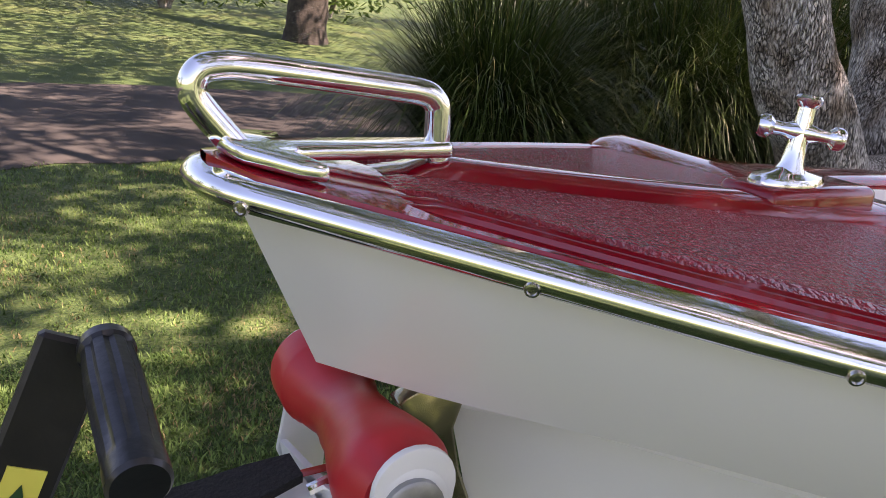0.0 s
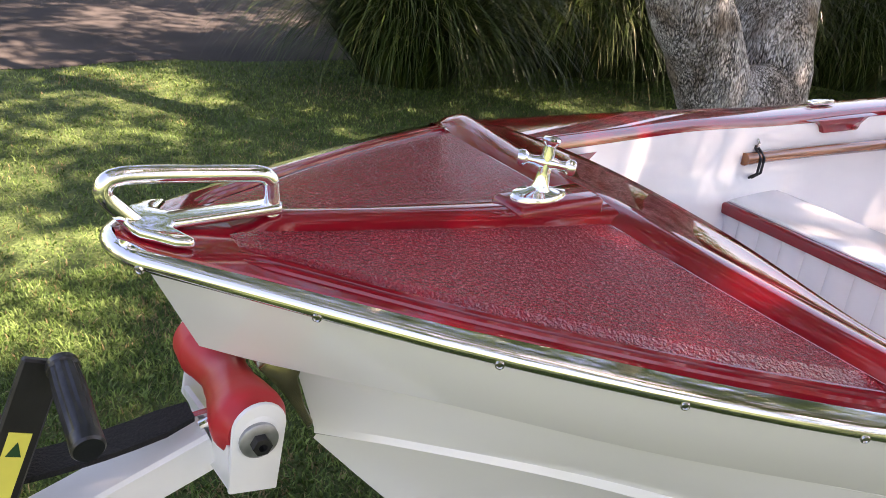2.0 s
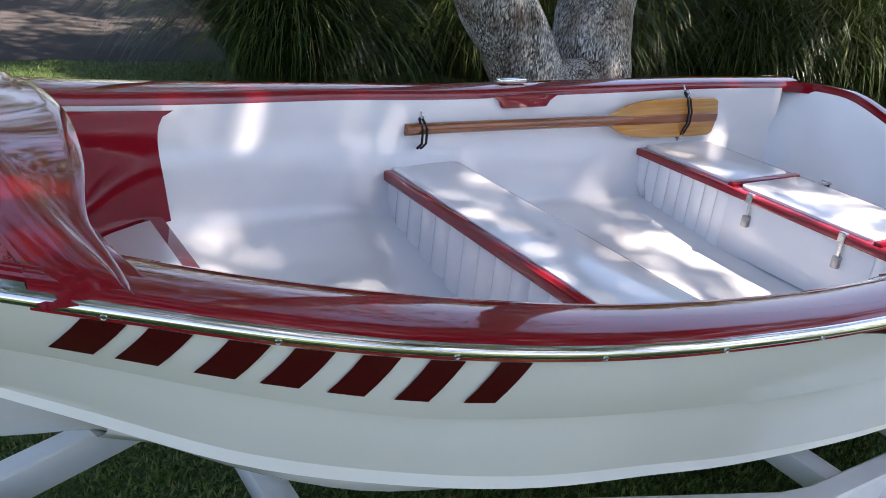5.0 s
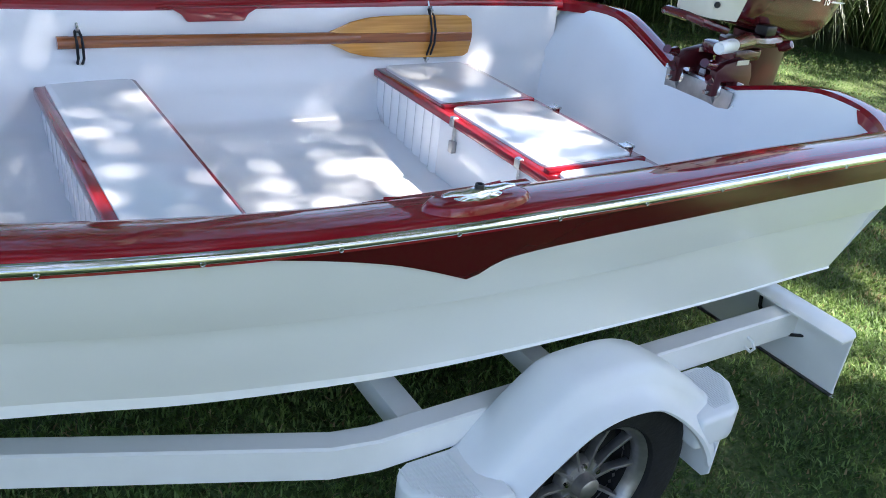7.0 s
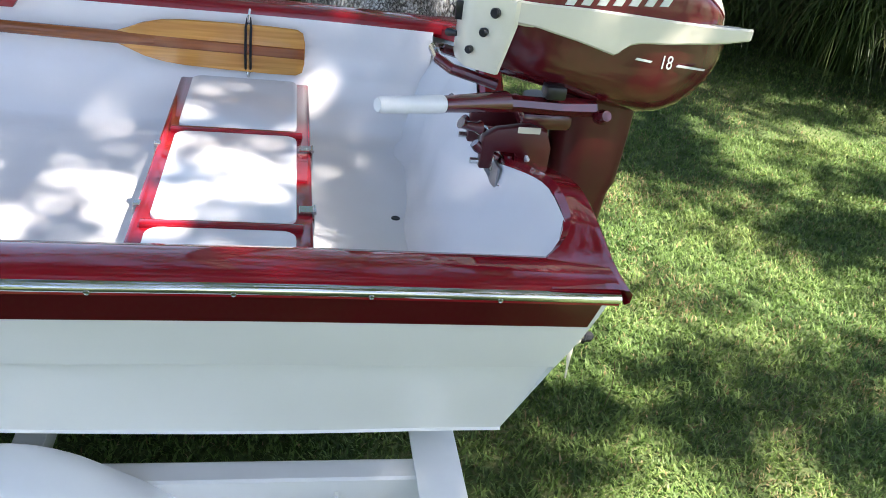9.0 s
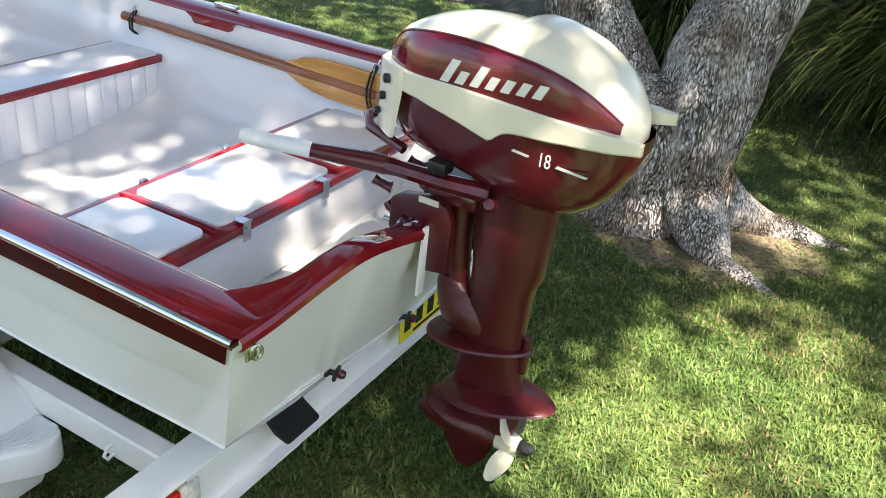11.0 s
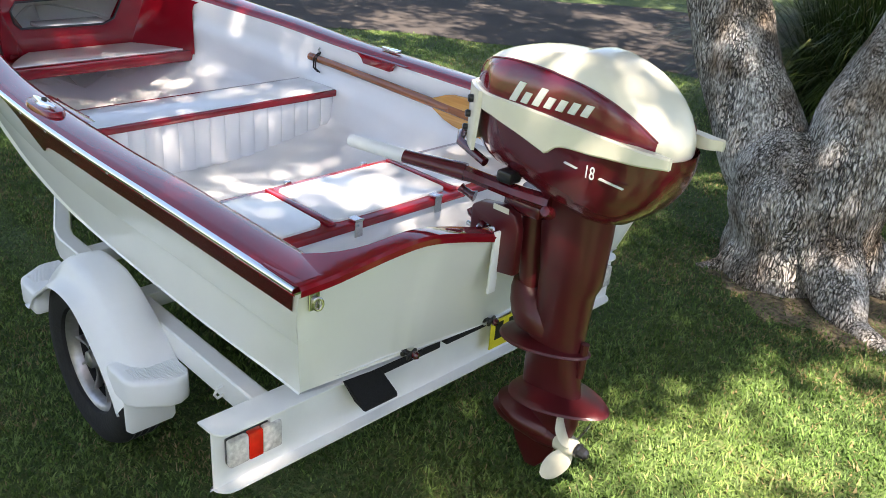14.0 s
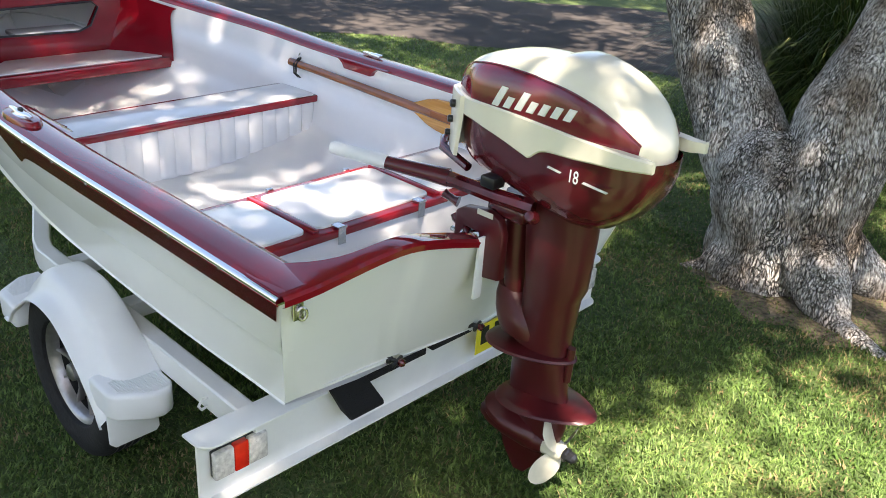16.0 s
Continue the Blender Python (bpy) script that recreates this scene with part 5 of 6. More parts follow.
def road_wheel(s):
    w = fitting("wheel", new_lathe([(0.165, 0.045), (0.172, 0.066), (0.20, 0.077), (0.24, 0.076), (0.262, 0.066), (0.272, 0.05), (0.275, 0.03), (0.275, -0.03), (0.272, -0.05), (0.262, -0.066), (0.24, -0.076), (0.2, -0.077), (0.165, -0.06)], 56), M_RUBBER, trailer, pose(-1.0, s * 0.735, 0.118, 90 * (1 if s < 0 else -1), 0, 0), "black tyre on a spoked alloy rim")
    for h in (-0.035, -0.012, 0.012, 0.035):
        part("tread_groove", new_lathe([(0.2752, h - 0.003), (0.2762, h), (0.2752, h + 0.003)], 56), M_BLACK, w)
    part("rim", new_lathe([(0.165, -0.06), (0.15, -0.05), (0.146, 0.0), (0.150, 0.04), (0.158, 0.052), (0.166, 0.056), (0.169, 0.05)], 56), M_SPOKE, w, "bright cast alloy rim")
    part("rim_dish", new_lathe([(0, -0.030), (0.06, -0.030), (0.10, -0.028), (0.1462, -0.028), (0.1462, 0.022)], 48), M_RUBBER, w, "dark recessed wheel dish")
    for k in range(10):
        bm = prism([(0.036, 0.004), (0.036, 0.032), (0.09, 0.027), (0.149, 0.034), (0.149, 0.008), (0.09, 0.006)], 1, -0.0038, 0.0038, 0.0015)
        for v in bm.verts:
            v.co = pose(0, 0, 0, 0, 0, 36 * k) @ v.co
        part("spoke", bm, M_SPOKE, w)
    part("hub_cap", new_lathe([(0, 0.062), (0.018, 0.061), (0.027, 0.056), (0.029, 0.03), (0.052, 0.026), (0.058, 0.012), (0.058, 0.0)], 28), M_ALU, w)
    for k in range(5):
        a = 2 * math.pi * (k + 0.3) / 5
        part("wheel_nut", new_lathe([(0, 0.034), (0.007, 0.033), (0.008, 0.016)], 6, pose(0.045 * math.cos(a), 0.045 * math.sin(a), 0)), M_STEEL, w)


for s in (-1, 1):
    road_wheel(s)

# tail lamps
for s in (-1, 1):
    y = -0.718 if s < 0 else 0.698
    t = fitting("tail_lamp", new_box(-0.002, 0.010, -0.074, 0.074, -0.038, 0.038, 0.004, 2), M_BLACK, trailer, (-0.217, y, 0.263), "clear and red rectangular trailer lamp")
    part("clear_lens", new_box(0.006, 0.026, -0.075, -0.02, -0.039, 0.039, 0.006, 2), M_LENS, t, "clear lens")
    part("red_lens", new_box(0.006, 0.0255, -0.0195, 0.0195, -0.0385, 0.0385, 0.003, 2), M_REDLENS, t, "red lens")
    part("clear_lens", new_box(0.006, 0.026, 0.02, 0.075, -0.039, 0.039, 0.006, 2), M_LENS, t, "clear lens")
    for cx in (-0.048, 0.048):
        for k in range(3):
            part("lamp_led", new_lathe([(0, 0.0275), (0.006, 0.0268), (0.007, 0.0255)], 12, pose(0, cx - 0.014 + 0.028 * (k % 2), -0.022 + 0.022 * k, 0, 90, 0)), M_LENS, t)
# number plate with plain bars
pl = thing("number_plate", "yellow number plate with plain black bars", "number plate", (-0.178, 0.28, 0.262))
part("plate_sheet", new_box(-0.002, 0.002, -0.17, 0.17, -0.048, 0.052, 0.001, 1), M_PLATE, pl)
for k in range(5):
    part("plate_bar", new_box(0.002, 0.003, -0.15 + k * 0.062, -0.115 + k * 0.062, -0.018, 0.042, 0, 1), M_INK, pl)
part("plate_bar", new_box(0.002, 0.003, -0.1, 0.1, -0.038, -0.028, 0, 1), M_INK, pl)
# carpeted pad wedge, T-bolts through the transom foot
wedge = thing("hull_support", "black carpeted hull support block on the rear beam", "support block")
part("block", prism([(-0.36, 0.337), (-0.187, 0.337), (-0.183, 0.262), (-0.15, 0.236), (-0.138, 0.262), (-0.19, 0.350), (-0.34, 0.405), (-0.36, 0.39)], 1, -0.46, -0.34, 0.006), M_CARPET, wedge)
for v in wedge.children[0].data.vertices:
    v.co.y += 0.5 * max(0.0, 0.335 - v.co.z)
for y, z in ((-0.31, 0.405), (0.01, 0.388)):
    b = thing("bung_fitting", "small black and maroon wing drain fitting on the transom", "drain fitting", pose(transom_x(z) + 0.004, y, z, 0, 90, 20), group="transom fittings")
    part("stem", new_lathe([(0, -0.004), (0.014, -0.003), (0.012, 0.004), (0.007, 0.008), (0.007, 0.022), (0, 0.022)], 16), M_BLACK, b)
    part("wing", new_box(-0.007, 0.007, -0.026, 0.026, 0.018, 0.028, 0.004, 2), M_BLACK, b)
    part("knob", new_lathe([(0, 0.026), (0.01, 0.028), (0.012, 0.036), (0.008, 0.044), (0, 0.045)], 14), M_MOTOR, b)
part("cable", new_tube([(-0.245, -0.56, 0.325), (-0.242, -0.565, 0.28), (-0.24, -0.60, 0.25), (-0.236, -0.67, 0.25), (-0.222, -0.70, 0.262)], 0.005, 8), M_RUBBER, trailer, "black wiring")


# ---- outboard motor ----
motor = thing("outboard_motor", "oxblood and cream vintage outboard motor clamped to the transom", "outboard motor")
MY = -0.026


def cowl_w(x):
    return 0.126 * interp([(-0.165, 0.34), (-0.155, 0.45), (-0.14, 0.55), (-0.12, 0.68), (-0.08, 0.88), (-0.05, 0.96), (0.0, 1.0), (0.25, 1.0), (0.31, 0.94), (0.355, 0.82), (0.385, 0.66), (0.403, 0.46), (0.412, 0.2)], x)


def ring(x, w, z0, z1, p=0.5, n=20, upper=True):
    """Half superellipse section, from one side over the top (or under the bottom) to the other."""
    r = []
    for i in range(n + 1):
        a = math.pi * i / n
        c, s = math.cos(a), math.sin(a)
        y = w * math.copysign(abs(c) ** p, c)
        z = z0 + (z1 - z0) * abs(s) ** p
        r.append(Vector((x, MY - y, z)))
    return r


XS = [-0.165, -0.158, -0.15, -0.14, -0.12, -0.10, -0.07, -0.04, 0.0, 0.06, 0.12, 0.18, 0.24, 0.28, 0.32, 0.355, 0.38, 0.40, 0.412, 0.42, 0.424]
# lower pan
PB = [(-0.165, 0.955), (-0.15, 0.94), (-0.10, 0.922), (0.0, 0.902), (0.12, 0.873), (0.20, 0.858), (0.26, 0.853), (0.32, 0.87), (0.365, 0.905), (0.40, 0.955), (0.424, 1.02)]


def pan_w(x):
    return max(0.016, cowl_w(x - 0.012) - 0.004)


part("lower_pan", loft([ring(x, pan_w(x), 1.05, interp(PB, x), 0.55) for x in XS], caps=True), M_MOTOR, motor, "oxblood enamel lower pan")
# hood
HT = [(-0.165, 1.10), (-0.155, 1.125), (-0.13, 1.158), (-0.09, 1.183), (-0.03, 1.203), (0.04, 1.214), (0.095, 1.215), (0.11, 1.213), (0.125, 1.221), (0.165, 1.232), (0.22, 1.225), (0.28, 1.205), (0.33, 1.175), (0.365, 1.142), (0.39, 1.108), (0.405, 1.082), (0.412, 1.068)]
HX = [-0.165, -0.16, -0.152, -0.14, -0.12, -0.095, -0.06, -0.02, 0.03, 0.07, 0.09, 0.104, 0.114, 0.122, 0.13, 0.145, 0.165, 0.20, 0.24, 0.28, 0.315, 0.345, 0.37, 0.388, 0.40, 0.408, 0.412]
HP = 0.58


def hood_point(x, a, off=0.0):
    c, s = math.cos(a), math.sin(a)
    w = max(0.012, cowl_w(x) - 0.006) + off
    zt = interp(HT, x)
    return Vector((x, MY - w * math.copysign(abs(c) ** HP, c), 1.042 + (zt + off - 1.042) * abs(s) ** HP))


def hood_angle(x, z):
    """The angle on the hood's section at a height."""
    return math.asin(min(0.97, max(0.0, (z - 1.042) / (interp(HT, x) - 1.042)) ** (1 / HP)))


part("hood", loft([[hood_point(x, math.pi * i / 32) for i in range(33)] for x in HX], caps=True), M_CREAM, motor, "cream enamel hood with a raised rear crest")
# ruby side panels, each with a raised rim
PT = [(-0.148, 1.112), (-0.13, 1.142), (-0.10, 1.162), (-0.04, 1.176), (0.03, 1.181), (0.12, 1.178), (0.2, 1.171), (0.27, 1.155), (0.32, 1.134), (0.36, 1.108), (0.385, 1.085)]
for s in (0, 1):
    rows, rim = [], []
    for k in range(44):
        x = -0.146 + k * (0.383 + 0.146) / 43
        top = min(interp(PT, x), interp(HT, x) - 0.012)
        a0, a1 = hood_angle(x, 1.066), hood_angle(x, top)
        flip = (lambda a: a) if s == 0 else (lambda a: math.pi - a)
        rows.append([hood_point(x, flip(a0 + (a1 - a0) * j / 7), 0.0005 if j == 7 else 0.003) for j in range(8)])
        rim.append(hood_point(x, flip(a1), 0.002))
    p = part("side_panel", loft(rows), M_MOTORPANEL, motor, "ruby enamel side panel")
    part("panel_seam", new_tube([rim[12].lerp(rows[12][0], u) + Vector((0, (0.0012 if s else -0.0012), 0)) for u in (0.02, 0.98)], 0.0009, 6), M_MOTOR, p)
    part("panel_rim", new_tube(rim, 0.0022, 6), M_MOTORPANEL, p)
# cream band with pointed wings
BL = [(-0.16, 1.045), (-0.05, 1.046), (0.0, 1.036), (0.06, 1.022), (0.128, 1.003), (0.138, 1.002), (0.150, 1.013), (0.165, 1.024), (0.19, 1.03), (0.26, 1.033), (0.35, 1.04), (0.44, 1.05)]
for s in (-1, 1):
    rows = []
    for k in range(60):
        x = -0.162 + k * (0.438 + 0.162) / 59
        w = cowl_w(min(x, 0.29)) + 0.006 - 0.012 * smooth01(0.36, 0.45, x)
        zt, zl = 1.094 - 0.018 * smooth01(0.0, 0.45, x), interp(BL, x)
        th = 0.014 + 0.014 * smooth01(0.30, 0.36, x) - 0.016 * smooth01(0.40, 0.44, x)
        rows.append([Vector((x, MY + s * (w - o), z)) for o, z in ((th, zt - 0.002), (0.004, zt), (0.0, zt - 0.004), (0.0, (zt + zl) / 2), (0.0, zl + 0.004), (0.004, zl), (th, zl + 0.002))])
    band = part("cream_band", loft(rows, close_u=True, caps=True), M_CREAM, motor, "cream side band with a pointed wing")
    part("band_seam", new_box(0.1355, 0.1367, MY + s * 0.1318 - 0.001, MY + s * 0.1318 + 0.001, 1.005, 1.087, 0, 1), M_IVORY, band)
# cream front plate wrapped round the nose, with its controls
rows = []
nose = [(-0.078, -1), (-0.10, -1), (-0.125, -1), (-0.145, -1), (-0.158, -1), (-0.165, -0.5), (-0.167, 0.0), (-0.165, 0.5), (-0.158, 1), (-0.145, 1), (-0.125, 1), (-0.10, 1), (-0.078, 1)]
for x, sd in nose:
    w = (cowl_w(x) + 0.010) * sd
    lo = 0.935 + 0.11 * smooth01(-0.10, -0.075, x)
    o = Vector((0.008, -0.004 * (1 if sd > 0 else -1), 0))
    q = Vector((x - 0.008, MY + w, 0))
    rows.append([q + Vector((0, 0, lo)), q + Vector((-0.002, 0, lo + 0.006)), q + Vector((-0.002, 0, 1.086)), q + Vector((0, 0, 1.092)), q + o + Vector((0, 0, 1.092)), q + o + Vector((0, 0, lo))])
plate_f = part("front_plate", loft(rows, close_u=True, caps=True), M_CREAM, motor, "cream front plate")
for x, z, r in ((-0.112, 1.062, 1.0), (-0.128, 1.018, 0.9), (-0.150, 0.975, 0.8)):
    part("control_knob", new_lathe([(0, 0), (0.010 * r, 0.001), (0.011 * r, 0.010), (0.008 * r, 0.014), (0, 0.014)], 14, pose(x - 0.008, MY - cowl_w(x) - 0.010, z) @ pose(0, 0, 0, 0, -90, 48)), M_BLACK, plate_f, "black knob")
part("starter_grip", new_tube([(-0.176, MY + 0.0, 0.985), (-0.192, MY + 0.018, 0.982), (-0.180, MY + 0.036, 0.979)], [0.006, 0.009, 0.006], 10), M_BLACK, plate_f, "black starter grip")
part("choke_lever", new_box(-0.190, -0.172, MY - 0.022, MY - 0.012, 1.02, 1.06, 0.003, 2), M_BLACK, plate_f)
# badge: plain slanted shapes on the panel, bars and the figure 18 on the pan
for s in (-1, 1):
    for k in range(7):
        x = 0.020 + k * 0.0335
        tall = (0.046, 0.026, 0.042, 0.026, 0.026, 0.026, 0.027)[k]
        z0 = 1.094 + 0.0022 * k
        def at(xx, z, o=0.0045):
            v = hood_point(xx, hood_angle(xx, z), o)
            return v if s < 0 else Vector((v.x, 2 * MY - v.y, v.z))
        rows = [[at(x + w + 0.5 * tall * u, z0 + tall * u, o) for w, o in ((-0.010, 0.0025), (-0.009, 0.005), (0.009, 0.005), (0.010, 0.0025))] for u in (0, 0.33, 0.66, 1)]
        part("badge_shape", loft(rows), M_LETTERS, motor, "silver raised badge shape")
    for x0, x1, zc in ((0.186, 0.226, 0.995), (0.282, 0.350, 0.986)):
        part("script_bar", prism([(x0, zc - 0.001), (x1 - 0.004, zc - 0.005), (x1, zc - 0.001), (x0 + 0.004, zc + 0.004)], 1, MY + s * 0.1225 - 0.0012, MY + s * 0.1225 + 0.0012), M_LETTERS, motor, "plain cream bar")
fc = bpy.data.curves.new("figure", 'FONT')
fc.body = "18"
fc.size = 0.042
fc.extrude = 0.0006
tmp = new("figure_source", fc)
me = bpy.data.meshes.new_from_object(tmp.evaluated_get(bpy.context.evaluated_depsgraph_get()))
bpy.data.objects.remove(tmp)
me.materials.append(M_LETTERS)
fig = new("figure", me)
fig.parent = motor
fig["label"] = "cream figures 18"
fig.matrix_basis = pose(0.243, MY - 0.1235, 0.979, 90, 0, 0) @ Matrix.Diagonal((0.7, 1, 1, 1))

# leg
def leg_ring(z, x0, x1, w, n=24, sharp=0.75):
    cx, rx = (x0 + x1) / 2, (x1 - x0) / 2
    return [Vector((cx + rx * math.cos(a), MY + w * math.copysign(abs(math.sin(a)) ** sharp, math.sin(a)), z)) for a in [2 * math.pi * k / n for k in range(n)]]


LEG = [(0.88, 0.06, 0.262, 0.062), (0.80, 0.07, 0.262, 0.060), (0.70, 0.08, 0.258, 0.056), (0.66, 0.085, 0.256, 0.054), (0.63, 0.085, 0.243, 0.052), (0.56, 0.085, 0.238, 0.048), (0.50, 0.08, 0.236, 0.045), (0.46, 0.07, 0.236, 0.043), (0.42, 0.072, 0.24, 0.040), (0.36, 0.07, 0.25, 0.036), (0.31, 0.07, 0.262, 0.03), (0.25, 0.075, 0.262, 0.026), (0.20, 0.08, 0.25, 0.026)]
part("leg", loft([leg_ring(z, a, b, w) for z, a, b, w in LEG], close_u=True, caps=True), M_LEG, motor, "oxblood leg casing", angle=40)


def plate(z, x0, x1, w, th, tilt=0.0, dish=0.0):
    """A leaf-shaped spray plate round the leg."""
    rows = []
    n = 36
    for r, h in ((0.25, 0), (0.8, 0), (0.96, -0.001), (1.0, -th / 2), (0.96, -th + 0.001), (0.8, -th), (0.25, -th)):
        cx, rx = (x0 + x1) / 2, (x1 - x0) / 2
        rows.append([Vector((cx + rx * r * math.cos(a), MY + w * r * math.sin(a) * (1 - 0.25 * math.cos(a)), z + h + tilt * r * math.cos(a) + dish * r * r)) for a in [2 * math.pi * k / n for k in range(n)]])
    return loft(rows, close_u=True)


part("spray_plate", plate(0.47, -0.015, 0.262, 0.082, 0.012, 0.012, -0.012), M_LEG, motor, "upper spray plate")
part("cavitation_plate", plate(0.335, 0.045, 0.345, 0.098, 0.011, 0.018, -0.02), M_LEG, motor, "cavitation plate")
part("lower_plate", plate(0.25, 0.0, 0.215, 0.066, 0.022, -0.02, -0.032), M_LEG, motor)
part("plate_post", new_tube([(0.244, MY, 0.40), (0.246, MY, 0.5)], 0.011, 10), M_LEG, motor)
part("exhaust_shroud", loft([leg_ring(z, a, b, w, 20, 1) for z, a, b, w in ((0.60, 0.0, 0.06, 0.03), (0.575, -0.005, 0.10, 0.042), (0.54, 0.0, 0.15, 0.058), (0.51, 0.01, 0.17, 0.062), (0.485, 0.02, 0.17, 0.055))], close_u=True, caps=True), M_LEG, motor)
part("gearcase", new_lathe([(0, -0.16), (0.022, -0.145), (0.036, -0.11), (0.042, -0.06), (0.042, 0.02), (0.036, 0.06), (0.028, 0.085), (0.0, 0.087)], 28, pose(0.135, MY, 0.183, 0, 90, 0)), M_LEG, motor)
part("skeg", prism([(0.03, 0.20), (0.07, 0.10), (0.115, 0.04), (0.15, 0.045), (0.19, 0.10), (0.215, 0.17), (0.215, 0.2)], 1, MY - 0.005, MY + 0.005, 0.003), M_LEG, motor)
part("trim_fin", prism([(0.25, 0.335), (0.335, 0.345), (0.322, 0.295), (0.29, 0.285)], 1, MY - 0.006, MY + 0.006, 0.003), M_LEG, motor)
# propeller
prop = part("propeller", new_lathe([(0.0, -0.02), (0.030, -0.018), (0.030, 0.0), (0.024, 0.03), (0.019, 0.04), (0, 0.04)], 24, pose(0.232, MY, 0.183, 0, 90, 0)), M_IVORY, motor, "aged white propeller hub")
for k in range(3):
    rows = []
    for i in range(11):
        u = i / 10
        r = 0.02 + 0.092 * u
        w = 0.016 + 0.032 * math.sin(math.pi * min(1, u * 0.88 + 0.08)) ** 0.7
        if i == 10:
            w = 0.014
        tw = -radians(52 - 26 * u)
        row = []
        for v, h in ((-1, 0), (-0.6, 0.0035), (0, 0.005), (0.6, 0.0035), (1, 0), (0.6, -0.002), (0, -0.003), (-0.6, -0.002)):
            row.append(Vector((h * math.cos(tw) + v * w * math.sin(tw) * 0.6 - 0.02 * u, v * w * math.cos(tw), r)))
        rows.append(row)
    bl = part("prop_blade", loft(rows, close_u=True, caps=True), M_IVORY, prop, "rounded white blade")
    bl.matrix_basis = pose(0.25, MY, 0.183) @ pose(0, 0, 0, 25 + 120 * k, 0, 0)
part("prop_nut", new_lathe([(0.02, 0.0), (0.021, 0.008), (0.016, 0.012), (0.015, 0.028), (0.008, 0.036), (0, 0.037)], 8, pose(0.275, MY, 0.183, 0, 90, 0)), M_BLACK, prop, "black cone nut")
# clamp bracket, swivel, tiller
for s in (-1, 1):
    y = MY + s * 0.075
    part("clamp_side", prism([(-0.105, 0.785), (-0.075, 0.805), (0.0, 0.818), (0.04, 0.803), (0.055, 0.765), (0.056, 0.64), (-0.012, 0.628), (-0.02, 0.70), (-0.022, 0.748), (-0.074, 0.752), (-0.078, 0.708), (-0.106, 0.708)], 1, y - 0.014, y + 0.014, 0.006), M_LEG, motor, "oxblood clamp bracket")
    part("clamp_screw", new_tube([(-0.125, y, 0.722), (-0.07, y, 0.722)], 0.007, 10), M_STEEL, motor)
    part("clamp_pad", new_lathe([(0, 0), (0.022, 0.001), (0.022, 0.006), (0.01, 0.012)], 18, pose(-0.072, y, 0.722, 0, -90, 0)), M_STEEL, motor)
    part("clamp_handle", new_tube([(-0.158, y - 0.004, 0.812), (-0.146, y, 0.806), (-0.122, y, 0.802), (-0.112, y + 0.004, 0.80)], [0.013, 0.010, 0.011, 0.016], 12), M_MOTOR, motor, "oxblood clamp knob")
    part("clamp_lever", new_tube([(-0.120, y, 0.765), (-0.112, y, 0.756), (-0.085, y, 0.740), (-0.066, y, 0.730)], [0.011, 0.013, 0.010, 0.014], 12), M_MOTOR, motor)
    part("screw_blade", prism([(-0.10, 0.722), (-0.085, 0.735), (-0.062, 0.71), (-0.042, 0.672), (-0.050, 0.660), (-0.062, 0.664), (-0.088, 0.70)], 1, y - 0.004, y + 0.004, 0.002), M_ALU, motor, "grey alloy clamp blade")
    part("bracket_label", new_box(-0.030, 0.022, y - 0.0165, y - 0.0145, 0.80, 0.815, 0.0008, 1), M_IVORY, motor)
    part("transom_pad", prism([(y - 0.040, 0.575), (y - 0.012, 0.575), (y - 0.004, 0.748), (y - 0.034, 0.748)], 0, -0.004, 0.003, 0.001), M_FENDER, motor, "pale painted transom strip")
    motor.children[-1].matrix_basis = pose(0.0, 0, 0) @ Matrix.Translation((-0.012, 0, 0.75)) @ pose(0, 0, 0, 0, 17.9, 0) @ Matrix.Translation((0, 0, -0.75))
part("clamp_plate", prism([(MY - 0.135, 0.665), (MY + 0.125, 0.665), (MY + 0.13, 0.735), (MY - 0.14, 0.735)], 0, -0.075, -0.069, 0.002), M_ALU, motor, "worn grey alloy pad plate")
part("swivel", new_tube([(0.03, MY, 0.86), (0.035, MY, 0.70), (0.045, MY, 0.60), (0.05, MY, 0.55)], [0.036, 0.032, 0.028, 0.03], 18), M_LEG, motor)
part("co_pilot", new_box(-0.02, 0.10, MY - 0.07, MY + 0.07, 0.80, 0.84, 0.012, 2), M_MOTOR, motor)
part("steering_bracket", new_tube([(0.13, MY - 0.075, 0.865), (0.04, MY - 0.105, 0.872), (-0.06, MY - 0.135, 0.885), (-0.10, MY - 0.15, 0.89)], [0.028, 0.024, 0.022, 0.026], 8, flat=0.8), M_MOTOR, motor)
a, b = Vector((-0.085, -0.17, 0.890)), Vector((-0.231, -0.244, 0.903))
part("tiller_arm", new_tube([a, a.lerp(b, 0.5), b], [0.027, 0.023, 0.0195], 14, flat=0.85), M_MOTOR, motor, "oxblood tiller arm")
c = Vector((-0.367, -0.312, 0.919))
part("tiller_grip", new_tube([b, b.lerp(c, 0.06), b.lerp(c, 0.5), b.lerp(c, 0.94), c], [0.018, 0.0185, 0.0175, 0.0165, 0.013], 18), M_GRIP, motor, "white tapered tiller grip")
part("lift_handle", new_tube([(-0.09, MY + 0.09, 0.90), (-0.19, MY + 0.085, 0.925), (-0.215, MY + 0.05, 0.935), (-0.215, MY - 0.03, 0.935), (-0.19, MY - 0.06, 0.925), (-0.09, MY - 0.07, 0.90)], 0.012, 10), M_MOTOR, motor, "oxblood front lifting bar")
part("fuel_coupling", new_box(0.005, 0.05, MY - 0.135, MY - 0.09, 0.895, 0.925, 0.006, 2), M_BLACK, motor)
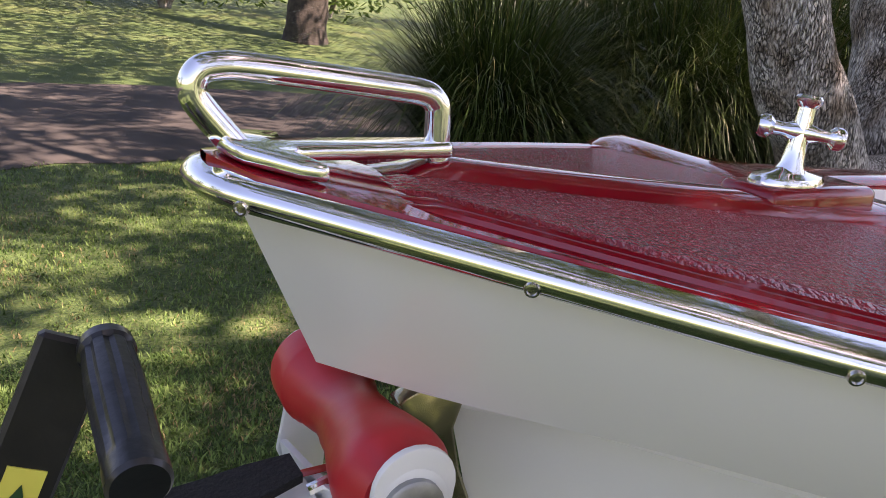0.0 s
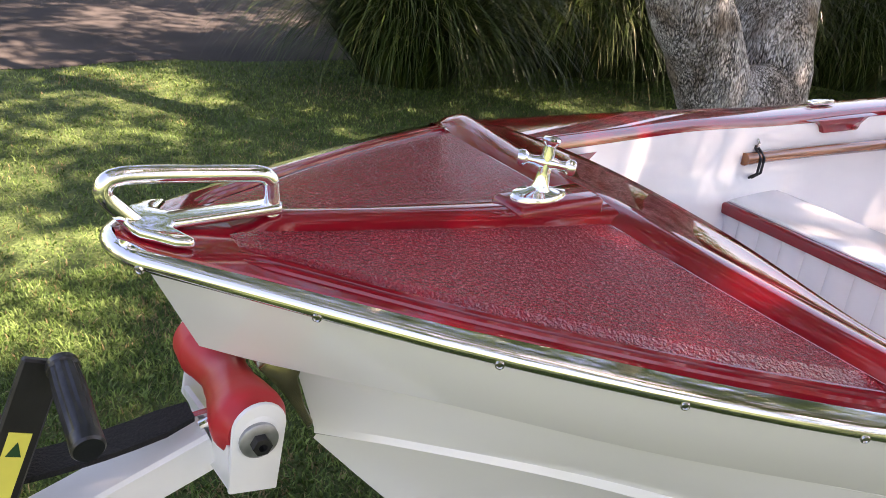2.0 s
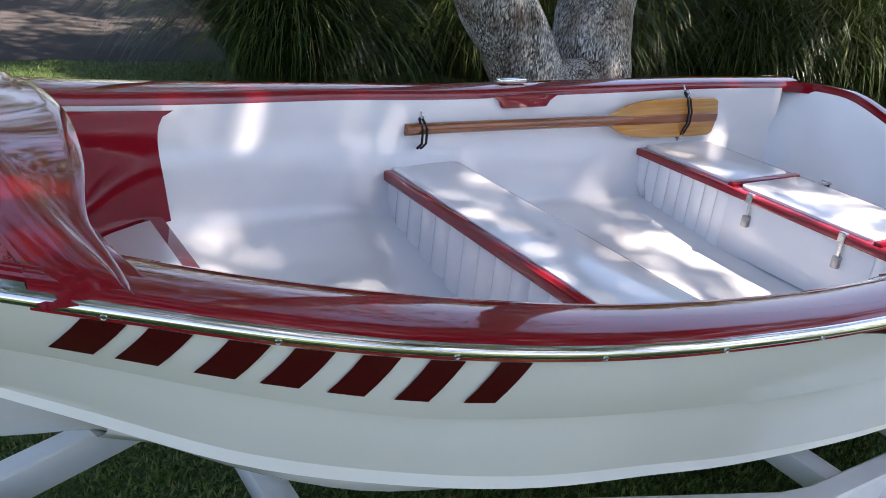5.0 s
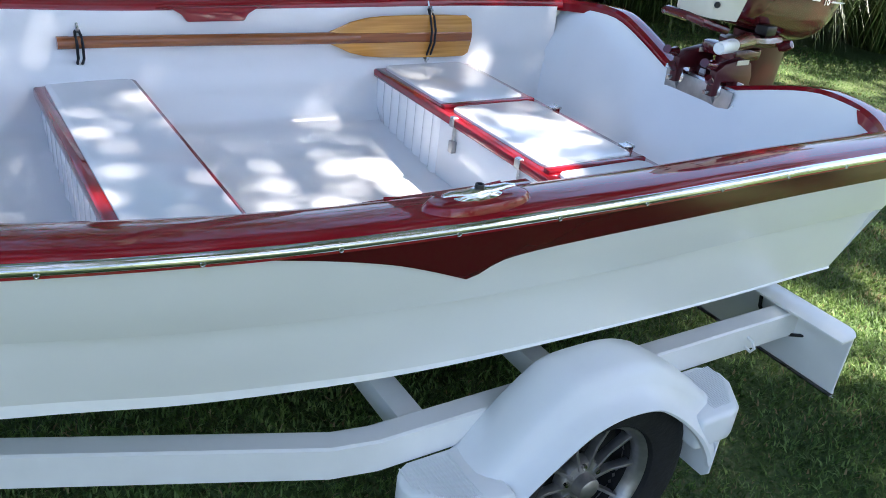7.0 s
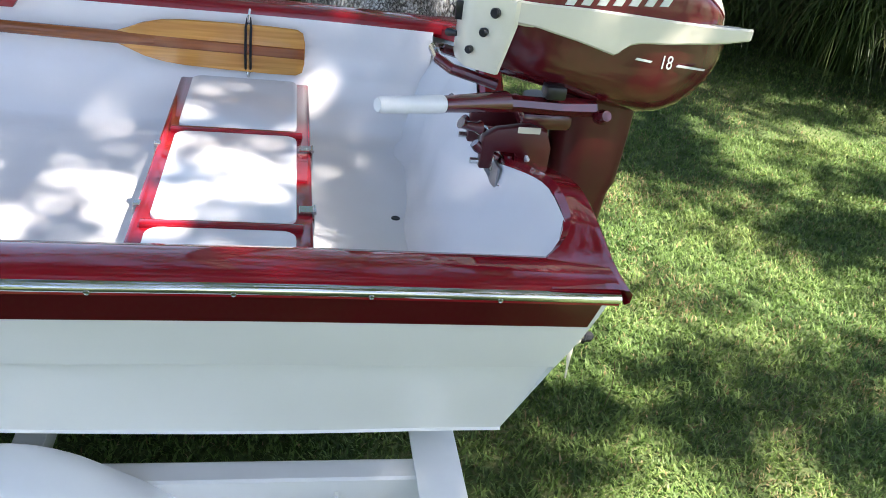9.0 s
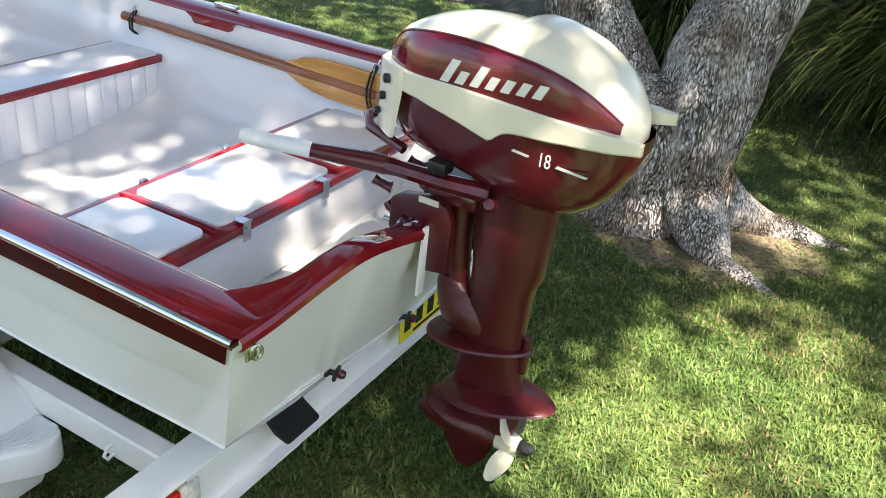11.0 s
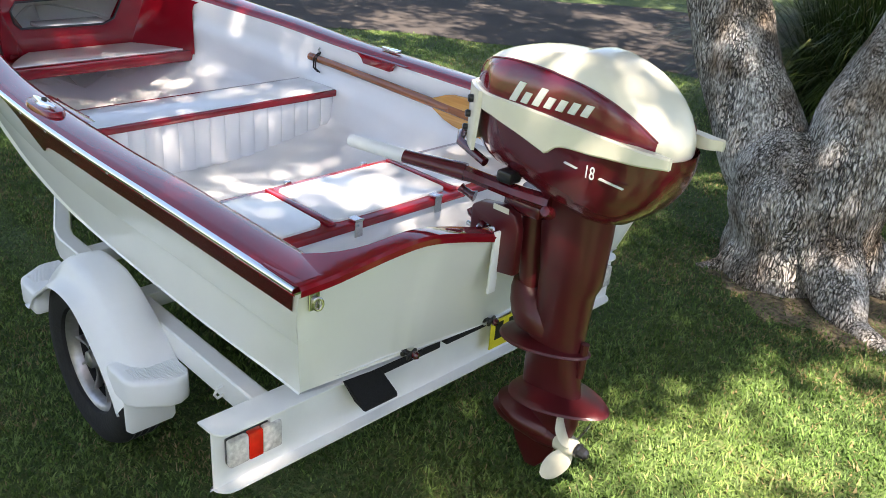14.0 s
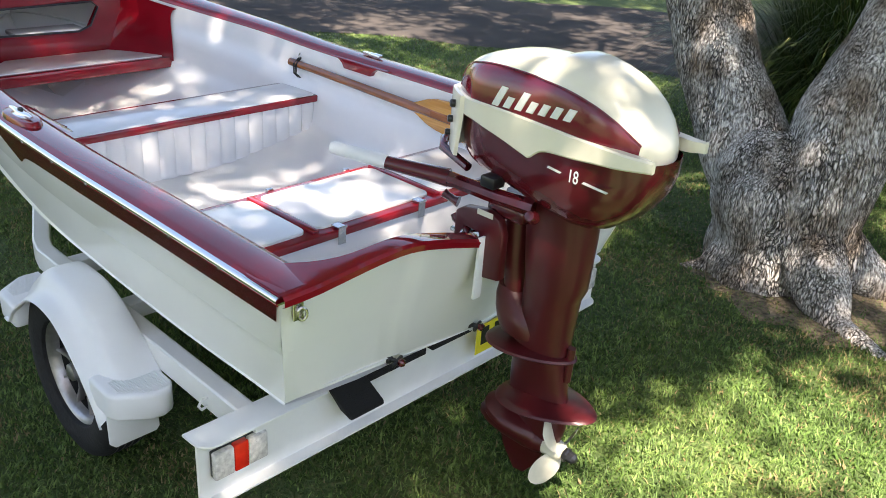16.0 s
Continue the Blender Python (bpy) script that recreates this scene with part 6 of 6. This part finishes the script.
part("linkage", new_lathe([(0, -0.02), (0.014, -0.018), (0.018, 0), (0.012, 0.02), (0, 0.022)], 10, pose(0.15, MY - 0.105, 0.855, 60, 20, 0)), M_MOTOR, motor)


# ---- trees ----
def limb(bm, pts, radii, n=26, rough=0.08, seed=0):
    """A gnarled tapering limb through points."""
    P = [Vector(p) for p in pts]
    fine, rad = [], []
    m = len(P)
    for i in range(m - 1):
        p0, p1, p2, p3 = P[max(0, i-1)], P[i], P[i+1], P[min(m-1, i+2)]
        for k in range(8):
            u = k / 8
            fine.append(0.5 * ((2*p1) + (p2 - p0)*u + (2*p0 - 5*p1 + 4*p2 - p3)*u*u + (3*p1 - p0 - 3*p2 + p3)*u**3))
            rad.append(radii[i] + (radii[i+1] - radii[i]) * u)
    fine.append(P[-1])
    rad.append(radii[-1])
    rings = tube(bm, fine, rad, n)
    for i, r in enumerate(rings):
        for v in r:
            d = (v.co - fine[i])
            k = noise.noise(v.co * 3.2 + Vector((seed, 0, 0))) * rough * 1.6 + noise.noise(v.co * 9 + Vector((0, seed, 0))) * rough * 0.6
            v.co = fine[i] + d * (1 + k)
    return rings


def leaf_cloud(clumps, per, size, seed, spread):
    rng = random.Random(seed)
    verts, faces = [], []
    for c, r in clumps:
        for _ in range(int(per * (r / spread) ** 2)):
            o = Vector((rng.gauss(0, 1), rng.gauss(0, 1), rng.gauss(0, 0.7)))
            p = Vector(c) + o * r * 0.5
            a = Vector((rng.uniform(-1, 1), rng.uniform(-1, 1), rng.uniform(-0.7, 0.5))).normalized()
            b = a.cross(Vector((rng.uniform(-1, 1), rng.uniform(-1, 1), rng.uniform(-0.3, 1)))).normalized()
            l, w = size * rng.uniform(0.7, 1.4), size * rng.uniform(0.22, 0.4)
            i = len(verts)
            verts.extend([p - a * l, p - a * l * 0.2 + b * w, p + a * l, p - a * l * 0.2 - b * w])
            faces.append((i, i+1, i+2, i+3))
    return verts, faces


def crown(name, parent, clumps, per, size, seed, spread, material):
    v, f = leaf_cloud(clumps, per, size, seed, spread)
    me = bpy.data.meshes.new(name)
    me.from_pydata(v, [], f)
    me.materials.append(material)
    ob = new(name, me)
    ob.parent = parent
    return ob


tree = thing("tree", "old forked tree with grey furrowed bark in the lawn", "tree", (0.02, 1.90, 0))
bm = bmesh.new()
limb(bm, [(-0.02, 0.0, -0.15), (-0.03, 0.0, 0.10), (-0.06, 0.02, 0.34), (-0.09, 0.05, 0.52), (-0.11, 0.07, 0.62)], [0.315, 0.288, 0.280, 0.255, 0.17], 44, 0.12, 1)
part("trunk", bm, M_BARK, tree, "grey furrowed trunk", angle=80)
bm = bmesh.new()
limb(bm, [(-0.10, 0.04, 0.26), (-0.33, 0.06, 0.60), (-0.57, 0.11, 0.98), (-0.72, 0.15, 1.35), (-0.9, 0.35, 2.1), (-0.95, 0.7, 3.4), (-0.6, 1.0, 6.4)], [0.20, 0.188, 0.178, 0.165, 0.14, 0.09, 0.03], 30, 0.08, 2)
part("limb", bm, M_BARK, tree, "leaning left fork", angle=80)
bm = bmesh.new()
limb(bm, [(0.06, 0.0, 0.2), (0.10, 0.05, 0.55), (0.17, 0.16, 0.95), (0.32, 0.38, 1.5), (0.7, 0.7, 2.4), (1.0, 0.4, 3.8), (1.4, -0.8, 7.0)], [0.24, 0.215, 0.20, 0.185, 0.16, 0.12, 0.05], 28, 0.08, 3)
part("limb", bm, M_BARK, tree, "upright right fork", angle=80)
for pts, r in (([(0.16, -0.10, 0.20), (0.30, -0.20, 0.07), (0.40, -0.27, 0.01), (0.56, -0.34, 0.0), (0.68, -0.38, -0.03)], [0.15, 0.10, 0.055, 0.035, 0.02]),
               ([(0.22, 0.08, 0.18), (0.42, 0.18, 0.05), (0.62, 0.26, 0.0), (0.9, 0.30, -0.04)], [0.13, 0.085, 0.055, 0.02]),
               ([(-0.12, -0.12, 0.12), (-0.22, -0.20, 0.01), (-0.34, -0.26, -0.03)], [0.12, 0.05, 0.02])):
    bm = bmesh.new()
    limb(bm, pts, r, 18, 0.12, r[0] * 50)
    part("root", bm, M_BARK, tree, "surface root", angle=80)
rng = random.Random(11)
cl = []
# holes in the out-of-view crown, laid out to drop sun patches below (x, y, radius)
GAPS = [(-1.28, 0.02, 0.20), (-1.08, 0.30, 0.15), (-1.40, -0.30, 0.12), (-2.02, 0.1, 0.12), (-0.66, 0.05, 0.13), (-1.70, 0.32, 0.10), (-1.72, -0.12, 0.09), (-2.74, -0.28, 0.13), (-2.60, 0.10, 0.10), (-0.45, 0.62, 0.14), (-2.2, -0.2, 0.10), (-0.95, -0.08, 0.13), (-0.35, 0.2, 0.12), (-1.25, 0.55, 0.10), (-1.95, -0.42, 0.10)]
STERN_SUN = [(0.55, 0.00, 0.18), (0.58, 0.22, 0.20), (0.66, 0.40, 0.20), (0.90, 0.42, 0.20), (0.78, 0.05, 0.20), (1.17, 0.02, 0.17), (0.02, -0.13, 0.11), (0.14, -0.45, 0.08), (1.02, 0.60, 0.10), (1.15, 1.18, 0.19), (1.94, 1.4, 0.24), (2.2, 1.15, 0.16), (2.7, 1.65, 0.32), (1.85, 0.2, 0.22), (0.52, 0.22, 0.17), (1.12, 0.46, 0.16), (1.47, 0.22, 0.14), (1.1, 0.86, 0.12), (1.6, 0.95, 0.16), (1.5, 0.58, 0.14)]
BOW_SUN = [(-2.85, 3.25, 0.22), (-2.96, 2.03, 0.2), (-1.96, 4.05, 0.3), (-3.02, 2.77, 0.16), (-3.25, 1.5, 0.16), (-2.42, 2.0, 0.12), (-2.88, 1.06, 0.12), (-2.8, 0.83, 0.12), (-2.96, 4.7, 0.3), (-2.33, 3.9, 0.18), (-3.28, 2.7, 0.2), (-3.7, 2.2, 0.25)]
LAWN_SUN = STERN_SUN + BOW_SUN
for k in range(15000):
    x, y = rng.uniform(-6.6, 9.6), rng.uniform(-10.2, 6.6)
    z = 6.6 + 2.0 * rng.random()
    gx, gy_ = x - (z - 0.5) * SUN_FROM.x / SUN_FROM.z, y - (z - 0.5) * SUN_FROM.y / SUN_FROM.z
    d = math.hypot((x - 1.4) / 8.0, (y + 2.4) / 7.6)
    n = 0.8 * noise.noise((gx * 0.95, gy_ * 0.95, 4.3)) + 0.9 * noise.noise((gx * 2.8, gy_ * 2.8, 1.1))
    over = smooth01(-3.9, -3.5, gx) * smooth01(0.42, 0.2, gx) * smooth01(-2.6, -2.2, gy_) * smooth01(1.25, 0.95, gy_)
    over = max(over, 0.6 * smooth01(0.75, 0.55, math.hypot(gx - 0.05, gy_ - 2.15)))
    thr = 0.02 - 0.9 * over - 0.30 * smooth01(4.6, 5.2, gy_) + smooth01(0.35, 0.7, gx) * (0.10 * smooth01(4.0, 2.6, gy_) + 0.26 * smooth01(1.4, 0.6, gy_)) - 0.02 * smooth01(-3.3, -3.8, gx) - 0.16 * smooth01(2.6, 3.2, gy_) * smooth01(6.0, 5.2, gy_)
    r = rng.uniform(0.22, 0.34)
    lawn = -4.3 < gx < 3.0 and -0.6 < gy_ < 5.2
    if lawn and not over > 0.5:
        ragged = 1.0 + 0.7 * noise.noise((gx * 5, gy_ * 5, 2.2))
        n = -9 if any(math.hypot(gx - a, gy_ - b) < q * ragged + 0.06 for a, b, q in LAWN_SUN) or noise.noise((gx * 3.3, gy_ * 3.3, 8.1)) > (0.27 if gx > -1 else 0.36) else 9
    if (d < 1 or (gy_ > 4.4 and gx < 3)) and n > thr and (k < 8400 or (over > 0.5 and k < 13600)) and all(math.hypot(gx - a, gy_ - b) > 0.75 * q + 0.05 for a, b, q in GAPS):
        cl.append(((x - 0.02, y - 1.90, z), r))
# extra unseen clumps, added only to shade the near mudguard
for k in range(150):
    gx, gy_, z = rng.uniform(-1.75, -0.35), rng.uniform(-1.25, -0.78), 6.6 + 1.6 * rng.random()
    cl.append(((gx + (z - 0.4) * SUN_FROM.x / SUN_FROM.z - 0.02, gy_ + (z - 0.4) * SUN_FROM.y / SUN_FROM.z - 1.90, z), rng.uniform(0.2, 0.28)))
# a few more unseen clumps, added to keep sun off the foredeck margin
for gx, gy_ in ((-2.82, -0.42), (-2.88, -0.34), (-2.86, -0.30), (-2.92, -0.26), (-3.0, -0.30), (-2.72, -0.40)):
    z = 6.8 + 1.2 * rng.random()
    cl.append(((gx + (z - 0.95) * SUN_FROM.x / SUN_FROM.z - 0.02, gy_ + (z - 0.95) * SUN_FROM.y / SUN_FROM.z - 1.90, z), 0.22))
crown("crown", tree, cl, 42, 0.085, 5, 0.3, M_CROWN)


def tussock_mesh(seed, blades, height):
    rng = random.Random(seed)
    verts, faces = [], []
    for _ in range(blades):
        a = rng.uniform(0, 2 * math.pi)
        r0 = 0.30 * math.sqrt(rng.random())
        p = Vector((r0 * math.cos(a), r0 * math.sin(a), 0.0))
        a += rng.gauss(0, 0.5)
        el = radians(rng.uniform(50, 88))
        v = Vector((math.cos(a) * math.cos(el), math.sin(a) * math.cos(el), math.sin(el)))
        L = height * rng.uniform(0.75, 1.45)
        w = rng.uniform(0.0022, 0.006)
        side = Vector((-math.sin(a), math.cos(a), 0))
        seg = 7
        base = len(verts)
        droop = rng.uniform(0.20, 0.42)
        for k in range(seg + 1):
            u = k / seg
            ww = w * (1 - u) ** 0.6 + 0.0006
            verts.extend([p - side * ww, p + side * ww])
            p = p + v * (L / seg)
            v = (v + Vector((0, 0, -droop * (0.4 + 1.7 * u)))).normalized()
            if p.z < 0.02:
                p.z = 0.02
        for k in range(seg):
            i = base + 2 * k
            faces.append((i, i+1, i+3, i+2))
    me = bpy.data.meshes.new("tussock")
    me.from_pydata(verts, [], faces)
    me.materials.append(M_TUSSOCK)
    return me


tm = [tussock_mesh(k, 4900, 1.2) for k in (1, 2, 3)]
for k, (x, y, sc) in enumerate(((-0.62, 4.25, 1.0), (0.95, 4.3, 1.0), (1.35, 4.15, 1.0), (2.35, 4.2, 1.05), (3.25, 3.55, 1.0), (4.1, 3.1, 1.1), (1.0, 5.1, 1.2), (2.9, 4.9, 1.2), (4.9, 2.3, 1.1), (5.2, 3.4, 1.2), (2.0, 5.2, 1.2), (1.85, 4.55, 1.0), (3.6, 4.3, 1.1))):
    t = new("tussock_grass", tm[k % 3])
    t.matrix_basis = Matrix.Translation((x, y, -0.01)) @ pose(0, 0, 0, 0, 0, 70 * k) @ Matrix.Diagonal((sc, sc, sc, 1))
    tagged(t, "large fountain-like clump of green strappy grass", "grass clump", group="tussock grasses")

# bare soil with mulch round the trunk
rows = []
for r in range(9):
    ring_pts = []
    for k in range(64):
        a = 2 * math.pi * k / 64
        q = (0.20 + 0.80 * r / 8) * (0.46 + 0.20 * noise.noise((math.cos(a) * 1.7, math.sin(a) * 1.7, 5.0)) + 0.08 * noise.noise((math.cos(a) * 6, math.sin(a) * 6, 1.0)) + 0.25 * max(0.0, math.cos(a)))
        x, y = 0.10 + q * math.cos(a), 1.92 + q * math.sin(a)
        ring_pts.append(Vector((x, y, ground_z(x, y) + 0.005 + 0.008 * (1 - r / 8) - 0.012 * (r == 8))))
    rows.append(ring_pts)
tagged(part("bare_soil", loft(rows, close_u=True), M_MULCH), "brown bare soil and bark mulch round the tree", "soil", kind="stuff")

# fallen leaves and bark bits round the roots and the tussocks
rng = random.Random(9)
verts, faces = [], []
for _ in range(3400):
    if rng.random() < 0.85:
        a, r = rng.uniform(0, 2 * math.pi), 0.30 + abs(rng.gauss(0, 0.38))
        x, y = 0.05 + r * math.cos(a), 1.9 + r * math.sin(a)
    else:
        x, y = rng.uniform(-4.5, 3.2), rng.uniform(-0.6, 4.6)
    z = ground_z(x, y) + rng.uniform(0.006, 0.018)
    a, l = rng.uniform(0, 2 * math.pi), rng.uniform(0.005, 0.013)
    d, e = Vector((math.cos(a), math.sin(a), rng.uniform(-0.3, 0.3))) * l, Vector((-math.sin(a), math.cos(a), rng.uniform(-0.3, 0.3))) * l * rng.uniform(0.15, 0.4)
    p = Vector((x, y, z))
    i = len(verts)
    verts.extend([p - d, p + e, p + d, p - e])
    faces.append((i, i + 1, i + 2, i + 3))
me = bpy.data.meshes.new("leaf_litter")
me.from_pydata(verts, [], faces)
me.materials.append(M_LITTER)
tagged(new("leaf_litter", me), "dry brown fallen leaves and bark bits on the grass", "leaf litter", kind="stuff")
# a dry stem standing in the grass by the propeller
stem = new_tube(curve([(0.36, -0.10, -0.01), (0.365, -0.105, 0.06), (0.36, -0.11, 0.12), (0.345, -0.12, 0.17)]), 0.0012, 6)
tagged(part("grass_stem", stem, M_LITTER), "thin dry grass stem standing in the lawn", "grass stem")

# ---- distance ----
far = thing("far_tree", "tree with a shade-darkened trunk on the lawn beyond the driveway", "tree", (1.0, 12.6, ground_z(1.0, 12.6)))
bm = bmesh.new()
limb(bm, [(0, 0, -0.2), (0, 0, 0.3), (0.03, 0, 1.4), (-0.1, 0.1, 3.0), (0.2, 0, 5.0)], [0.42, 0.32, 0.29, 0.25, 0.15], 20, 0.07, 7)
part("trunk", bm, M_SHADEBARK, far, "trunk coloured dark as in shade", angle=80)
rng = random.Random(3)
# The second set of clumps hangs out of view, added to shade the far lawn.
crown("crown", far, [((rng.gauss(0, 2.6), rng.gauss(0, 2.6), rng.uniform(3.6, 7.5)), rng.uniform(0.5, 0.9)) for _ in range(220)]
      + [((rng.gauss(-0.3, 2.6), rng.gauss(-4.3, 1.3), rng.uniform(5.0, 7.5)), rng.uniform(0.4, 0.8)) for _ in range(150)], 40, 0.10, 8, 0.6, M_CROWN)


def shrub(x, y, h, r, seed, label):
    rng = random.Random(seed)
    z = ground_z(max(-30, min(30, x)), min(30, y))
    s = thing("shrub", label, "shrub", (x, y, z), group="far shrubs")
    bm = bmesh.new()
    for k in range(4):
        a = k * 1.6 + seed
        limb(bm, [(0, 0, -0.1), (0.3 * r * math.cos(a), 0.3 * r * math.sin(a), 0.4 * h), (0.6 * r * math.cos(a), 0.6 * r * math.sin(a), 0.8 * h)], [0.06, 0.04, 0.015], 8, 0.1, k)
    part("stems", bm, M_BARK, s)
    crown("foliage", s, [((rng.gauss(0, 0.42) * r, rng.gauss(0, 0.42) * r, rng.uniform(0.1, 1.0) * h), rng.uniform(0.3, 0.55)) for _ in range(int(60 * r))], 34, 0.08, seed, 0.4, M_CROWN)


# Shrubs at negative y are never in view, added to cut low sky light.
for k, (x, y, h, r) in enumerate(((-9.5, 13.5, 2.6, 1.8), (-6.5, 14.5, 3.0, 2.0), (-3.4, 15.2, 2.8, 1.9), (-0.6, 15.6, 3.0, 1.9), (2.6, 16.0, 3.2, 2.1), (5.8, 14.8, 3.0, 2.0), (8.6, 12.5, 3.0, 2.0), (10.6, 9.5, 3.2, 2.1), (12, 6.0, 3.2, 2.0), (-12.0, 10.0, 3.0, 2.0), (-13.5, 6.5, 3.2, 2.0), (7.0, 7.5, 2.6, 1.6), (-2.4, -7.4, 5.6, 2.6), (1.6, -7.2, 5.6, 2.6), (5.6, -7.4, 5.4, 2.6), (9.4, -7.6, 4.2, 2.4), (12.0, -3.5, 4.0, 2.4), (-13.5, 1.5, 3.6, 2.2), (13.0, 1.5, 3.6, 2.2))):
    shrub(x, y, h, r, 20 + k, "dense dark green shrub in a ring partly added to block low sky")
